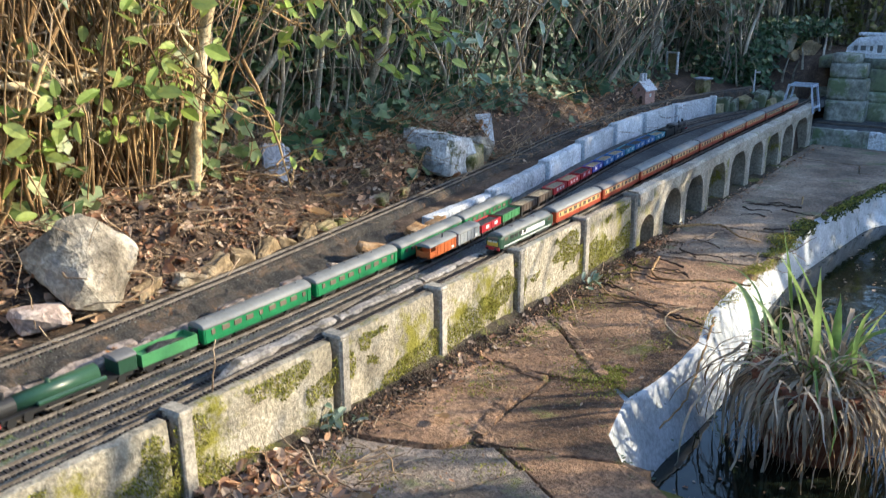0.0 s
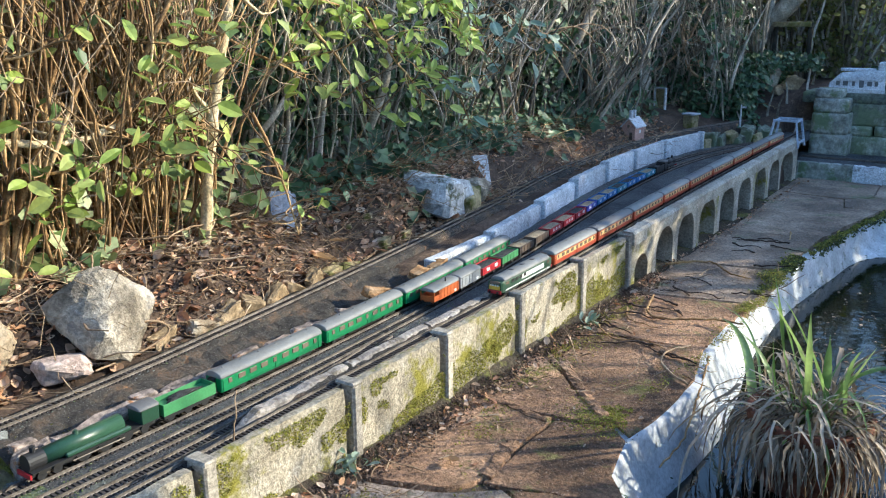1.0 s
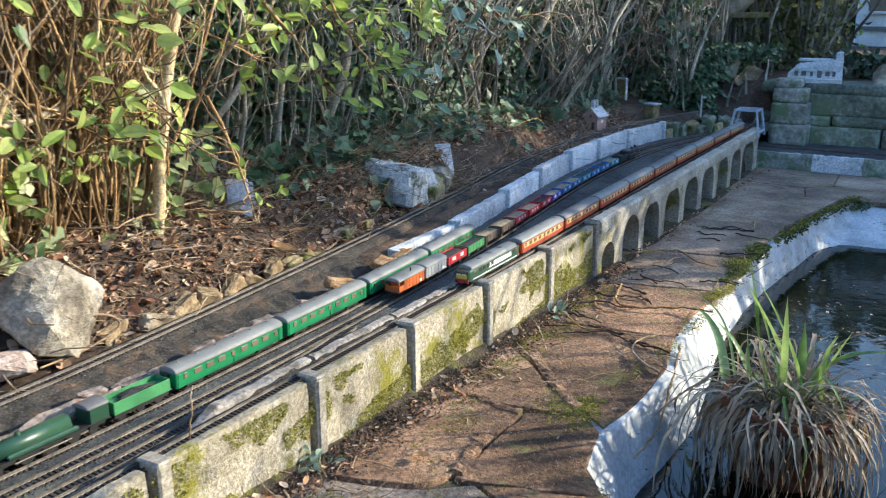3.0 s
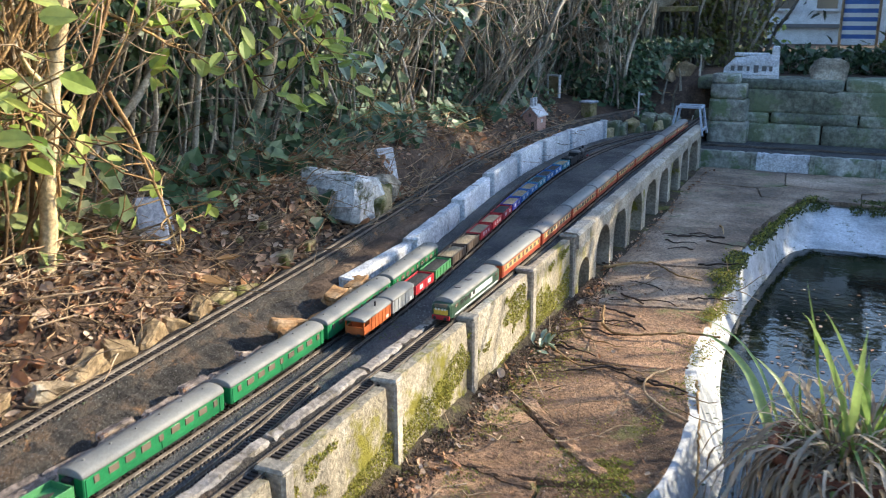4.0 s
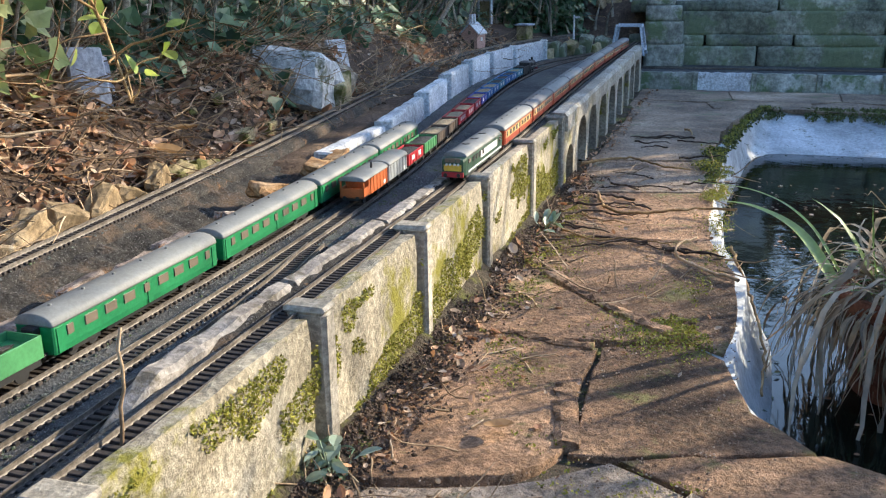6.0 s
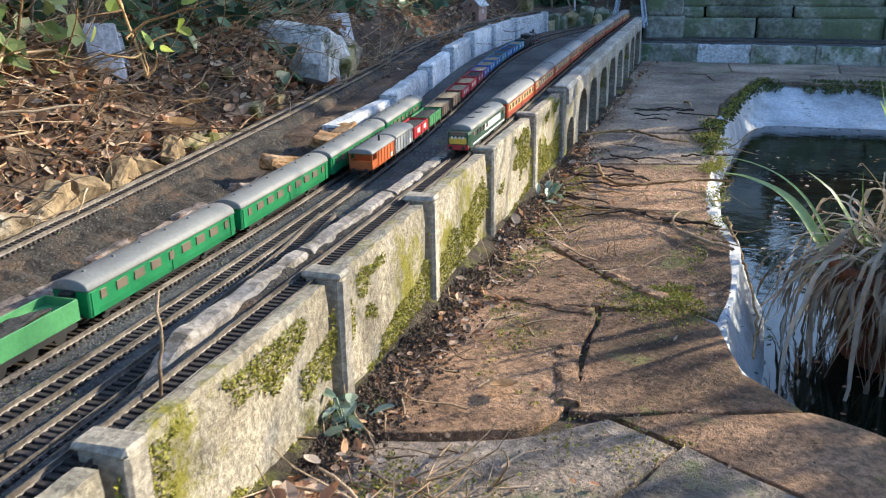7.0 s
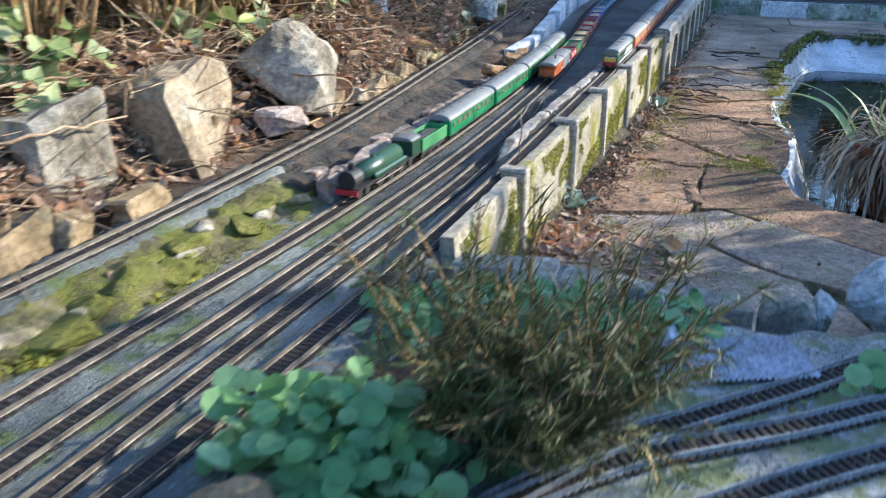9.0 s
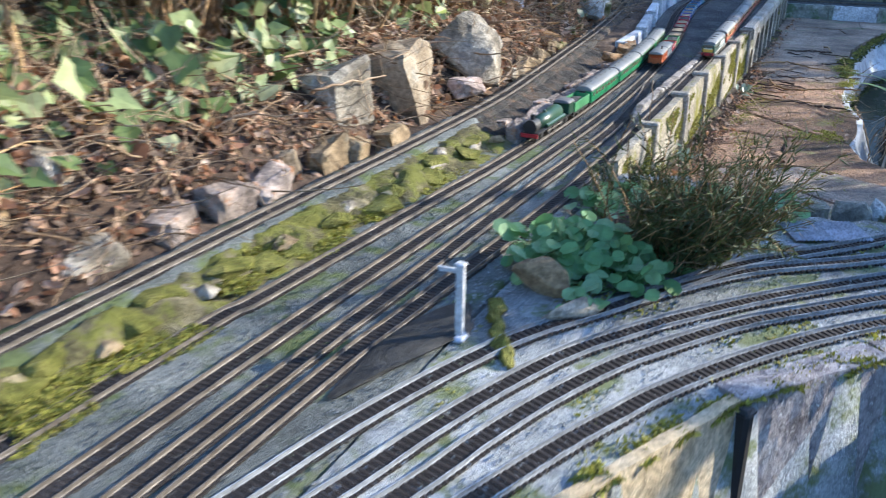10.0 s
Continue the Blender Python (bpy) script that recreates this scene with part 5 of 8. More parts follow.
def shrub(label, x0, x1, y0, y1, stems, height, bark, leafmat=None, leaves=0, size=0.03, lean=(0.12, 0.0), radius=(0.004, 0.009), low=0.25, twigs=3, shape=OVAL, name="shrub", clumps=7):
    """A many-stemmed shrub: upright stems, side twigs, leaves along the twigs."""
    s = thing(name, (0, 0, 0), label, "shrub", "hedge shrubs")
    P, R, tips, TP, TR = [], [], [], [], []
    foot = [(rng.uniform(x0, x1), rng.uniform(y0, y1)) for _ in range(clumps)]
    for i in range(stems):
        fx, fy = foot[i % clumps]
        a, b = rng.normal(0, 1), rng.normal(0, 1)
        x, y = fx + 0.022 * a, fy + 0.022 * b
        if i % 3 == 0:
            x, y = rng.uniform(x0, x1), rng.uniform(y0, y1)
        p = stem(bank_point(x, y, -0.02), (lean[0] + 0.16 * a + rng.normal(0, 0.1), lean[1] + 0.18 * b + rng.normal(0, 0.1), 1), height * rng.uniform(0.7, 1.15), 14, 0.15, (-0.012 * a, -0.012 * b, 0.02))
        if x1 < 0:
            p = clipped(p)
        r = rng.uniform(*radius)
        P.append(p), R.append((r, r * 0.4))
        for _ in range(twigs):
            k = rng.integers(2, 11)
            d = (rng.normal(0.1, 0.32), rng.normal(0, 0.36), rng.normal(0.85, 0.4))
            q = stem(p[k], d, rng.uniform(0.12, 0.4), 7, 0.25)
            q = clipped(q) if x1 < 0 else q
            TP.append(q), TR.append((r * 0.4, 0.0008))
            tips.append(q)
    big = np.argsort([-r[0] for r in R])[:4]
    for b in big:
        tubes("stem", [P[b]], [(R[b][0] * 1.5, R[b][1])], bark, s, "", 6)
    tagged(tubes("stem_tangle", [p for i, p in enumerate(P) if i not in big], [r for i, r in enumerate(R) if i not in big], bark, s), kind="stuff")
    tagged(tubes("twig_tangle", TP, TR, M["twig"] if bark == M["bark"] else bark, s, "", 3), kind="stuff")
    if leaves:
        L = []
        while len(L) < leaves:
            q = tips[rng.integers(len(tips))]
            c = q[rng.integers(2, 7)] + rng.normal(0, 0.018, 3)
            if c[2] > ground_z(c[0], c[1]) + low:
                L.append(c)
        tagged(leaf_cloud("foliage", L, rng.uniform(0.6, 1.25, len(L)) * size, leafmat, s, shape, up=(0.5, 0.1, 0.75), tilt=0.5), kind="stuff")
    return s


shrub("sunlit privet shrub with bare tawny stems and bright leaves", -0.95, -0.55, 0.25, 0.85, 130, 1.1, M["bark"], M["leaf"], 90, 0.046, (0.05, 0), (0.0015, 0.0055), 0.2, 3)
shrub("sunlit shrub with crowded tawny stems", -0.95, -0.6, 0.85, 1.3, 120, 1.15, M["bark"], M["leaf"], 90, 0.046, (0.08, 0.02), (0.0015, 0.005), 0.15, 3)
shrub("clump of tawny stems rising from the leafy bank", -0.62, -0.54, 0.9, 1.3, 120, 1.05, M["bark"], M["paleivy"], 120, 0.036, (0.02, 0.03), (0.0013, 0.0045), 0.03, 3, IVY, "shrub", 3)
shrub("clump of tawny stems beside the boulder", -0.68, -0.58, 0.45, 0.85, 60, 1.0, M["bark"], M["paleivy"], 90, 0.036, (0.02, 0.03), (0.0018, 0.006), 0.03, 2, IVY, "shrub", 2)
shrub("leafy shrub overhanging the bank", -1.0, -0.58, 1.25, 1.75, 42, 1.15, M["bark_grey"], M["leaf"], 230, 0.038, (0.12, 0), (0.0016, 0.006), 0.3, 3)
shrub("dark twiggy shrub with hanging stems", -1.1, -0.65, 1.7, 2.3, 75, 1.2, M["bark_grey"], M["leafdark"], 350, 0.035, (0.0, 0), (0.002, 0.006), 0.1, 4)
shrub("dense bare shrub with thin grey stems", -1.15, -0.68, 2.2, 2.9, 95, 1.2, M["bark_grey"], M["varie"], 260, 0.04, (0.05, 0), (0.002, 0.006), 0.1, 5)
shrub("dense bare shrub with thin grey stems", -1.2, -0.72, 2.8, 3.5, 95, 1.2, M["bark_grey"], M["leafdark"], 250, 0.035, (0.1, -0.05), (0.002, 0.006), 0.1, 5)
shrub("tangled bare shrub with arching stems", -1.2, -0.65, 3.4, 4.2, 90, 1.2, M["bark_grey"], M["leafdark"], 350, 0.035, (0.15, -0.05), (0.002, 0.006), 0.1, 5)
shrub("tangled bare shrub behind the terrace corner", -1.1, -0.3, 4.9, 5.6, 80, 1.1, M["bark_grey"], M["leafdark"], 700, 0.04, (0.1, -0.1), (0.003, 0.01), 0.05, 4)
shrub("dark leafy thicket beside the far curve", -0.85, -0.42, 4.35, 4.9, 60, 0.9, M["bark_grey"], M["ivy"], 700, 0.036, (0.1, -0.1), (0.002, 0.007), 0.02, 4, IVY)
shrub("ivy-clad shrub at the near end of the bank", -1.05, -0.6, -0.5, 0.25, 50, 1.0, M["bark"], M["ivy"], 420, 0.045, (0.05, 0), (0.003, 0.008), 0.1, 3, IVY)
shrub("leafy shrub at the near end of the bank", -1.1, -0.6, -1.3, -0.5, 40, 1.0, M["bark"], M["ivy"], 420, 0.045, (0.05, 0), (0.003, 0.008), 0.1, 3, IVY)


def hedge_back(label, pts, n, height, material, size=0.06, thick=0.3):
    """A dense leaf wall along a line."""
    h = thing("hedge", (0, 0, 0), label, "hedge", "hedges")
    p = smooth_path([(*q, 0) for q in pts], 0.02)
    i = rng.integers(0, len(p), n)
    c = p[i] + np.stack([rng.normal(0, thick, n) * 0.5, rng.normal(0, thick, n) * 0.5, np.zeros(n)], 1)
    c[:, 2] = [ground_z(a, b) for a, b in c[:, :2]]
    c[:, 2] += rng.uniform(0, 1, n) ** 0.9 * height * (0.9 + 0.2 * np.sin(c[:, 1] * 3.1))
    tagged(leaf_cloud("foliage", c, rng.uniform(0.6, 1.4, n) * size, material, h, LEAF, up=(0.6, -0.2, 0.5), tilt=0.6), kind="stuff")
    P = [stem(np.array([a[0], a[1], ground_z(a[0], a[1]) - 0.02]), (rng.normal(0, 0.15), rng.normal(0, 0.15), 1), height * rng.uniform(0.7, 1.0), 8, 0.12) for a in p[rng.integers(0, len(p), 60)]]
    tagged(tubes("stem_tangle", P, [(0.012, 0.004)] * len(P), M["bark_grey"], h), kind="stuff")
    return h


# Backing hedges whose near-black leaves carry the shade behind the stems.
hedge_back("dark evergreen hedge behind the bare shrubs", [(-1.35, -1.8), (-1.35, 0.5), (-1.4, 2.2), (-1.45, 4.0), (-1.3, 5.2)], 22000, 2.1, M["shadeleaf"], 0.07, 0.3)
hedge_back("dark evergreen hedge along the back of the garden", [(-1.3, 5.4), (-0.6, 6.2), (-0.15, 6.5)], 6000, 1.6, M["shadeleaf"], 0.07, 0.35)
# Added trees, practically unseen: they block low sky and darken the water's reflection.
hedge_back("tall dark trees added beyond the garden to darken the pond's reflection", [(-4.0, 10.6), (-1.0, 11.2), (2.6, 11.0)], 3600, 2.6, M["shadeleaf"], 0.3, 0.9)



def thicket(label, box6, n, material, size, hole=0.0, scale=2.6, up=(0.7, -0.3, 0.5)):
    """A dense mass of leaves within x, y and height over the ground, with gaps where a noise runs low."""
    x0, x1, y0, y1, z0, z1 = box6
    t = thing("thicket", (0, 0, 0), label, "shrub", "thickets")
    x, y, z = rng.uniform(x0, x1, n), rng.uniform(y0, y1, n), rng.uniform(z0, z1, n)
    g = np.array([ground_z(a, b) for a, b in zip(x, y)])
    keep = np.array([noise.noise(Vector((a * scale, b * scale, c * scale))) > hole for a, b, c in zip(x, y, z)])
    tagged(leaf_cloud("foliage", np.stack([x, y, g + z], 1)[keep], rng.uniform(0.6, 1.4, int(keep.sum())) * size, material, t, IVY, up=up, tilt=0.5), kind="stuff")
    P = [stem(np.array([a, b, ground_z(a, b) - 0.02]), (rng.normal(0, 0.12), rng.normal(0, 0.12), 1), z1 * rng.uniform(0.7, 1.0), 8, 0.1) for a, b in zip(rng.uniform(x0, x1, 40), rng.uniform(y0, y1, 40))]
    tagged(tubes("stem_tangle", P, [(0.009, 0.003)] * len(P), M["bark_grey"], t), kind="stuff")
    return t


# Dark leaf masses added to fill the gaps between stems with shade.
thicket("near-black leaf mass added for the shade behind the sunny stems", (-1.25, -0.95, 0.0, 1.5, 0.0, 1.2), 7000, M["shadeleaf"], 0.05, -0.25)
thicket("near-black leaf mass added for the deep shade in the hedge", (-1.25, -0.85, 1.4, 3.0, 0.0, 1.2), 9500, M["shadeleaf"], 0.05, -0.3)
thicket("near-black leaf mass added for the deep shade in the hedge", (-1.3, -0.9, 2.9, 4.6, 0.0, 1.2), 9500, M["shadeleaf"], 0.05, -0.3)
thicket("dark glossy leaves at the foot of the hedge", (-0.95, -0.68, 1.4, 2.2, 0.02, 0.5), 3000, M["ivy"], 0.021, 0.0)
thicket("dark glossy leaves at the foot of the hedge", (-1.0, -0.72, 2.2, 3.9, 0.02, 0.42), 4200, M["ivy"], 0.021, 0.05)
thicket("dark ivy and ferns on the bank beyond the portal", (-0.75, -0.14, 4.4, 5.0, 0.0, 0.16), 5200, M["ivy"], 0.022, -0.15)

# ---- trains ----


def rail_pose(pts, y, length):
    """The pose of a vehicle whose near end stands at y on a track: at its middle, its +y along the line."""
    p = smooth_path(pts, 0.004)
    s = np.concatenate([[0], np.cumsum(np.linalg.norm(np.diff(p, axis=0), axis=1))])
    s0 = s[np.argmin(np.abs(p[:, 1] - y))]
    a, b = [np.array([np.interp(s0 + f * length, s, p[:, k]) for k in range(3)]) for f in (0.2, 0.8)]
    c, d = (a + b) / 2, b - a
    return Matrix.Translation((c[0], c[1], c[2] + 0.0068)) @ Matrix.Rotation(math.atan2(d[1], d[0]) - math.pi / 2, 4, "Z"), float(s0)


def y_at(pts, y, run):
    """The y of the place that lies run metres further along a track."""
    p = smooth_path(pts, 0.004)
    s = np.concatenate([[0], np.cumsum(np.linalg.norm(np.diff(p, axis=0), axis=1))])
    return float(np.interp(s[np.argmin(np.abs(p[:, 1] - y))] + run, s, p[:, 1]))


def lengthwise(name, outline, y0, y1, material, parent, label="", smooth=False, rings=None):
    """An outline of (x, z) drawn out along y, with slightly drawn-in ends."""
    bm = bmesh.new()
    rows = []
    for y, f in rings or ((y0, 0.94), (y0 + 0.0015, 1.0), (y1 - 0.0015, 1.0), (y1, 0.94)):
        cz = sum(z for _, z in outline) / len(outline)
        rows.append([bm.verts.new((x * f, y, cz + (z - cz) * f)) for x, z in outline])
    for a, b in zip(rows[:-1], rows[1:]):
        for i in range(len(outline)):
            j = (i + 1) % len(outline)
            bm.faces.new((a[i], a[j], b[j], b[i]))
    bm.faces.new(rows[0][::-1]), bm.faces.new(rows[-1])
    return part(name, bm, material, parent, label, smooth)


def wheels(t, ys, r=0.0065, half=0.0096):
    for y in ys:
        bm = bmesh.new()
        for s in (-1, 1):
            rod(bm, (s * half, y, r), (s * (half - 0.0025), y, r), r, r, 14)
        rod(bm, (-half, y, r), (half, y, r), 0.0012, seg=6)
        part("wheelset", bm, M["black"], t)


def bogie(t, y, material):
    b = boxed("bogie", (0, y, 0.0075), (0.026, 0.036, 0.005), material, t, chamfer=0.001)
    return b


def buffers(t, half):
    for s in (-1, 1):
        for x in (-0.009, 0.009):
            bm = bmesh.new()
            rod(bm, (x, s * half, 0.0125), (x, s * (half + 0.004), 0.0125), 0.0009, seg=6)
            rod(bm, (x, s * (half + 0.004), 0.0125), (x, s * (half + 0.005), 0.0125), 0.0028, seg=8)
            part("buffer", bm, M["black"], t)


def arc(w, z0, z1, rise, k=8):
    """The outline of a roof: walls to z1 and an arched top."""
    return [(-w, z0), (-w, z1)] + [(-w * math.cos(a), z1 + rise * math.sin(a)) for a in np.linspace(0, math.pi, k + 1)[1:-1]] + [(w, z1), (w, z0)]


def coach(m, label, body, band, roof, group, L=0.236):
    t = thing("railway_coach", (0, 0, 0), label, "railway coach", group)
    h, w = L / 2, 0.0172
    lengthwise("body", [(-w * 0.96, 0.011), (-w, 0.016), (-w, 0.034), (w, 0.034), (w, 0.016), (w * 0.96, 0.011)], -h, h, body, t)
    lengthwise("roof", arc(w + 0.0006, 0.0338, 0.0352, 0.0085, 10), -h - 0.0003, h + 0.0003, roof, t, "", True)
    lengthwise("underframe", [(-0.013, 0.006), (-0.014, 0.0115), (0.014, 0.0115), (0.013, 0.006)], -h * 0.45, h * 0.45, M["black"], t)
    for s in (-1, 1):
        if band:
            boxed("waist_band", (s * (w + 0.0001), 0, 0.0262), (0.0008, L - 0.006, 0.0105), band, t, "cream upper panels")
        n = 9
        for i in range(n):
            y = -h + L * (i + 0.75) / (n + 0.5)
            wd = boxed("window", (s * (w + 0.0005), y, 0.0268), (0.0009, 0.0145 if i % 4 else 0.007, 0.0078), M["window"], t)
        for y in (-h + 0.007, h - 0.007, 0.004):
            boxed("door", (s * (w + 0.0004), y, 0.0222), (0.0007, 0.007, 0.02), body, t)
        boxed("gangway", (0, s * (h + 0.0035), 0.0225), (0.012, 0.008, 0.024), M["black"], t, chamfer=0.001)
    for s in (-1, 1):
        b = bogie(t, s * h * 0.66, M["black"])
        wheels(b, (s * h * 0.66 - 0.012, s * h * 0.66 + 0.012))
    buffers(t, h)
    for i in range(6):
        bm = rod(bmesh.new(), (0, -h + L * (i + 0.5) / 6, 0.0425), (0, -h + L * (i + 0.5) / 6, 0.0452), 0.0016, 0.0013, 8)
        part("roof_vent", bm, roof, t)
    t.matrix_basis = m
    return t


def wagon(m, label, body, load, bars=2, letter=None, L=0.09):
    t = thing("open_wagon", (0, 0, 0), label, "goods wagon", "goods train")
    h, w = L / 2, 0.0165
    for s in (-1, 1):
        boxed("side_board", (s * (w - 0.0008), 0, 0.0215), (0.0016, L, 0.0165), body, t, chamfer=0.0003)
        boxed("end_board", (0, s * (h - 0.0008), 0.0215), (2 * w - 0.0036, 0.0016, 0.0165), body, t, chamfer=0.0003)
        for k in range(5):
            boxed("stanchion", (s * (w + 0.0002), -h + L * (k + 0.5) / 5, 0.021), (0.0009, 0.0016, 0.016), body, t)
        if letter:
            for k in range(bars):
                boxed("lettering_bar", (s * (w + 0.0004), -L * 0.22 + k * L * 0.44 / max(1, bars - 1), 0.0225), (0.0005, L * 0.32 / bars, 0.0075), letter, t, "white lettering patch")
    boxed("floor", (0, 0, 0.0128), (2 * w, L, 0.0014), M["black"], t)
    bm = bmesh.new()
    bmesh.ops.create_grid(bm, x_segments=8, y_segments=18, size=0.5, matrix=Matrix.Diagonal((2 * w - 0.0036, L - 0.0036, 1, 1)))
    for v in bm.verts:
        v.co.z = 0.0262 + 0.0035 * (1 - (v.co.x / w) ** 2) * (1 - (v.co.y / h) ** 4) + 0.0012 * noise.noise(v.co * 300)
    part("load", bm, load, t, "", False)
    boxed("underframe", (0, 0, 0.0102), (0.018, L * 0.96, 0.004), M["black"], t)
    wheels(t, (-L * 0.29, L * 0.29))
    buffers(t, h)
    t.matrix_basis = m
    return t


def van(m, label, body, roof, brake=False, L=0.09):
    t = thing("brake_van" if brake else "covered_van", (0, 0, 0), label, "goods van", "goods train")
    h, w = L / 2, 0.0165
    y0 = -h + (0.02 if brake else 0)
    lengthwise("body", [(-w, 0.012), (-w, 0.034), (w, 0.034), (w, 0.012)], y0, h, body, t)
    lengthwise("roof", arc(w + 0.0012, 0.0338, 0.0348, 0.006, 8), -h - 0.001, h + 0.001, roof, t, "", True)
    if brake:
        boxed("veranda_wall", (0, -h + 0.001, 0.018), (2 * w, 0.002, 0.0125), body, t)
        for s in (-1, 1):
            boxed("veranda_side", (s * (w - 0.001), -h + 0.01, 0.018), (0.002, 0.02, 0.0125), body, t)
            boxed("veranda_post", (s * (w - 0.001), -h + 0.001, 0.029), (0.002, 0.002, 0.011), body, t)
        boxed("veranda_floor", (0, -h + 0.01, 0.0128), (2 * w, 0.02, 0.0016), M["black"], t)
        rod_b = rod(bmesh.new(), (0.006, 0.012, 0.04), (0.006, 0.012, 0.048), 0.0016, seg=8)
        part("stove_pipe", rod_b, M["black"], t)
    for s in (-1, 1):
        for k in range(6):
            boxed("plank_rib", (s * (w + 0.0003), y0 + (h - y0) * (k + 0.5) / 6, 0.023), (0.0008, 0.0012, 0.021), body, t)
        boxed("lettering_bar", (s * (w + 0.0005), h - 0.016, 0.017), (0.0005, 0.009, 0.005), M["letter"], t, "white lettering patch")
    boxed("underframe", (0, 0, 0.0102), (0.02, L * 0.98, 0.004), M["black"], t)
    wheels(t, (-L * 0.29, L * 0.29))
    buffers(t, h)
    t.matrix_basis = m
    return t


def diesel(m, label):
    t = thing("diesel_locomotive", (0, 0, 0), label, "locomotive", "express train")
    L = 0.225
    h, w = L / 2, 0.0172
    prof = [(-w * 0.97, 0.011), (-w, 0.017), (-w, 0.031), (-w * 0.93, 0.0345), (w * 0.93, 0.0345), (w, 0.031), (w, 0.017), (w * 0.97, 0.011)]
    lengthwise("body", prof, -h, h, M["darkgreen"], t, "", False, ((-h, 0.86), (-h + 0.005, 0.97), (-h + 0.014, 1.0), (h - 0.014, 1.0), (h - 0.005, 0.97), (h, 0.86)))
    lengthwise("roof", arc(w * 0.95, 0.0335, 0.0345, 0.0075, 10), -h + 0.012, h - 0.012, M["roofgrey"], t, "pale grey roof", True)
    for k in range(3):
        rb = rod(bmesh.new(), (0, -h + 0.07 + 0.045 * k, 0.042), (0, -h + 0.07 + 0.045 * k, 0.0432), 0.006, seg=14)
        part("roof_fan", rb, M["roofdark"], t)
    for s in (-1, 1):
        boxed("white_panel", (s * (w + 0.0003), 0.02, 0.0255), (0.0006, 0.1, 0.0095), M["letter"], t, "white side panel")
        boxed("stripe", (s * (w + 0.0003), 0, 0.0145), (0.0006, L - 0.03, 0.0022), M["letter"], t, "white waist stripe")
        for y in (-h + 0.022, h - 0.022):
            boxed("cab_window", (s * (w + 0.0004), y, 0.0285), (0.0007, 0.012, 0.0055), M["window"], t)
        for k in range(4):
            boxed("grille", (s * (w + 0.0003), -h + 0.045 + 0.017 * k, 0.0275), (0.0008, 0.011, 0.007), M["black"], t)
    for s in (-1, 1):
        boxed("warning_panel", (0, s * (h + 0.0004), 0.0215), (0.024, 0.0016, 0.0085), M["yellow"], t, "yellow warning panel", chamfer=0.0004)
        boxed("buffer_beam", (0, s * (h + 0.0002), 0.0125), (0.03, 0.003, 0.007), M["red"], t, "red buffer beam", chamfer=0.0005)
        for x in (-0.0075, 0.0, 0.0075):
            wd = boxed("windscreen", (x, s * (h - 0.0015), 0.0315), (0.0066, 0.0035, 0.0052), M["window"], t)
        for x in (-0.008, -0.003, 0.003, 0.008):
            part("headcode_disc", rod(bmesh.new(), (x, s * (h + 0.001), 0.0262), (x, s * (h + 0.0022), 0.0262), 0.0017, seg=10), M["letter"], t)
    boxed("fuel_tank", (0, 0, 0.008), (0.026, 0.05, 0.007), M["black"], t, chamfer=0.002)
    for s in (-1, 1):
        b = boxed("bogie", (0, s * h * 0.6, 0.008), (0.029, 0.058, 0.007), M["black"], t, chamfer=0.0015)
        wheels(b, [s * h * 0.6 + d for d in (-0.021, 0, 0.021)], 0.0068)
    buffers(t, h)
    t.matrix_basis = m
    return t


def steam(m, label, body, big, group):
    """A steam locomotive and its tender; the chimney end is at -y when big, else at +y."""
    t = thing("steam_locomotive", (0, 0, 0), label, "locomotive", group)
    f = -1 if big else 1
    L, r = (0.2, 0.0125) if big else (0.13, 0.0115)
    h = L / 2
    boiler = bmesh.new()
    rod(boiler, (0, f * (h - 0.012), 0.0265), (0, -f * (h * 0.42), 0.0275), r * 0.92, r * 1.06, 18)
    part("boiler", boiler, body, t, "", True)
    part("smokebox", rod(bmesh.new(), (0, f * (h - 0.002), 0.0265), (0, f * (h - 0.026), 0.0265), r * 0.97, seg=18), M["black"], t, "matt black smokebox")
    part("chimney", rod(bmesh.new(), (0, f * (h - 0.014), 0.036), (0, f * (h - 0.014), 0.0465), 0.0034, 0.004, 12), M["black"], t)
    part("dome", rod(bmesh.new(), (0, f * h * 0.25, 0.036), (0, f * h * 0.25, 0.0435), 0.005, 0.0028, 12), body, t)
    boxed("running_plate", (0, 0, 0.0165), (0.033, L - 0.004, 0.0016), M["black"], t)
    boxed("frame", (0, 0, 0.0115), (0.014, L - 0.01, 0.009), M["black"], t)
    boxed("cab", (0, -f * (h - 0.018), 0.0275), (0.032, 0.03, 0.022), body, t, chamfer=0.001)
    lengthwise("cab_roof", arc(0.0165, 0.0375, 0.0385, 0.005, 8), min(-f * (h - 0.002), -f * (h - 0.036)), max(-f * (h - 0.002), -f * (h - 0.036)), M["roofdark"], t, "", True)
    boxed("buffer_beam", (0, f * h, 0.0125), (0.031, 0.0025, 0.0065), M["red"], t, "red buffer beam")
    for s in (-1, 1):
        boxed("splasher", (s * 0.0135, f * 0.0, 0.0205), (0.006, L * 0.5, 0.007), body, t, chamfer=0.002)
        part("coupling_rod", rod(bmesh.new(), (s * 0.0125, -f * h * 0.4, 0.009), (s * 0.0125, f * h * 0.4, 0.009), 0.0009, seg=6), M["rail"], t, "steel coupling rod")
    wheels(t, [f * d for d in ((-0.045, -0.012, 0.021) if big else (-0.032, 0, 0.032))], 0.0115 if big else 0.009)
    if big:
        wheels(t, [f * 0.06, f * 0.082, -f * 0.075], 0.0065)
    t.matrix_basis = m
    return t


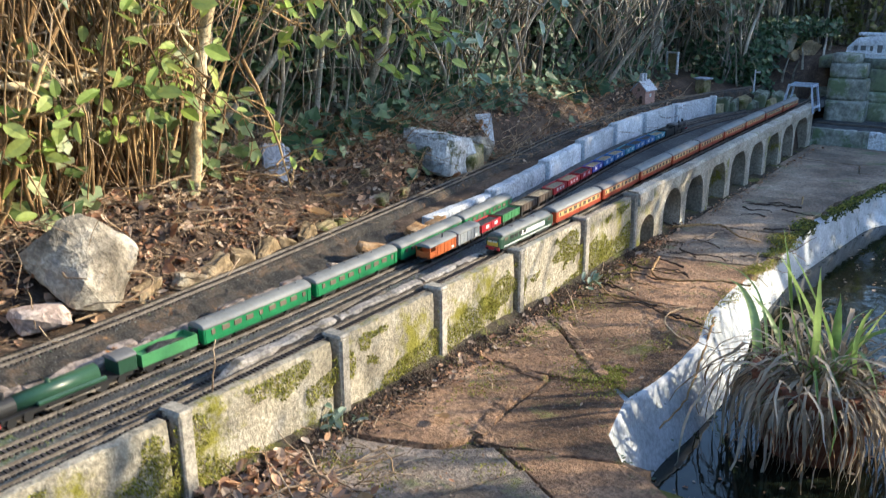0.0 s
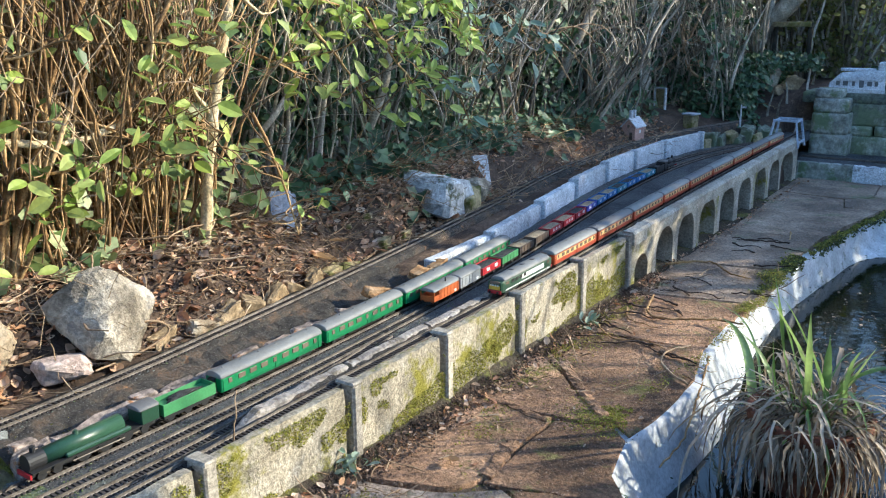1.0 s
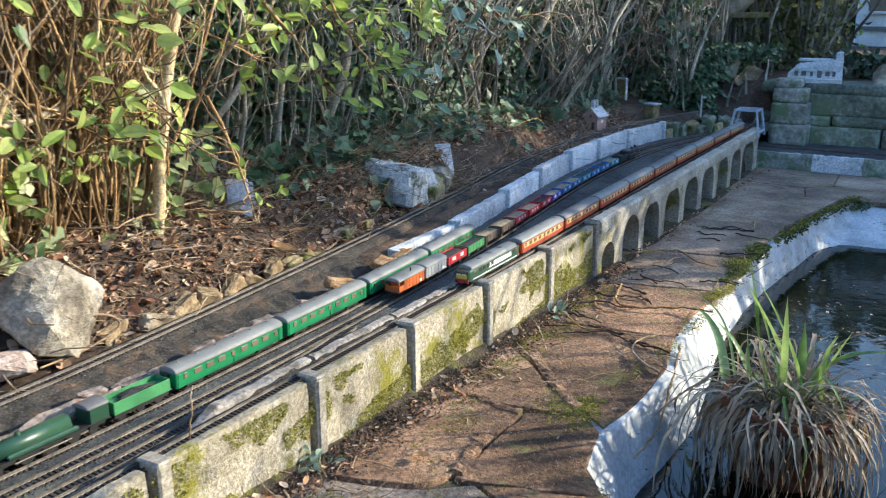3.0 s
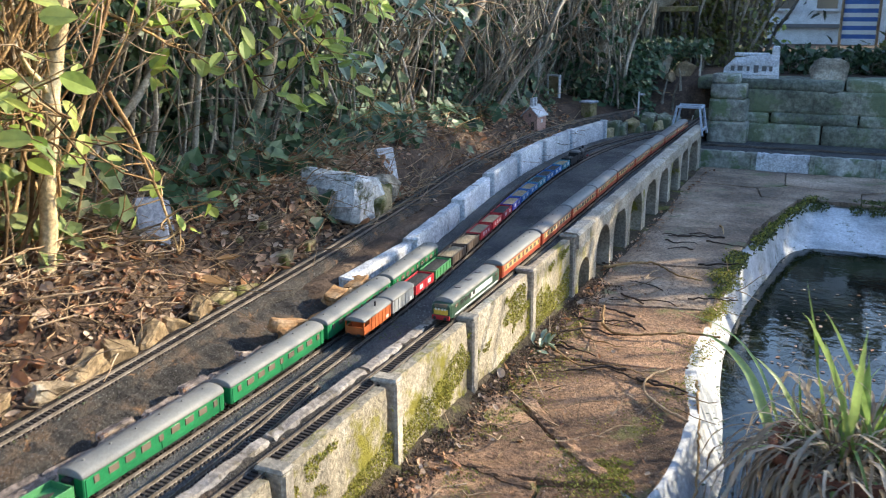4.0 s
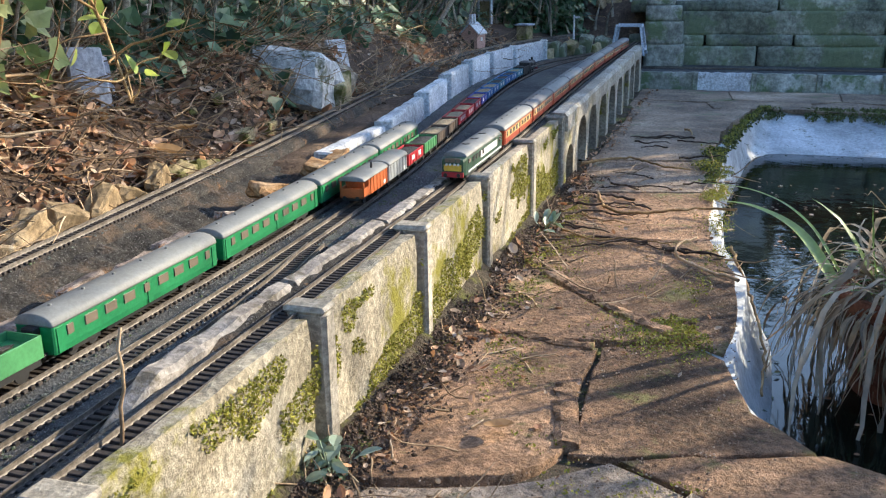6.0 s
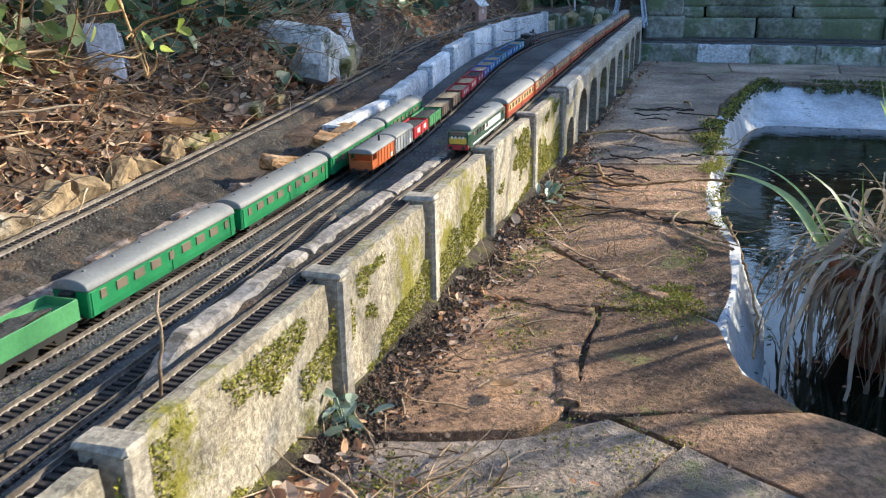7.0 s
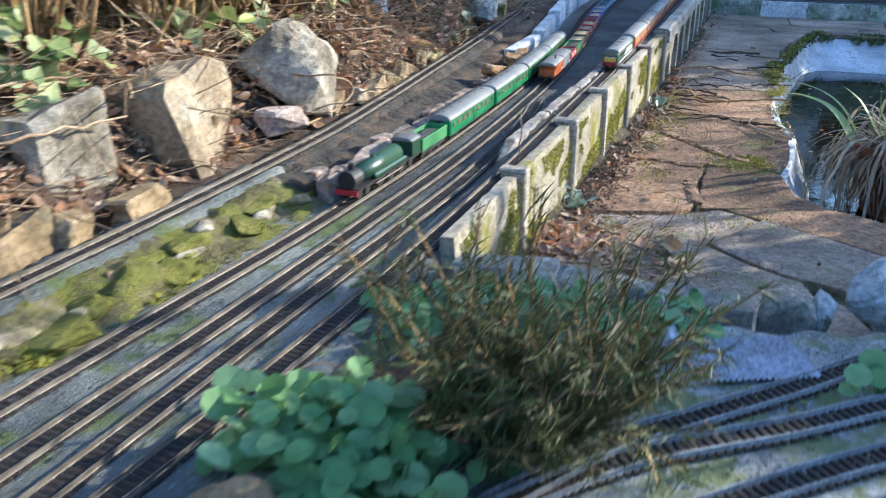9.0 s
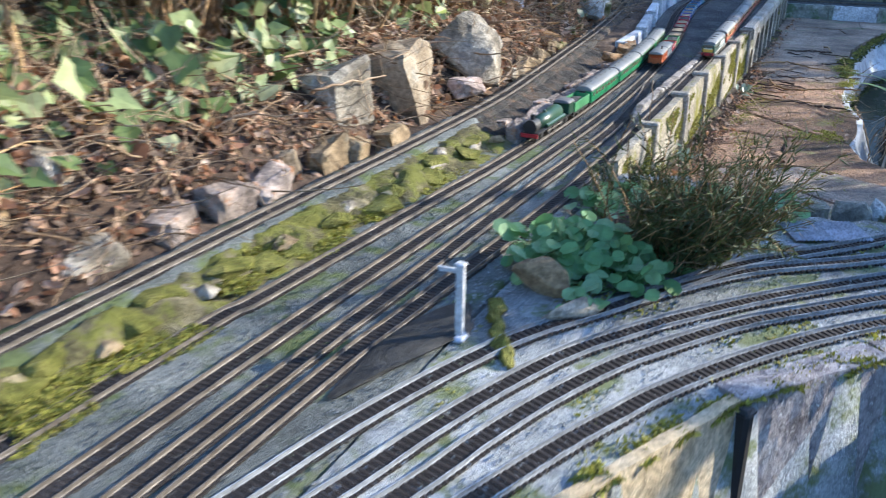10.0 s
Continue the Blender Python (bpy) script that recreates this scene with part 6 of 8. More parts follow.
def tender(m, label, body, group, L=0.098):
    t = thing("locomotive_tender", (0, 0, 0), label, "tender", group)
    h = L / 2
    for s in (-1, 1):
        boxed("side", (s * 0.0155, 0, 0.0235), (0.0016, L, 0.018), body, t, chamfer=0.0004)
        boxed("end", (0, s * (h - 0.001), 0.0235), (0.0296, 0.0016, 0.018), body, t)
    boxed("tank", (0, 0, 0.02), (0.0296, L - 0.004, 0.011), body, t)
    rk = rock_mesh("coal", 901, (0.0135, h * 0.8, 0.007), 0.9, 3)
    finish("coal", rk, M["coal"], t).matrix_basis = Matrix.Translation((0, 0, 0.0275))
    boxed("frame", (0, 0, 0.0115), (0.028, L - 0.004, 0.006), M["black"], t)
    wheels(t, (-0.032, 0, 0.032), 0.0075)
    buffers(t, h)
    t.matrix_basis = m
    return t


# express: diesel and maroon coaches on the running line
diesel(rail_pose(T1, 1.53, 0.225)[0], "green diesel locomotive with yellow and red nose and grey roof")
y = y_at(T1, 1.53, 0.235)
for i in range(9):
    coach(rail_pose(T1, y, 0.236)[0], "maroon and cream passenger coach with grey roof", M["maroon"], M["cream"], M["roofgrey"] if i % 3 != 1 else M["roofdark"], "express train")
    y = y_at(T1, y, 0.2465)

# green train on the platform line
y = 0.93
tender(rail_pose(T2, y_at(T2, y, -0.108), 0.098)[0], "green tender heaped with coal", M["wgreen"], "green train")
steam(rail_pose(T2, y_at(T2, y, -0.312), 0.2)[0], "green steam express locomotive with black smokebox", M["darkgreen"], True, "green train")
for i in range(4):
    coach(rail_pose(T2, y, 0.236)[0], "bright green passenger coach with pale grey roof", M["green"], None, M["roofgrey"], "green train")
    y = y_at(T2, y, 0.2465)

# goods train on the goods line
y = 1.46
van(rail_pose(T3, y, 0.1)[0], "orange-brown brake van with open veranda and grey roof", M["orange"], M["roofgrey"], True, 0.1)
y = y_at(T3, y, 0.109)
van(rail_pose(T3, y, 0.09)[0], "grey covered goods van with pale roof", M["grey"], M["roofgrey"])
WAGONS = [("red open wagon with white lettering panels", "red", "coal", 2), ("green open wagon half filled with coal", "wgreen", "coal", 0), ("dark brown open wagon loaded with timber-brown spoil", "brown", "load", 0), ("dark brown open wagon loaded with timber-brown spoil", "brown", "load", 0),
          ("red open wagon with bold white lettering", "red", "load", 3), ("red open wagon with bold white lettering", "red", "load", 3), ("red open wagon with white lettering", "red", "coal", 2), ("royal blue open wagon with white lettering", "royal", "load", 2),
          ("pale blue open goods wagon", "blue", "load", 2), ("pale blue open goods wagon", "blue", "load", 2), ("teal open goods wagon", "teal", "coal", 2), ("blue open wagon with white lettering", "blue", "coal", 2), ("blue open wagon with white lettering", "blue", "coal", 2), ("teal open goods wagon", "teal", "load", 2)]
for lab, c, ld, bars in WAGONS:
    y = y_at(T3, y, 0.099)
    wagon(rail_pose(T3, y, 0.09)[0], lab, M[c], M[ld], max(2, bars), M["letter"] if bars else None)
y = y_at(T3, y, 0.099)
tender(rail_pose(T3, y, 0.09)[0], "small black tender heaped with coal", M["black"], "goods train", 0.08)
y = y_at(T3, y, 0.088)
steam(rail_pose(T3, y, 0.13)[0], "black steam goods locomotive", M["black"], False, "goods train")

# ---- unseen hedges, a shrub and a tree added to block the sun ----
hedge_back("unseen evergreen hedge added on the sunny side to shade the garden", [(1.75, -1.9), (1.75, 0.2), (1.75, 1.1)], 6600, 1.24, M["leafdark"], 0.07, 0.14)
# Low stretch left so that sun reaches the near edge wall.
hedge_back("low gap in the added hedge that lets sun through", [(1.75, 1.12), (1.75, 1.3), (1.75, 1.46)], 700, 0.76, M["leafdark"], 0.07, 0.1)
hedge_back("unseen evergreen hedge added on the sunny side to shade the garden", [(1.75, 1.5), (1.75, 1.8), (1.75, 2.05)], 2100, 1.22, M["leafdark"], 0.07, 0.12)
hedge_back("unseen evergreen hedge added on the sunny side to shade the garden", [(1.75, 2.06), (1.75, 2.2), (1.75, 2.36)], 700, 1.0, M["leafdark"], 0.07, 0.12)
# Bare stems out of view, added for streaks of shade on the paving.
shrub("unseen leafless shrub added to streak the paving with shade", 1.65, 1.85, 2.62, 3.2, 56, 1.15, M["bark_grey"], None, 0, 0.03, (0, 0), (0.003, 0.008), 0.1, 3)
hedge_back("unseen tall hedge added to shade the far paving and bank", [(2.1, 4.38), (2.15, 5.5), (2.3, 7.0)], 10000, 1.85, M["leafdark"], 0.08, 0.22)


def shade_tree(at, crown, radii, n, label):
    """A tapered trunk with limbs and a crown of small leaves."""
    t = thing("tree", at, label, "tree")
    c = np.array(crown) - np.array(at)
    tubes("trunk", [np.array([(0, 0, -0.05), (0.01, 0.01, c[2] * 0.4), (c[0] * 0.5, c[1] * 0.5, c[2] * 0.75), c])], [(0.03, 0.014)], M["bark_grey"], t, "", 8)
    for k in range(7):
        tubes("limb", [stem(c * np.array([0.4, 0.4, 0.72]), rng.normal(0, 0.6, 3) + np.array([0, 0, 0.6]), 0.35, 7, 0.15)], [(0.01, 0.003)], M["bark_grey"], t, "", 5)
    q = rng.normal(0, 1, (n, 3))
    q *= (rng.uniform(0.3, 1, n) ** 0.5 / np.linalg.norm(q, axis=1))[:, None]
    q += 0.25 * np.sin(q[:, [1, 2, 0]] * 9)
    tagged(leaf_cloud("crown", c + q * np.array(radii), rng.uniform(0.03, 0.06, n), M["leafdark"], t), kind="stuff")


# Crown out of view, set high to shade the bank but not the paving.
shade_tree((2.1, 4.14, 0.0), (2.1, 4.14, 1.8), (0.14, 0.22, 0.2), 1000, "unseen small tree added to shade the bank")

# ---- ground cover on the bank ----


def on_bank(n, x0, x1, y0, y1, up=0.004):
    x, y = rng.uniform(x0, x1, n), rng.uniform(y0, y1, n)
    return np.stack([x, y, [ground_z(a, b) + up for a, b in zip(x, y)]], 1)


lit = thing("leaf_litter", (0, 0, 0), "brown dead leaves strewn over the bank", "leaf litter", kind="stuff")
pos = np.vstack([on_bank(15000, -1.0, -0.385, -0.9, 1.35, 0.006), on_bank(5500, -1.0, -0.47, 1.3, 3.9, 0.005), on_bank(4500, -0.72, -0.41, 1.2, 2.3, 0.005)])
leaf_cloud("dead_leaves", pos, rng.uniform(0.006, 0.02, len(pos)) * np.where(rng.random(len(pos)) < 0.12, 1.7, 1), M["litter"], lit, CURL, tilt=0.55)
cr = on_bank(9000, -0.75, -0.39, -0.7, 2.2, 0.002)
leaf_cloud("soil_clods", cr, rng.uniform(0.003, 0.011, len(cr)), M["soil"], lit, CHIP, tilt=0.4)
tw = thing("fallen_twigs", (0, 0, 0), "dry twigs and bents lying on the bank", "twigs", kind="stuff")
P, R = [], []
for c in np.vstack([on_bank(2400, -0.95, -0.39, -0.8, 1.45, 0.012), on_bank(900, -0.9, -0.46, 1.3, 3.8, 0.012), on_bank(500, -0.7, -0.42, 1.3, 2.3, 0.012)]):
    P.append(stem(c, (rng.normal(0.2, 0.5), rng.normal(0, 1), rng.normal(0.0, 0.25)), rng.uniform(0.04, 0.2), 6, 0.18))
    R.append((rng.uniform(0.0007, 0.002), 0.0005))
tubes("dry_stalks", P, R, M["twig"], tw, "", 3)


def ivy_patch(n, x0, x1, y0, y1, size, label, material="ivy", high=0.07):
    t = thing("ivy_patch", (0, 0, 0), label, "ivy", "ivy on the bank")
    c = on_bank(n, x0, x1, y0, y1, 0.012)
    keep = np.array([noise.noise(Vector((a[0] * 5, a[1] * 5, 4))) > -0.12 for a in c])
    c = c[keep]
    c[:, 2] += rng.uniform(0, 1, len(c)) ** 2 * high
    tagged(leaf_cloud("foliage", c, rng.uniform(0.6, 1.3, len(c)) * size, M[material], t, IVY, up=(0.55, -0.15, 0.7), tilt=0.35), kind="stuff")
    P = [stem(q - np.array([0, 0, 0.008]), (rng.normal(0.3, 0.4), rng.normal(0, 1), rng.normal(0.1, 0.15)), rng.uniform(0.08, 0.25), 7, 0.2) for q in c[::9]]
    tagged(tubes("runner_mat", P, [(0.0014, 0.0007)] * len(P), M["bark"], t, "", 3), kind="stuff")


# Dark or pale ivy by place, sun and shade being put into the colour.
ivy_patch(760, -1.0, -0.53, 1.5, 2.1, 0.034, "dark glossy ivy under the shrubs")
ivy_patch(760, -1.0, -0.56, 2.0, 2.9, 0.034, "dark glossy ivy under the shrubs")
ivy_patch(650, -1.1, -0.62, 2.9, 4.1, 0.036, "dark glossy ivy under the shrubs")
ivy_patch(620, -1.0, -0.5, 0.75, 1.4, 0.034, "pale ivy toned as if sunlit among dead leaves", "paleivy", 0.16)
ivy_patch(680, -1.0, -0.46, -0.1, 0.72, 0.036, "pale ivy toned as if sunlit among the boulders", "paleivy", 0.08)
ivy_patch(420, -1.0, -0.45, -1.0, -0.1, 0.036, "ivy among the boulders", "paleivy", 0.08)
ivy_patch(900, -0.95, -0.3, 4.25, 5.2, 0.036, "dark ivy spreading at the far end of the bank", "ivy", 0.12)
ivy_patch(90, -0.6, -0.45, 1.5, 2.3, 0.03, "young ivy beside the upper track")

# a climbing wall of ivy and creepers in the shrubs
cl = thing("climbing_ivy", (0, 0, 0), "dark ivy climbing through the bare hedge stems", "ivy", "ivy on the bank")
n = 5200
x, y = rng.uniform(-1.15, -0.75, n), rng.uniform(1.3, 4.6, n)
z = np.array([ground_z(a, b) for a, b in zip(x, y)]) + rng.uniform(0, 1, n) ** 1.5 * 0.75
keep = np.array([noise.noise(Vector((a * 3, b * 3, c * 3))) > -0.05 for a, b, c in zip(x, y, z)])
tagged(leaf_cloud("foliage", np.stack([x, y, z], 1)[keep], rng.uniform(0.02, 0.05, keep.sum()), M["ivy"], cl, IVY, up=(0.8, -0.3, 0.4), tilt=0.4), kind="stuff")

tagged(tubes("vine_tangle", [stem(bank_point(rng.uniform(-1.0, -0.72), rng.uniform(1.4, 4.5), -0.01), (0.05, rng.normal(0, 0.15), 1), rng.uniform(0.4, 0.9), 10, 0.12) for _ in range(60)], [(0.0035, 0.0012)] * 60, M["bark_grey"], cl, "thin woody ivy vines", 4), kind="stuff")

# sprays of bright leaves standing out from the hedge


def spray(start, way, length, n, size, material, label, droop=-0.02, shape=OVAL):
    t = thing("leafy_branch", (0, 0, 0), label, "branch", "branches over the bank")
    P = [stem(start, way, length, 10, 0.1, (0, 0, droop))]
    R = [(0.004, 0.0015)]
    for k in range(3, 10):
        for _ in range(2):
            P.append(stem(P[0][k], (rng.normal(0.3, 0.6), rng.normal(0, 0.7), rng.normal(0.1, 0.6)), rng.uniform(0.06, 0.16), 6, 0.2))
            R.append((0.0018, 0.0008))
    tagged(tubes("twig_tangle", P, R, M["bark"], t, "", 4), kind="stuff")
    L = []
    while len(L) < n:
        q = P[rng.integers(1, len(P))]
        L.append(q[rng.integers(2, 6)] + rng.normal(0, 0.012, 3))
    tagged(leaf_cloud("foliage", L, rng.uniform(0.7, 1.25, n) * size, material, t, shape, up=(0.55, -0.1, 0.7), tilt=0.45), kind="stuff")


for st, wy, ln, n in [((-0.62, 1.2, 0.8), (0.5, 0.9, -0.25), 0.45, 90), ((-0.62, 1.4, 0.74), (0.4, 0.9, 0.0), 0.5, 110), ((-0.6, 1.6, 0.76), (0.3, 0.9, -0.1), 0.45, 110), ((-0.55, 1.3, 0.66), (0.4, 0.7, -0.4), 0.3, 45), ((-0.52, 1.52, 0.7), (0.2, 0.6, -0.6), 0.3, 40), ((-0.5, 1.72, 0.7), (0.2, 0.5, -0.6), 0.28, 36), ((-0.6, 1.0, 0.62), (0.6, 0.6, 0.05), 0.28, 36), ((-0.62, 1.02, 0.5), (0.6, 0.5, 0.1), 0.28, 32), ((-0.62, 0.85, 0.42), (0.7, 0.4, 0.1), 0.26, 26), ((-0.6, 0.6, 0.5), (0.7, 0.3, 0.0), 0.26, 26), ((-0.65, 1.75, 0.85), (0.4, 0.8, -0.35), 0.45, 90)]:
    spray(st, wy, ln, int(n * 0.8), 0.039, M["leaf"], "sunlit branch of bright yellow-green leaves")
for st, wy, ln, n in [((-0.75, 2.35, 0.75), (0.6, -0.1, -0.3), 0.35, 26), ((-0.8, 2.55, 0.8), (0.7, 0.1, -0.3), 0.4, 30), ((-0.72, 2.2, 0.62), (0.5, 0.2, -0.5), 0.3, 20)]:
    spray(st, wy, ln, n, 0.05, M["varie"], "drooping branch of variegated white-edged leaves", -0.06)
for st, wy, ln, n in [((-0.56, 0.75, 0.62), (0.5, 0.8, 0.1), 0.2, 16), ((-0.55, 0.95, 0.52), (0.4, 0.8, 0.05), 0.18, 14), ((-0.54, 1.08, 0.42), (0.5, 0.6, 0.0), 0.16, 12), ((-0.56, 0.8, 0.36), (0.5, 0.5, 0.1), 0.16, 12)]:
    spray(st, wy, ln, n, 0.038, M["leaf"], "bright green leaves in the sunny shrub")
# one hanging stem with a few leaves over the bank
spray((-0.47, 1.32, 0.5), (0.25, 0.12, -0.9), 0.26, 12, 0.032, M["leaf"], "bare hanging twig with a few pale leaves", -0.05)


# long leaning branches crossing the hedge
def branch(label, pts, r0, r1, material):
    t = thing("bare_branch", (0, 0, 0), label, "branch", "branches over the bank")
    p = smooth_path(pts, 0.02)
    p = p + rng.normal(0, 0.0012, p.shape)
    tubes("limb", [p], [(r0, r1)], material, t, "", 7)
    for k in range(3, len(p) - 2, 6):
        tubes("side_twig", [stem(p[k], (rng.normal(0.2, 0.5), rng.normal(0, 0.6), rng.normal(0.5, 0.5)), rng.uniform(0.06, 0.16), 6, 0.2)], [(r1 * 0.6, 0.0007)], material, t, "", 4)


branch("tawny crooked branch leaning across the sunny shrub", [(-0.62, 0.55, 0.55), (-0.56, 0.8, 0.5), (-0.52, 1.0, 0.49), (-0.56, 1.2, 0.6), (-0.62, 1.32, 0.9)], 0.008, 0.005, M["palebark"])
branch("thick tawny stem rising through the shrub", [(-0.52, 1.21, 0.2), (-0.5, 1.235, 0.45), (-0.47, 1.275, 0.7), (-0.42, 1.35, 1.1)], 0.013, 0.009, M["palebark"])
branch("cut tawny limb of a shrub", [(-0.9, 0.45, 0.62), (-0.7, 0.6, 0.6), (-0.6, 0.7, 0.64)], 0.016, 0.014, M["palebark"])
branch("grey limb bending up through the hedge", [(-0.75, 1.95, 0.25), (-0.68, 2.02, 0.5), (-0.7, 2.1, 0.75), (-0.62, 2.2, 1.1)], 0.014, 0.01, M["bark_grey"])
branch("grey limb bending up through the hedge", [(-0.85, 3.3, 0.3), (-0.75, 3.4, 0.6), (-0.72, 3.7, 0.9), (-0.6, 3.9, 1.2)], 0.02, 0.014, M["bark_grey"])
branch("thick dark trunk leaning over the far curve", [(-0.62, 4.55, 0.2), (-0.58, 4.65, 0.5), (-0.5, 4.8, 0.9), (-0.46, 4.9, 1.2)], 0.034, 0.024, M["bark_grey"])
branch("thick dark trunk at the far end of the hedge", [(-0.78, 4.2, 0.2), (-0.8, 4.25, 0.6), (-0.72, 4.35, 1.2)], 0.03, 0.022, M["bark_grey"])
branch("thick dark trunk in the far hedge", [(-1.2, 4.85, 0.15), (-1.16, 4.9, 0.42), (-1.06, 4.9, 0.72), (-0.98, 4.9, 1.2)], 0.05, 0.04, M["bark_grey"])
branch("grey limb leaning across the far hedge", [(-0.73, 4.85, 0.12), (-0.68, 4.88, 0.26), (-0.64, 4.9, 0.45), (-0.55, 4.9, 0.71), (-0.4, 4.95, 1.1)], 0.024, 0.018, M["bark_grey"])
branch("heavy dark trunk beyond the rocks", [(-0.62, 5.1, 0.2), (-0.52, 5.1, 0.53), (-0.36, 5.1, 0.71), (-0.1, 5.15, 1.1)], 0.055, 0.045, M["bark_grey"])
branch("pale bare limb arching in front of the far hedge", [(-0.46, 4.5, 0.22), (-0.55, 4.5, 0.32), (-0.66, 4.45, 0.4), (-0.7, 4.4, 0.62)], 0.009, 0.006, M["twig"])
branch("pale bare limb arching in front of the far hedge", [(-0.95, 4.2, 0.3), (-0.8, 4.3, 0.38), (-0.68, 4.4, 0.5), (-0.6, 4.5, 0.72)], 0.007, 0.005, M["twig"])
rail = thing("fence_rail", (-0.33, 5.05, 0.6), "mossy wooden fence rail between the far trunks", "fence", rz=-0.1)
boxed("rail", (0, 0, 0), (0.2, 0.02, 0.026), M["mossrock"], rail, chamfer=0.003, jitter=0.002)
for x in (-0.09, 0.09):
    boxed("post", (x, 0.024, -0.18), (0.02, 0.02, 0.4), M["nearblack"], rail, chamfer=0.004)
for k in range(9):
    y = 2.5 + 0.2 * k
    branch("thin arching stem in front of the hedge", [(-0.85, y, 0.3), (-0.78, y + 0.1, 0.5 + 0.1 * rng.random()), (-0.66, y + 0.3, 0.55 + 0.1 * rng.random()), (-0.6, y + 0.55, 0.4)], 0.004, 0.0015, M["twig"])
br = thing("bramble_arch", (0, 0, 0), "curved dry bramble stem beside the boulder", "twig", "branches over the bank")
tubes("cane", [smooth_path([(-0.385, 0.9, 0.2), (-0.365, 0.97, 0.19), (-0.36, 0.99, 0.165), (-0.363, 0.93, 0.147), (-0.366, 0.84, 0.143)], 0.008)], [(0.0024, 0.0018)], M["twig"], br, "", 6)

# dead twiggy heap behind the edging stones, sunlit
for k in range(14):
    c = bank_point(rng.uniform(-0.62, -0.44), rng.uniform(0.3, 1.4), 0.015)
    branch("dry stick lying on the dead leaves", [tuple(c), tuple(c + np.array([rng.normal(0.05, 0.04), rng.normal(0.0, 0.07), 0.012])), tuple(c + np.array([rng.normal(0.1, 0.05), rng.normal(0, 0.13), 0.015]))], 0.0026, 0.0012, M["twig"])

# ---- slates and stones under the hedge ----


def standing_slate(at, w, h, rz, tilt, label, material):
    t = boxed("standing_slate", (0, 0, h / 2), (0.012, w, h), material, None, chamfer=0.0025, jitter=0.002)
    t.matrix_basis = Matrix.Translation(at) @ Matrix.Rotation(rz, 4, "Z") @ Matrix.Rotation(tilt, 4, "Y")
    return tagged(t, label, "slate", "slates on the bank")


for dy, w, tl in ((0.0, 0.05, -0.22), (0.04, 0.036, -0.32)):
    z = ground_z(-0.515, 1.45 + dy)
    standing_slate((-0.515 - dy * 0.3, 1.435 + dy, z - 0.012), w, 0.084 - dy * 0.3, -0.5 + dy * 4, tl, "pale blue-grey slate standing upright in the leaves", M["whiteslate"])
z = ground_z(-0.52, 2.3)
standing_slate((-0.53, 2.29, z - 0.01), 0.05, 0.09, -0.6, -0.3, "pale upright slate above the white boulder", M["white"])
rock("boulder", (-0.5, 2.2, 0.16), (0.045, 0.06, 0.05), 602, M["rock"], "grey stone below the slate", "boulder", sub=3)
for k in range(7):
    y = 1.62 + 0.07 * k + rnd.uniform(-0.02, 0.02)
    rock("boulder", (-0.47 - 0.03 * rnd.random(), y, ground_z(-0.48, y) - 0.008), (0.012, 0.018, rnd.uniform(0.01, 0.02)), 620 + k, M["mossrock"], "small mossy stone at the foot of the bank", "stone", "", 0.3, 3, 0.35)

# ---- garden ornaments ----
hut = thing("model_cottage", (-0.582, 3.57, ground_z(-0.582, 3.57) - 0.002), "tiny pink cottage with a white roof and two chimneys", "model house", rz=-0.08)
bm = bmesh.new()
rows = [[bm.verts.new((x, y, z)) for x, z in ((-0.03, -0.01), (0.03, -0.01), (0.03, 0.048), (0.0, 0.078), (-0.03, 0.048))] for y in (-0.04, 0.045)]
for i in range(5):
    bm.faces.new((rows[0][i], rows[0][(i + 1) % 5], rows[1][(i + 1) % 5], rows[1][i]))
bm.faces.new(rows[0][::-1]), bm.faces.new(rows[1])
part("wall", bm, M["redbrick"], hut)
for s in (-1, 1):
    bm = bmesh.new()
    a = [bm.verts.new((s * x, y, z)) for y in (-0.044, 0.05) for x, z in ((0.0, 0.08), (0.037, 0.043), (0.037, 0.047), (0.0, 0.085))]
    for f in ((0, 1, 2, 3), (7, 6, 5, 4), (0, 4, 5, 1), (1, 5, 6, 2), (2, 6, 7, 3), (3, 7, 4, 0)):
        bm.faces.new([a[i] for i in f])
    part("roof_slope", bm, M["white"], hut, "white painted roof")
for y in (-0.022, 0.006):
    boxed("chimney", (0, y, 0.096), (0.014, 0.013, 0.034), M["white"], hut, chamfer=0.002)
boxed("window", (0.0, -0.0405, 0.05), (0.01, 0.002, 0.012), M["window"], hut)
boxed("door", (0.012, -0.0405, 0.01), (0.013, 0.002, 0.03), M["brown"], hut)
boxed("window", (0.0305, 0.004, 0.026), (0.002, 0.016, 0.013), M["letter"], hut, "white window frame")
pic = thing("framed_panel", (-0.71, 4.22, ground_z(-0.71, 4.22) - 0.01), "small weathered framed panel leaning in the ivy", "panel", rz=-0.5)
boxed("board", (0, 0, 0.055), (0.07, 0.008, 0.1), M["mossrock"], pic)
for x in (-0.036, 0.036):
    boxed("frame_side", (x, -0.004, 0.055), (0.008, 0.012, 0.11), M["white"], pic, "pale worn frame", chamfer=0.001)
for z in (0.006, 0.106):
    boxed("frame_rail", (0, -0.004, z), (0.064, 0.012, 0.008), M["white"], pic, "pale worn frame", chamfer=0.001)
hut2 = thing("model_shed", (-0.5, 4.05, ground_z(-0.5, 4.05)), "small mossy green model shed", "model house", rz=-0.3)
boxed("wall", (0, 0, 0.03), (0.05, 0.05, 0.07), M["mossrock"], hut2, chamfer=0.003)
boxed("roof", (0, 0, 0.068), (0.062, 0.06, 0.008), M["slate"], hut2, chamfer=0.002)

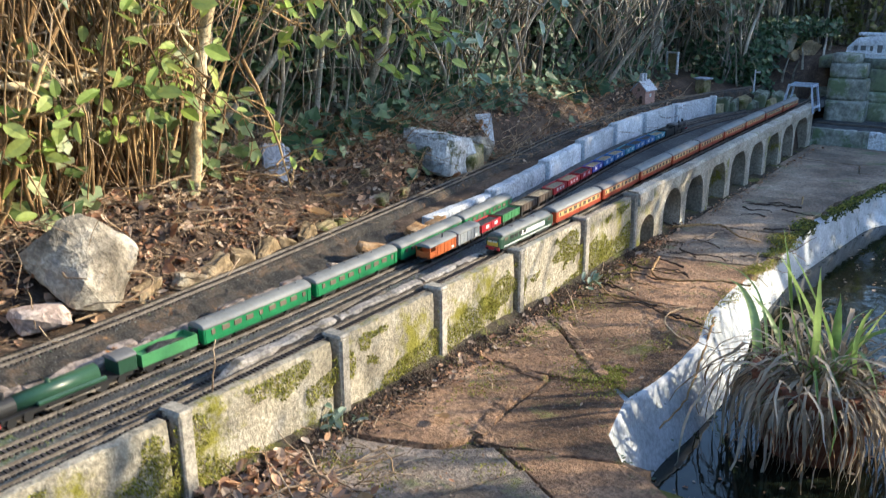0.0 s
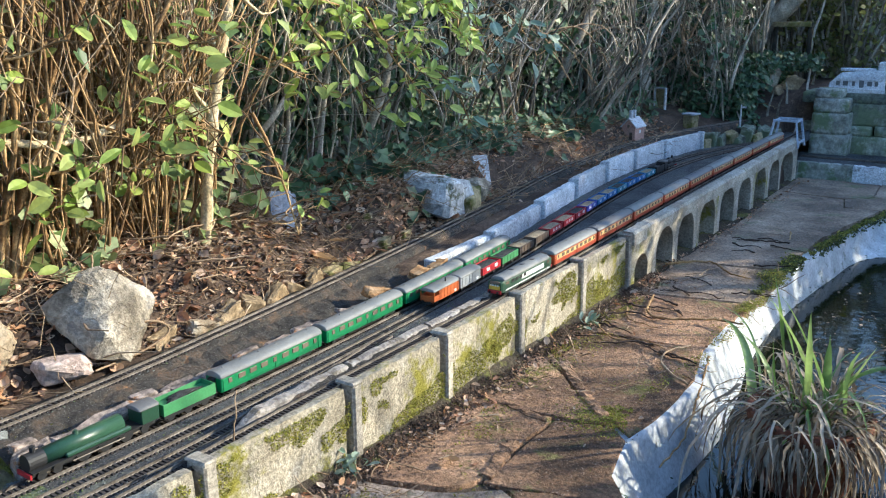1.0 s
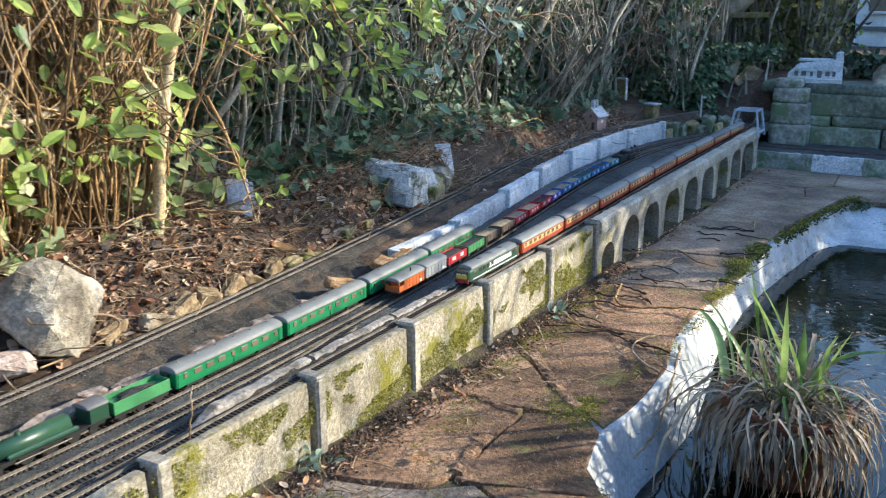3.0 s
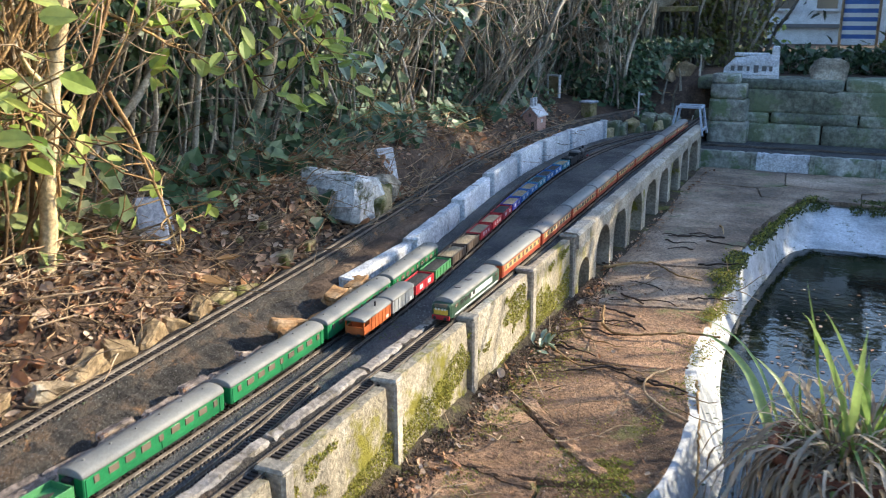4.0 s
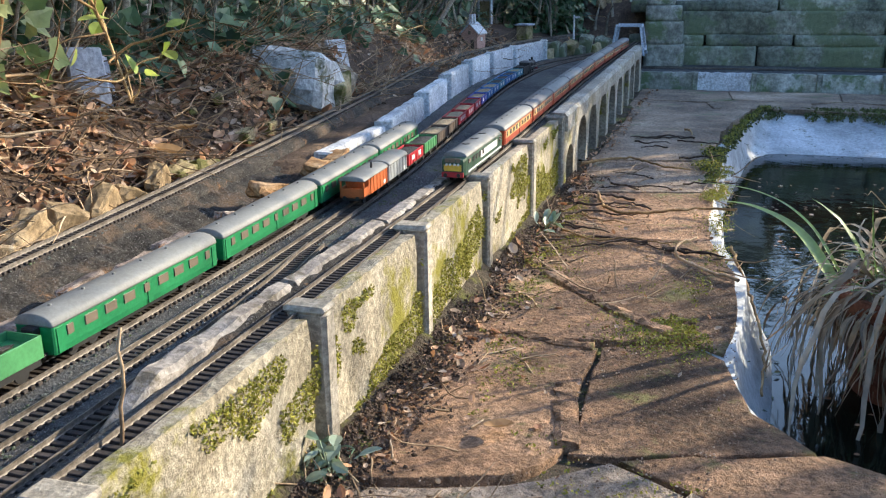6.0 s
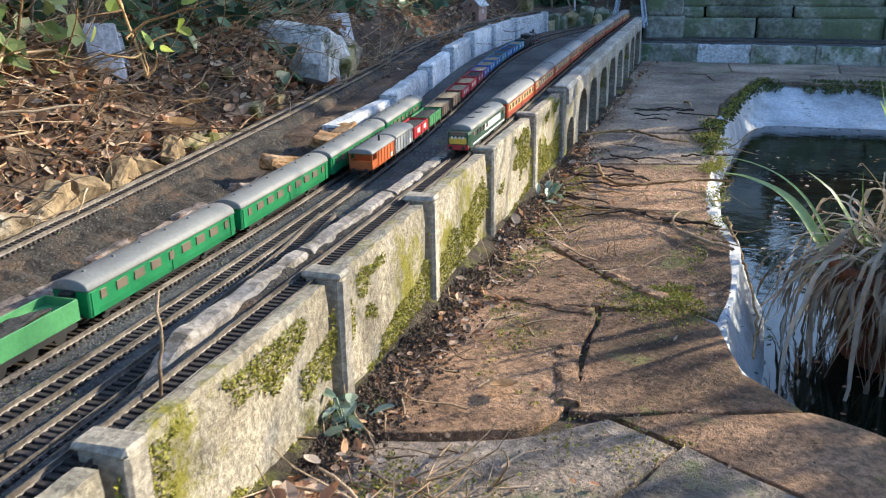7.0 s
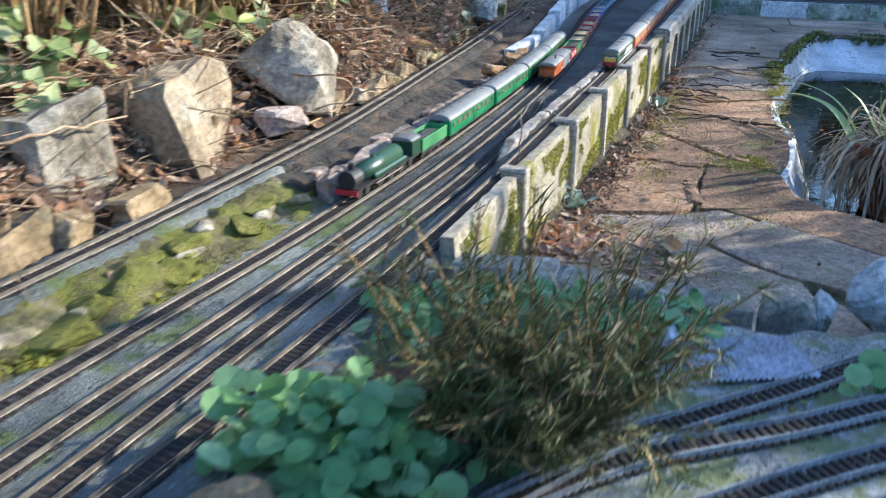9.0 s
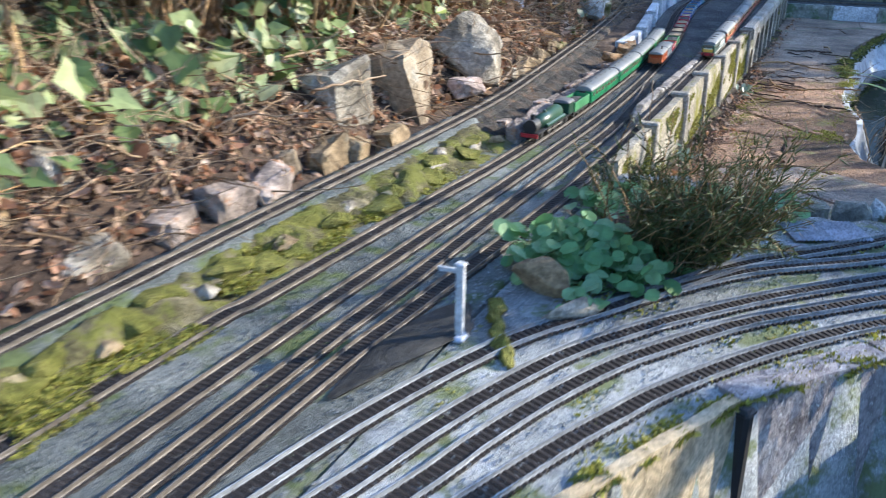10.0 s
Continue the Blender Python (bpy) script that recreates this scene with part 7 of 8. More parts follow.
portal = thing("track_portal", (-0.08, 4.07, HIGH), "pale blue open framework portal over the line", "portal")
for s in (-1, 1):
    for y in (-0.045, 0.045):
        b = bmesh.new()
        rod(b, (s * 0.064, y * 1.25, -0.02), (s * 0.045, y, 0.093), 0.0055, seg=4)
        part("leg", b, M["portal"], portal)
    boxed("side_rail", (s * 0.045, 0, 0.09), (0.007, 0.095, 0.008), M["portal"], portal)
    boxed("lower_rail", (s * 0.062, 0, 0.004), (0.006, 0.1, 0.008), M["portal"], portal)
for y in (-0.045, 0.045):
    boxed("crossbeam", (0, y, 0.093), (0.1, 0.008, 0.009), M["portal"], portal, chamfer=0.001)

sig = thing("signal_post", (-0.33, 4.24, 0.155), "slim white signal post beside the far curve", "signal", "signals")
part("post", rod(bmesh.new(), (0, 0, 0), (0, 0, 0.1), 0.004, 0.0035, 8), M["white"], sig)
boxed("arm", (0.01, 0, 0.09), (0.026, 0.003, 0.008), M["white"], sig)
sig2 = thing("signal_post", (-0.009, -0.09, BED), "short white square post at the fork of the lines", "post", "signals")
boxed("post", (0, 0, 0.034), (0.0075, 0.0075, 0.084), M["white"], sig2, chamfer=0.0012, jitter=0.0004)
boxed("foot", (0, -0.002, 0.002), (0.016, 0.018, 0.006), M["slate"], sig2, chamfer=0.002)
boxed("cap", (0, 0, 0.077), (0.01, 0.01, 0.004), M["white"], sig2, chamfer=0.001)
boxed("bracket", (-0.012, 0, 0.07), (0.022, 0.003, 0.004), M["white"], sig2, "short side bracket")

cas = thing("stone_ornament", (0.09, 4.6, 0.3), "pale stone model house with dark windows on the terrace", "ornament", rz=0.08)
bm = bmesh.new()
rows = []
for u in np.linspace(-1, 1, 22):
    flare = 0.122 * u
    top = 0.098 + 0.012 * u + 0.003 * noise.noise(Vector((u * 5, 2, 0)))
    top = top * (0.55 + 0.45 * min(1.0, (u + 1.0) / 0.35)) if u < -0.65 else top
    rows.append([bm.verts.new((flare * f, d + 0.002 * noise.noise(Vector((u * 9, zf * 7, 1))), top * zf)) for f, d, zf in ((1.0, -0.045, 0.0), (0.99, -0.044, 0.2), (0.96, -0.034, 0.5), (0.95, -0.032, 0.78), (0.94, -0.022, 1.0), (0.94, 0.03, 1.0), (0.97, 0.04, 0.0))])
for a, b in zip(rows[:-1], rows[1:]):
    for i in range(7):
        bm.faces.new((a[i], a[(i + 1) % 7], b[(i + 1) % 7], b[i]))
bm.faces.new(rows[0]), bm.faces.new(rows[-1][::-1])
part("wall", bm, M["white"], cas)
boxed("turret", (0.1, 0.0, 0.118), (0.032, 0.05, 0.05), M["white"], cas, chamfer=0.005, jitter=0.002)
boxed("roof_ridge", (0.0, 0.002, 0.107), (0.15, 0.014, 0.012), M["white"], cas, chamfer=0.003, jitter=0.002)
boxed("ledge", (0.0, -0.04, 0.02), (0.22, 0.012, 0.008), M["white"], cas, chamfer=0.002)
boxed("door", (0.022, -0.0375, 0.043), (0.02, 0.006, 0.036), M["roofdark"], cas, "dark doorway")
for x, w in ((-0.078, 0.016), (-0.046, 0.022), (-0.012, 0.012), (0.056, 0.02), (0.084, 0.014)):
    boxed("window", (x, -0.0365, 0.044 + w * 0.1), (w, 0.006, 0.021), M["roofdark"], cas, "dark window opening")
    boxed("window_hood", (x, -0.038, 0.062), (0.024, 0.008, 0.005), M["white"], cas)

# plants at the back of the terrace
hedge_back("clipped shrubs behind the terrace", [(0.72, 5.5), (1.1, 5.5), (1.7, 5.4)], 2600, 0.2, M["oliveleaf"], 0.04, 0.2)
hedge_back("low dark shrubs behind the terrace", [(0.2, 5.0), (0.45, 5.1), (0.7, 5.05)], 1100, 0.13, M["leafdark"], 0.035, 0.14)
hedge_back("green shrubs behind the terrace corner", [(-0.5, 5.4), (-0.25, 5.45), (-0.03, 5.5)], 2400, 0.75, M["oliveleaf"], 0.035, 0.16)
hedge_back("sunlit narrow-leaved shrub beyond the terrace corner", [(-0.15, 5.75), (-0.06, 5.8), (0.0, 5.85)], 500, 0.8, M["leaf"], 0.035, 0.12)
hedge_back("dark hedge at the far end of the garden", [(1.1, 7.6), (1.6, 7.2), (2.3, 6.8)], 4500, 1.5, M["leafdark"], 0.08, 0.35)

# white cottage and a striped wind-break seen far beyond
far = thing("garden_building", (0.25, 9.2, 0.28), "white rendered building with grey roof far beyond the garden", "house")
boxed("wall", (0, 0, 0.7), (1.0, 1.2, 1.5), M["white"], far, chamfer=0.01)
boxed("roof", (0, 0, 1.5), (1.15, 1.4, 0.12), M["roofgrey"], far, chamfer=0.02)
for x in (-0.33, 0.0):
    boxed("window", (x, -0.605, 0.37), (0.16, 0.02, 0.12), M["window"], far)
    boxed("sill", (x, -0.62, 0.3), (0.2, 0.05, 0.02), M["white"], far)
boxed("ledge", (-0.1, -0.62, 0.17), (0.7, 0.05, 0.03), M["roofdark"], far, "dark ledge along the wall")
wb = thing("windbreak", (0.512, 7.5, 0.29), "blue and white striped fabric wind-break", "windbreak")
for k in range(11):
    boxed("stripe", (0, 0, 0.11 + 0.03 * k), (0.244, 0.012 + 0.001 * (k % 2), 0.03), M["letter"] if k % 2 else M["bluestripe"], wb, "white stripe" if k % 2 else "blue stripe")
for x in (-0.122, 0.122):
    part("pole", rod(bmesh.new(), (x, -0.012, -0.02), (x, -0.012, 0.45), 0.01, seg=8), M["twig"], wb)
shed = thing("garden_shed", (1.06, 7.3, 0.28), "dark red-brown boarded garden shed", "shed")
for k in range(8):
    boxed("board", (0, -0.2 + 0.003 * (k % 2), 0.05 + 0.1 * k), (0.74, 0.03, 0.098), M["shedwood"], shed, chamfer=0.004)
boxed("side_wall", (-0.36, 0.02, 0.4), (0.03, 0.4, 0.8), M["shedwood"], shed, chamfer=0.004)
boxed("roof", (0, 0, 0.84), (0.84, 0.56, 0.05), M["roofdark"], shed, chamfer=0.008)

# ---- planting at the near end ----


def rosette(at, n, size, material, label, name, spread=0.05, high=0.04, shape=ROUND):
    t = thing(name, at, label, "plant", "plants at the near end")
    c = np.stack([rng.normal(0, spread, n), rng.normal(0, spread, n), rng.uniform(0.2, 1, n) * high], 1)
    c[:, 2] *= np.clip(1.4 - np.hypot(c[:, 0], c[:, 1]) / spread / 2, 0.25, 1)
    c[:, 2] += 0.006
    tagged(leaf_cloud("foliage", c, rng.uniform(0.6, 1.25, n) * size, material, t, shape, up=(0.05, -0.35, 0.9), tilt=0.28), kind="stuff")
    P = [np.array([[q[0] * 0.3, q[1] * 0.3, 0], [q[0] * 0.7, q[1] * 0.7, q[2] * 0.6], q]) for q in c]
    tagged(tubes("stalk_tuft", P, [(0.0012, 0.0009)] * n, material, t, "", 3), kind="stuff")


rosette((0.035, 0.135, BED), 150, 0.021, M["primrose"], "clump of soft round green leaves beside the track", "leafy_plant", 0.034, 0.05)
rosette((0.1, 0.11, BED), 70, 0.019, M["primrose"], "clump of soft round green leaves beside the track", "leafy_plant", 0.026, 0.04)
for x, y, n, sz in ((0.02, 0.33, 34, 0.018), (0.05, 0.372, 40, 0.018), (0.125, 0.39, 46, 0.017), (0.158, 0.402, 40, 0.016), (0.218, 0.39, 46, 0.015), (0.245, 0.412, 26, 0.014)):
    rosette((x, y, BED), n, sz, M["primrose"], "green leafy plant among the heather", "leafy_plant", 0.019, 0.03)
rosette((0.15, 0.19, BED), 10, 0.022, M["primrose"], "small green seedling in the ballast", "leafy_plant", 0.01, 0.02)
rosette((0.075, 0.02, BED), 10, 0.018, M["primrose"], "small green seedling by the stones", "leafy_plant", 0.01, 0.018)
rosette((0.4, 0.37, BED), 10, 0.018, M["primrose"], "small green seedling by the stones", "leafy_plant", 0.012, 0.018)
rosette((0.02, 1.015, paving_z(1.0)), 22, 0.019, M["varie"], "small pale green weed at the foot of the wall", "weed", 0.011, 0.035, OVAL)
rosette((0.03, 1.84, paving_z(1.84)), 14, 0.022, M["varie"], "small pale weed at the foot of the wall", "weed", 0.014, 0.02, OVAL)
rosette((0.03, 0.72, paving_z(0.72)), 10, 0.02, M["primrose"], "small bright green weed among dead leaves", "weed", 0.012, 0.02, OVAL)


def heather(at, n, h, label, lean=(0.25, 0.3)):
    t = thing("heather", at, label, "plant", "plants at the near end")
    P, R, L, S = [], [], [], []
    for _ in range(n):
        p = stem((rng.normal(0, 0.02), rng.normal(0, 0.02), 0), (rng.normal(lean[0], 0.24), rng.normal(lean[1], 0.24), 1), h * rng.uniform(0.55, 1.05), 8, 0.12)
        P.append(p), R.append((0.0012, 0.0006))
        for k in range(2, 8):
            for _ in range(6 + int(h * 40)):
                L.append(p[k] + rng.uniform(-1, 0) * (p[k] - p[k - 1]) + rng.normal(0, 0.0025, 3)), S.append(p[k] - p[k - 1])
    S = np.array(S) / np.linalg.norm(S, axis=1)[:, None]
    tagged(tubes("stem_tangle", P, R, M["bark"], t, "", 3), kind="stuff")
    tagged(leaf_cloud("needles", L, rng.uniform(0.01, 0.02, len(L)), M["heath"], t, NEEDLE, tilt=0.8, spin=S), kind="stuff")


heather((0.165, 0.225, BED), 70, 0.2, "feathery dark green heather bush", (0.35, -0.75))
heather((0.14, 0.2, BED), 40, 0.11, "feathery olive-brown heather bush", (0.15, -0.3))
heather((0.085, 0.225, BED), 34, 0.19, "wispy dark green heather bush", (0.25, -0.6))
heather((0.03, 0.36, BED), 14, 0.06, "wispy olive-green heather sprig", (0.05, 0.1))
rock("earth_mound", (0.095, 0.26, 0.092), (0.1, 0.12, 0.018), 700, M["soil"], "dark earth mound under the heather", "earth", "", 0.2, 3, 0.3)
rock("boulder", (0.052, 0.418, 0.098), (0.034, 0.02, 0.022), 703, M["moss"], "moss-covered stone beside the kerbstones", "boulder", "", 0.5, 3, 0.3)
P, R = [], []
for _ in range(60):
    P.append(stem((rng.normal(0.09, 0.04), rng.normal(0.26, 0.05), 0.115), (rng.normal(0.3, 0.5), rng.normal(0.4, 0.6), rng.normal(0.3, 0.25)), rng.uniform(0.03, 0.08), 5, 0.2)), R.append((0.0011, 0.0005))
dst = thing("dead_stalks", (0, 0, 0), "dry pinkish stalks on the dark earth", "stalks", kind="stuff")
tubes("stalk_tuft", P, R, M["twig"], dst, "", 3)

# ridged grey sheet lying by the kerbstones
cs = thing("ridged_sheet", (0.298, 0.385, BED + 0.004), "small blue-grey ridged plastic sheet lying by the kerbstones", "plastic sheet", rz=0.45)
bm = bmesh.new()
rows = []
for i in range(41):
    x = -0.05 + 0.1 * i / 40
    z = 0.0014 * (1 if i % 2 else -1)
    rows.append([bm.verts.new((x, y, z + dz)) for y, dz in ((-0.035, 0.0), (0.0, 0.0015), (0.035, 0.0))])
for a, b in zip(rows[:-1], rows[1:]):
    for j in range(2):
        bm.faces.new((a[j], b[j], b[j + 1], a[j + 1]))
part("sheet", bm, M["slate"], cs)

# ---- reeds in the pond ----
pot = thing("reed_clump", (0.565, 1.6, -0.11), "clump of bleached and green reeds in a terracotta pot", "reeds")
bm = bmesh.new()
rows = []
for z, r in ((-0.1, 0.062), (0.0, 0.078), (0.06, 0.09), (0.1, 0.1), (0.112, 0.106), (0.125, 0.106), (0.125, 0.094), (0.06, 0.08)):
    rows.append([bm.verts.new((r * math.cos(a), r * math.sin(a), z)) for a in np.linspace(0, 2 * math.pi, 24, endpoint=False)])
for a, b in zip(rows[:-1], rows[1:]):
    for i in range(24):
        bm.faces.new((a[i], a[(i + 1) % 24], b[(i + 1) % 24], b[i]))
M["terracotta"] = surface("terracotta", [(0.12, 0.045, 0.025), (0.26, 0.1, 0.055)], 20, 150, 0.8, 0.3, 0.002)
part("pot", bm, M["terracotta"], pot, "dark wet terracotta pot", True)
boxed("pot_soil", (0, 0, 0.09), (0.12, 0.12, 0.02), M["soil"], pot)


def blades(name, n, material, length, width, spread, droop, up, parent, label="", twist=0.12, reach=0.065):
    V, F = [], []
    for _ in range(n):
        a = rng.uniform(0, 2 * math.pi)
        r = rng.uniform(0, reach)
        sp = spread * rng.uniform(0.3, 1.3)
        d = np.array([math.cos(a) * sp + rng.normal(0, 0.2), math.sin(a) * sp + rng.normal(0, 0.2), up * rng.uniform(0.6, 1.4)])
        d /= np.linalg.norm(d)
        p, L, k = np.array([r * math.cos(a), r * math.sin(a), 0.1]), length * rng.uniform(0.4, 1.15), 12
        w = width * rng.uniform(0.35, 1.3)
        o = len(V)
        dr = droop * rng.uniform(0.3, 1.8)
        kink = rng.integers(3, 11)
        for i in range(k):
            side = np.cross(d, [0, 0, 1.0])
            side /= np.linalg.norm(side) + 1e-9
            nrm = np.cross(side, d)
            ww = w * (0.6 + 0.9 * math.sin(math.pi * min(1, (i + 1) / k) * 0.75)) * (1 - (i / (k - 1)) ** 3)
            V += [tuple(p - side * ww), tuple(p - nrm * ww * 0.35), tuple(p + side * ww)]
            p = p + d * L / k
            if p[2] < 0.035 and d[2] < 0:
                d[2] *= 0.2
            d = d + np.array([rng.normal(0, twist), rng.normal(0, twist), -dr * (3 if i == kink else 1)])
            d /= np.linalg.norm(d)
        for i in range(k - 1):
            for j in range(2):
                F.append((o + i * 3 + j, o + i * 3 + j + 1, o + (i + 1) * 3 + j + 1, o + (i + 1) * 3 + j))
    tagged(arrays(name, V, F, material, parent, label, True), kind="stuff")


blades("dead_core", 640, M["straw"], 0.2, 0.0019, 0.85, 0.55, 1.0, pot, "matted dome of bleached dead blades", 0.2, reach=0.1)
blades("dead_foliage", 110, M["straw"], 0.34, 0.0026, 0.75, 0.42, 1.15, pot, "bleached drooping reed blades", 0.2)
blades("brown_foliage", 160, M["straw"], 0.17, 0.0018, 0.6, 0.4, 0.9, pot, "", 0.22, reach=0.09)
blades("young_foliage", 44, M["reed"], 0.19, 0.0028, 0.55, 0.25, 0.9, pot, "short fresh green blades", 0.1)
blades("green_foliage", 12, M["reed"], 0.33, 0.0058, 0.32, 0.08, 1.1, pot, "upright fresh green reed blades", 0.05)
# two long blades reaching over the paving
V, F = [], []
for pts, w in (([(0.47, 1.6, 0.0), (0.42, 1.72, 0.05), (0.36, 1.84, 0.055), (0.3, 1.93, 0.04)], 0.0085), ([(0.48, 1.62, 0.0), (0.43, 1.74, 0.06), (0.36, 1.86, 0.075), (0.25, 1.98, 0.06)], 0.0022)):
    p = smooth_path(pts, 0.012)
    t, nn = frames_along(p)
    o, k = len(V), len(p)
    for i in range(k):
        ww = w * (1 - (i / (k - 1)) ** 2.5) + 0.0004
        V += [tuple(p[i] - nn[i] * ww), tuple(p[i] + np.array([0, 0, -ww * 0.5])), tuple(p[i] + nn[i] * ww)]
    F += [(o + i * 3 + j, o + i * 3 + j + 1, o + (i + 1) * 3 + j + 1, o + (i + 1) * 3 + j) for i in range(k - 1) for j in range(2)]
arrays("long_blade", [(x - 0.565, y - 1.6, z + 0.11) for x, y, z in V], F, M["reed"], pot, "long green blade fallen across the pond edge", True)
# floating weed and leaf scraps on the pond
wd = thing("pond_weed", (0, 0, 0), "scraps of leaf and weed on the pond", "pond weed", kind="stuff")
c = np.stack([rng.uniform(0.4, 1.2, 420), rng.uniform(1.2, 2.9, 420), np.full(420, WATER + 0.0015)], 1)
leaf_cloud("scraps", c, rng.uniform(0.004, 0.013, 420), M["litter"], wd, LEAF, tilt=0.05)
c = []
for i in range(420):
    j = int(rng.integers(8, len(rim) - 2))
    u = 1.05 - abs(rng.normal(0, 0.25))
    if u > 0.1:
        xy, zr = rim[j] + slope[j] * u, paving_z(rim[j][1]) - 0.005
        f = float(np.interp(u, [a for a, _ in COLS[2:]], [a for _, a in COLS[2:]]))
        c.append((xy[0], xy[1], max(WATER + 0.0015, zr + (WATER - 0.002 - zr) * f + 0.002)))
for i in range(150):
    j = int(rng.integers(24, 52))
    u = float(np.clip(rng.normal(0.7, 0.3), 0.12, 1.05))
    xy, zr = rim[j] + slope[j] * u, paving_z(rim[j][1]) - 0.005
    f = float(np.interp(u, [a for a, _ in COLS[2:]], [a for _, a in COLS[2:]]))
    c.append((xy[0], xy[1], max(WATER + 0.0015, zr + (WATER - 0.002 - zr) * f + 0.002)))
leaf_cloud("slope_scraps", c, rng.uniform(0.003, 0.011, len(c)), M["leafdark"], wd, LEAF, tilt=0.1)

# ---- debris on the paving ----


def scatter(n, x0, x1, y0, y1, up=0.004):
    x, y = rng.uniform(x0, x1, n), rng.uniform(y0, y1, n)
    return np.stack([x, y, paving_z(y) + up], 1)


db = thing("paving_debris", (0, 0, 0), "dead leaves, twigs and crumbs of soil on the paving", "debris", kind="stuff")
foot = np.vstack([np.stack([np.abs(rng.normal(0, 0.03, 900)) + 0.008, rng.uniform(0.52, 2.3, 900), np.zeros(900)], 1), np.stack([np.abs(rng.normal(0, 0.02, 300)) + 0.01, rng.uniform(2.2, 4.0, 300), np.zeros(300)], 1)])
foot[:, 2] = paving_z(foot[:, 1]) + 0.004 + np.abs(rng.normal(0, 0.004, len(foot)))
leaf_cloud("leaf_crumbs", np.vstack([foot, scatter(130, 0.02, 0.33, 0.9, 2.4, 0.003), scatter(110, 0.02, 0.9, 0.52, 1.1, 0.003)]), rng.uniform(0.003, 0.011, len(foot) + 240) * np.where(rng.random(len(foot) + 240) < 0.1, 1.8, 1), M["litter"], db, CURL, tilt=0.5)
NH = 700
heap = np.stack([np.abs(rng.normal(0.02, 0.07, NH)) + 0.01, rng.uniform(0.5, 0.9, NH), np.zeros(NH)], 1)
heap[:, 2] = paving_z(heap[:, 1]) + 0.004 + rng.uniform(0, 0.022, NH) * np.clip(1 - heap[:, 0] / 0.16, 0.1, 1)
leaf_cloud("leaf_heap", heap, rng.uniform(0.008, 0.024, NH), M["litter"], db, CURL, tilt=0.4)
# grit and crumbs of soil
gq = np.vstack([scatter(9000, 0.0, 0.34, 0.52, 2.5, 0.0006), scatter(2500, 0.3, 0.95, 0.6, 1.15, 0.0006), scatter(2500, -0.03, 0.3, 2.4, 4.1, 0.0006)])
leaf_cloud("grit", gq, rng.uniform(0.0012, 0.0032, len(gq)), M["gritstone"], db, CHIP, tilt=0.2)
sq = np.stack([np.abs(rng.normal(0, 0.028, 6500)) + 0.006, rng.uniform(0.52, 2.3, 6500), np.zeros(6500)], 1)
sq[:, 2] = paving_z(sq[:, 1]) + 0.002 + 0.012 * np.clip(1 - sq[:, 0] / 0.05, 0, 1)
leaf_cloud("soil_crumbs", sq, rng.uniform(0.002, 0.007, len(sq)), M["soil"], db, CHIP, tilt=0.4)
P, R = [], []
for c in np.vstack([scatter(170, 0.01, 0.2, 0.55, 1.0, 0.008), scatter(90, 0.01, 0.12, 1.0, 2.4, 0.005), scatter(60, 0.1, 0.34, 1.5, 2.5, 0.004)]):
    P.append(stem(c, (rng.normal(0, 1), rng.normal(0, 1), rng.normal(0.05, 0.1)), rng.uniform(0.02, 0.1), 5, 0.2)), R.append((rng.uniform(0.0006, 0.0018), 0.0005))
tubes("twig_tangle", P, R, M["twig"], db, "", 3)


def single_leaf(at, size, rz, material, label):
    ob = leaf_cloud("dead_leaf", [(0, 0, 0)], [size], material, None, CURL, tilt=0.12)
    ob.matrix_basis = Matrix.Translation(at) @ Matrix.Rotation(rz, 4, "Z")
    tagged(ob, label, "leaf", "fallen leaves")


for x, y, s, r in ((0.04, 0.9, 0.045, -1.2), (0.05, 0.84, 0.05, 2.2), (0.13, 0.7, 0.06, 0.3), (0.2, 0.86, 0.035, 0.2), (0.12, 1.12, 0.03, 1.4), (0.08, 0.62, 0.06, 2.5), (0.15, 0.6, 0.05, 1.9)):
    single_leaf((x, y, paving_z(y) + 0.008), s, r, M["bigleaf"], "large curled golden-brown dead leaf on the paving")
for x, y, s, r in ((-0.45, 1.45, 0.06, 0.4), (-0.47, 1.4, 0.05, 1.4), (-0.43, 1.58, 0.055, 2.5), (-0.46, 1.52, 0.045, 0.9)):
    single_leaf((x, y, ground_z(x, y) + 0.01), s, r, M["bigleaf"], "yellow-brown dead leaf on bare soil")


M["darkwood"] = surface("rotten_wood", [(0.035, 0.024, 0.018), (0.09, 0.06, 0.042)], 20, 160, 0.9, 0.5, 0.001)


def stick(label, pts, r0, r1, material=None):
    t = thing("fallen_stick", (0, 0, 0), label, "stick", "sticks on the paving")
    p = smooth_path([(x, y, paving_z(y) + z) for x, y, z in pts], 0.012)
    p[1:-1] += rng.normal(0, 0.0012, p[1:-1].shape)
    tubes("stick", [p], [(r0, r1)], material or M["bark"], t, "", 6)


stick("crooked dark branch lying across the paving", [(0.08, 2.12, 0.006), (0.12, 1.98, 0.008), (0.18, 1.96, 0.01), (0.26, 2.0, 0.012), (0.34, 1.99, 0.02)], 0.0032, 0.0022)
stick("thin dark twig on the paving", [(0.05, 1.85, 0.004), (0.12, 1.78, 0.006), (0.2, 1.8, 0.006), (0.28, 1.74, 0.006)], 0.002, 0.001)
stick("thin dark twig on the paving", [(0.06, 2.0, 0.004), (0.1, 1.92, 0.006), (0.18, 1.9, 0.005)], 0.0018, 0.001)
stick("pale forked twig on the pond edge", [(0.34, 1.62, 0.008), (0.27, 1.68, 0.01), (0.25, 1.75, 0.012), (0.28, 1.82, 0.012)], 0.0026, 0.0014, M["twig"])
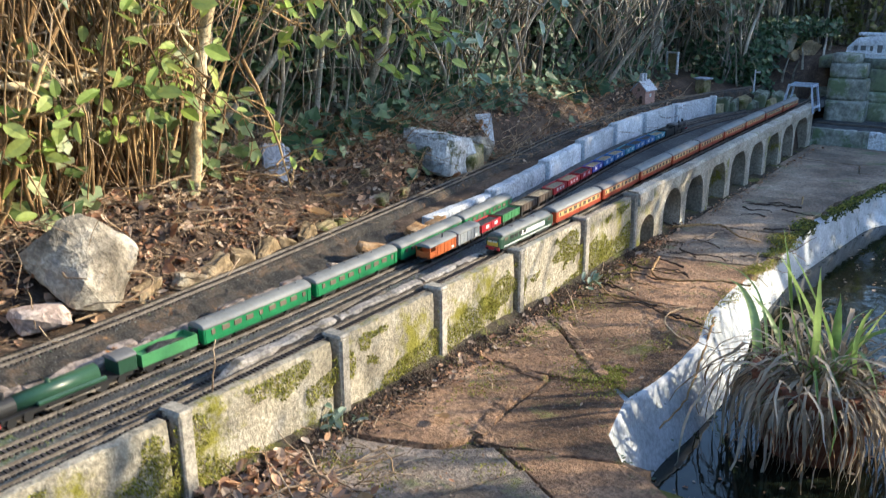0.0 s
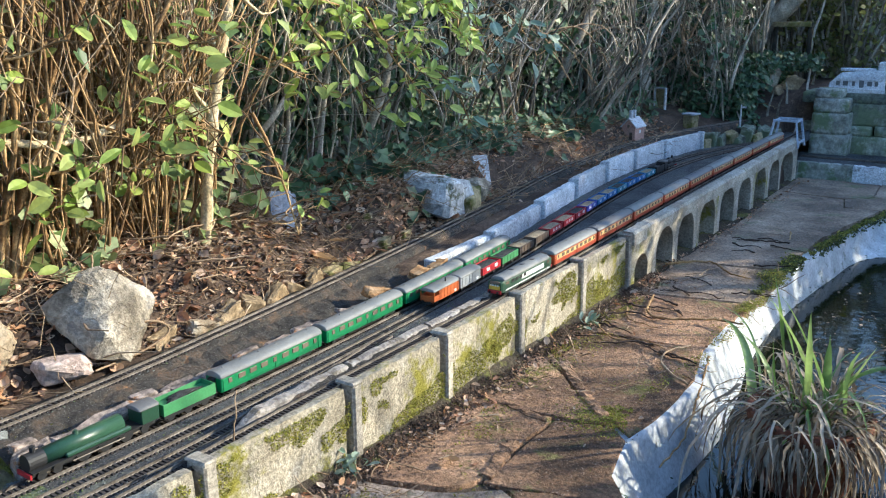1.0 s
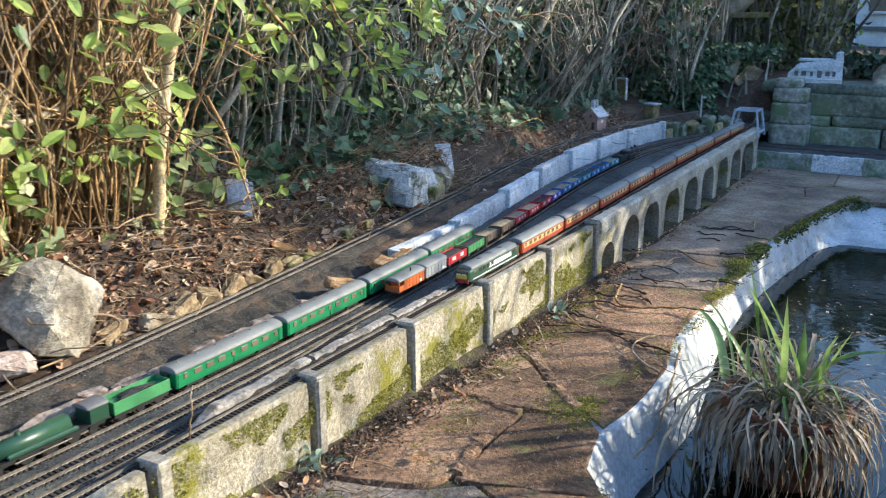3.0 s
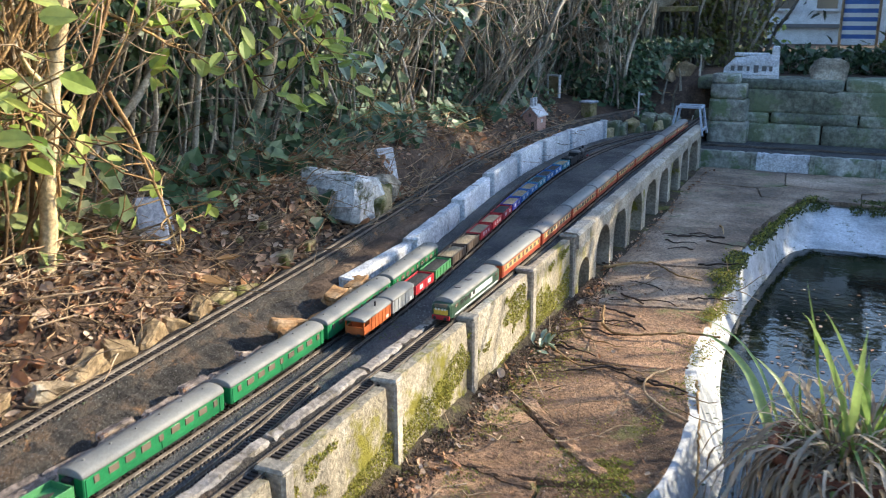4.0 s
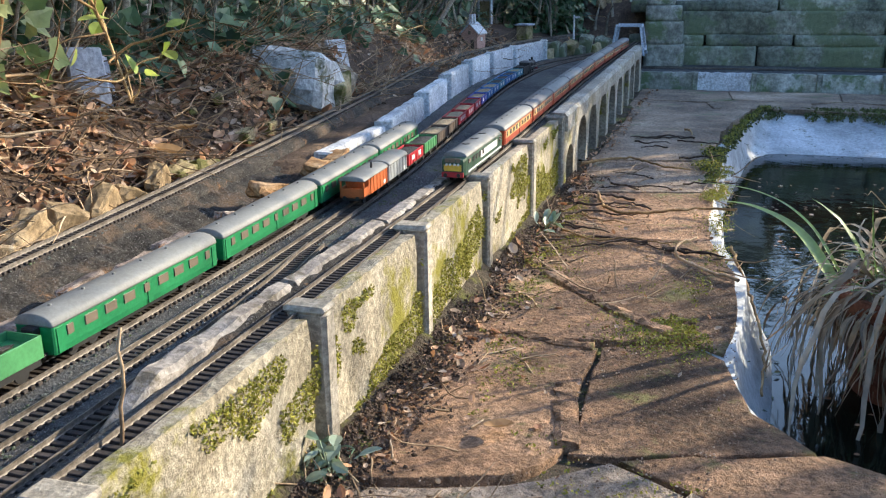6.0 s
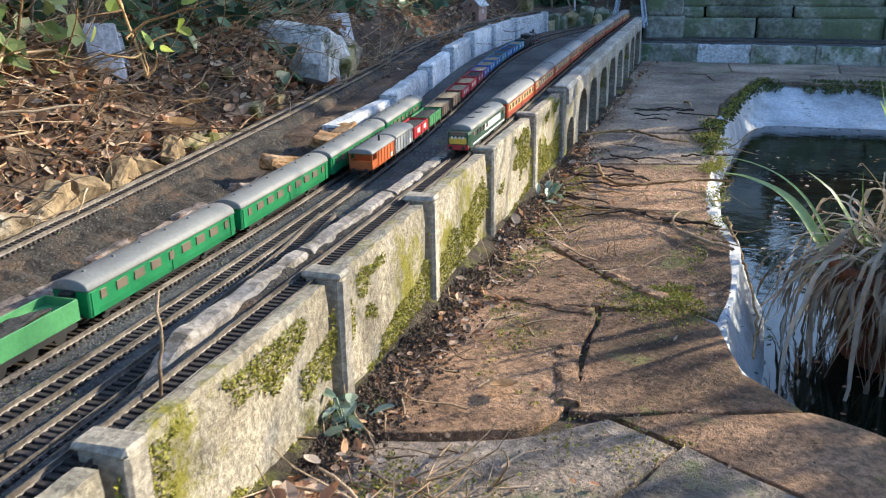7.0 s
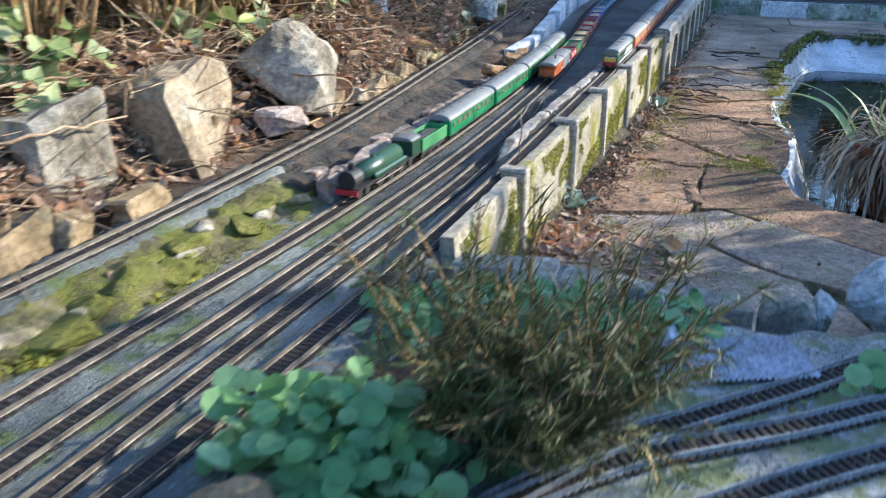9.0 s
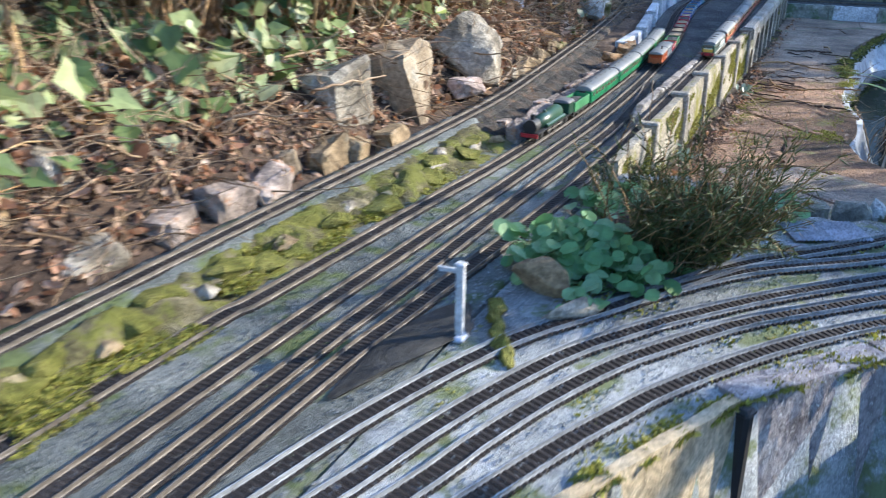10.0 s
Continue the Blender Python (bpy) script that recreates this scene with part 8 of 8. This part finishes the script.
stick("black twig hanging into the pond", [(0.33, 1.78, 0.01), (0.36, 1.62, -0.02), (0.375, 1.5, -0.05), (0.37, 1.4, -0.06)], 0.0024, 0.0016)
stick("short dark twig on the far paving", [(0.2, 3.02, 0.004), (0.215, 2.95, 0.012), (0.225, 2.9, 0.006)], 0.003, 0.0016)
stick("rotten branch lying along the slab joint", [(0.0, 2.42, 0.006), (0.1, 2.5, 0.008), (0.18, 2.42, 0.008), (0.25, 2.4, 0.006)], 0.0035, 0.002)
rs = random.Random(77)
for k in range(26):
    y = rs.uniform(1.75, 2.35) if k < 18 else rs.uniform(2.4, 3.0)
    x, a, L = rs.uniform(0.02, 0.24), rs.uniform(-0.5, 0.5) + (math.pi if k % 2 else 0.0), rs.uniform(0.05, 0.16)
    bend = rs.uniform(-0.03, 0.03)
    stick("dark root-like twig lying on the paving", [(x, y, 0.004), (x + math.cos(a) * L * 0.35, y + math.sin(a) * L * 0.35 + bend, 0.006), (x + math.cos(a) * L * 0.7, y + math.sin(a) * L * 0.7 - bend * 0.3, 0.006), (min(0.3, max(0.012, x + math.cos(a) * L)), y + math.sin(a) * L, 0.004)], rs.uniform(0.0016, 0.0032), 0.001, M["darkwood"])
stick("thin leaning cane beside the running line", [(-0.028, 0.82, 0.1), (-0.025, 0.83, 0.17), (-0.03, 0.84, 0.2)], 0.0014, 0.001, M["twig"])
stick("pale dry stalk among the leaves", [(0.09, 0.72, 0.01), (0.14, 0.8, 0.014), (0.17, 0.86, 0.012)], 0.0016, 0.001, M["twig"])
for k in range(16):
    x, y, a, L = rnd.uniform(0.02, 0.2), rnd.uniform(0.56, 0.92), rnd.uniform(0, 3.1), rnd.uniform(0.05, 0.14)
    stick("dry brown stick in the heap of leaves", [(x, y, 0.012), (x + math.cos(a) * L / 2, y + math.sin(a) * L / 2, 0.02), (x + math.cos(a) * L, y + math.sin(a) * L, 0.014)], 0.0024, 0.0012, M["twig"])

# moss tufts on the wall panels, in patches that hang from the edges
tuft = []
for i in range(60000):
    y, z = rng.uniform(0.52, 2.12), rng.uniform(0.0, 0.125)
    u = (y - 0.52) / 0.27 % 1.0
    if noise.noise(Vector((y * 7, z * 16 - y * 3, 3))) + 0.5 * noise.noise(Vector((y * 28, z * 40, 5))) + 0.3 * (u - 0.5) - 3.2 * (z - 0.06) > (0.02 if y > 0.8 else -0.22):
        tuft.append((0.001, y, z))
mt = thing("wall_moss", (0, 0, 0), "tufts of yellow-green moss clinging to the wall panels", "moss", kind="stuff")
M["mossleaf"] = leaf_mat("moss_tuft", [(0.11, 0.12, 0.016), (0.25, 0.25, 0.034), (0.4, 0.38, 0.055), (0.16, 0.13, 0.035)], 0.25, 0.8)
leaf_cloud("tufts", tuft, rng.uniform(0.0018, 0.0042, len(tuft)), M["mossleaf"], mt, TUFT, up=(0.6, 0, 0.4), tilt=0.7)
# moss cushions on the paving joints and pond edge
mp = [(abs(rng.normal(0.0, 0.045)) + 0.012, rng.uniform(0.9, 2.1)) for _ in range(15000)] + [(rng.normal(0.303, 0.014), rng.uniform(2.12, 2.5)) for _ in range(5000)] + [(rng.normal(0.31, 0.016), rng.uniform(1.5, 2.2)) for _ in range(2500)] + [(rng.normal(0.27, 0.04), rng.normal(1.45, 0.06)) for _ in range(5000)] + [(rng.uniform(0.02, 0.33), rng.uniform(0.55, 1.3)) for _ in range(9000)]
mp = [(x, y, paving_z(y) + 0.0015 + 0.006 * max(0, noise.noise(Vector((x * 22, y * 16, 6))))) for x, y in mp if x < 0.335 and noise.noise(Vector((x * 14, y * 9, 6))) + 0.5 * noise.noise(Vector((x * 50, y * 50, 2))) > (0.0 if y > 1.3 else 0.3)]
leaf_cloud("joint_tufts", mp, rng.uniform(0.0018, 0.0045, len(mp)), M["mossleaf"], mt, TUFT, tilt=0.7)
# thick moss along the pond's rim, hanging ragged over the far slope
rm, dm = [], []
for i in range(60000):
    j, h = int(rng.integers(8, len(rim) - 1)), rng.random()
    at, dn, aw = rim[j] * (1 - h) + rim[j + 1] * h, slope[j] * (1 - h) + slope[j + 1] * h, away[j]
    x, y = at
    if y < 2.3:
        continue
    lump = noise.noise(Vector((x * 11, y * 8, 4))) + 0.6 * noise.noise(Vector((x * 34, y * 26, 7)))
    zr = paving_z(y) - 0.005
    if x < 0.44 and i % 3:
        w = abs(rng.normal(0, 1)) * (0.4 + min(0.6, (y - 2.3) / 0.5))
        xy = at + aw * (0.03 * w - 0.008) + rng.normal(0, 0.005, 2)
        if lump + 0.5 - 0.25 * w > 0.2:
            rm.append((xy[0], xy[1], paving_z(xy[1]) + 0.001 + 0.016 * max(0, lump + 0.3) * rng.uniform(0.3, 1)))
    else:
        k = rng.uniform(-0.25, 0.08 + (0.28 if x > 0.44 else 0.2) * max(0, lump + 0.4))
        xy = at + dn * k + rng.normal(0, 0.003, 2)
        if lump > -0.12 and i % 2:
            dm.append((xy[0], xy[1], zr + (WATER - zr) * max(0, k) + 0.004 + 0.006 * max(0, lump)))
M["darkmoss"] = leaf_mat("dark_moss_tuft", [(0.04, 0.055, 0.015), (0.09, 0.11, 0.03), (0.15, 0.17, 0.05), (0.06, 0.06, 0.025)], 0.2, 0.8)
rm = np.array(rm)
odd = rng.random(len(rm)) < 0.45
leaf_cloud("rim_tufts", rm[~odd], rng.uniform(0.003, 0.008, int((~odd).sum())), M["mossleaf"], mt, TUFT, tilt=0.7)
leaf_cloud("rim_tufts", rm[odd], rng.uniform(0.003, 0.008, int(odd.sum())), M["darkmoss"], mt, TUFT, tilt=0.7)
leaf_cloud("rim_fringe", dm, rng.uniform(0.004, 0.012, len(dm)), M["darkmoss"], mt, TUFT, up=(0.3, -0.5, 0.4), tilt=0.8)
# grassy moss between the levels and on the near bed
gp = []
for i in range(42000):
    if i % 3:
        x, y = rng.uniform(-0.3, -0.225), rng.uniform(-0.7, 0.75)
    else:
        x, y = rng.uniform(0.0, 0.4), rng.uniform(-0.4, 0.42)
    if noise.noise(Vector((x * 16, y * 10, 2))) > (0.0 if i % 3 else 0.3) and over_edge(x, y) < -0.03:
        gp.append((x, y, (0.122 - 0.016 * (x + 0.3) / 0.075 if i % 3 else BED - 0.001)))
for i in range(14000):
    x = rng.uniform(0.02, 0.55)
    y = float(np.interp(x, [e[0] for e in EDGE], [e[1] for e in EDGE])) + abs(rng.normal(0, 0.028))
    if noise.noise(Vector((x * 30, y * 30, 4))) > -0.15:
        gp.append((x, y, 0.107 + 0.006 * noise.noise(Vector((x * 30, y * 30, 4)))))
leaf_cloud("bed_tufts", gp, rng.uniform(0.003, 0.007, len(gp)), M["mossleaf"], mt, TUFT, tilt=0.7)
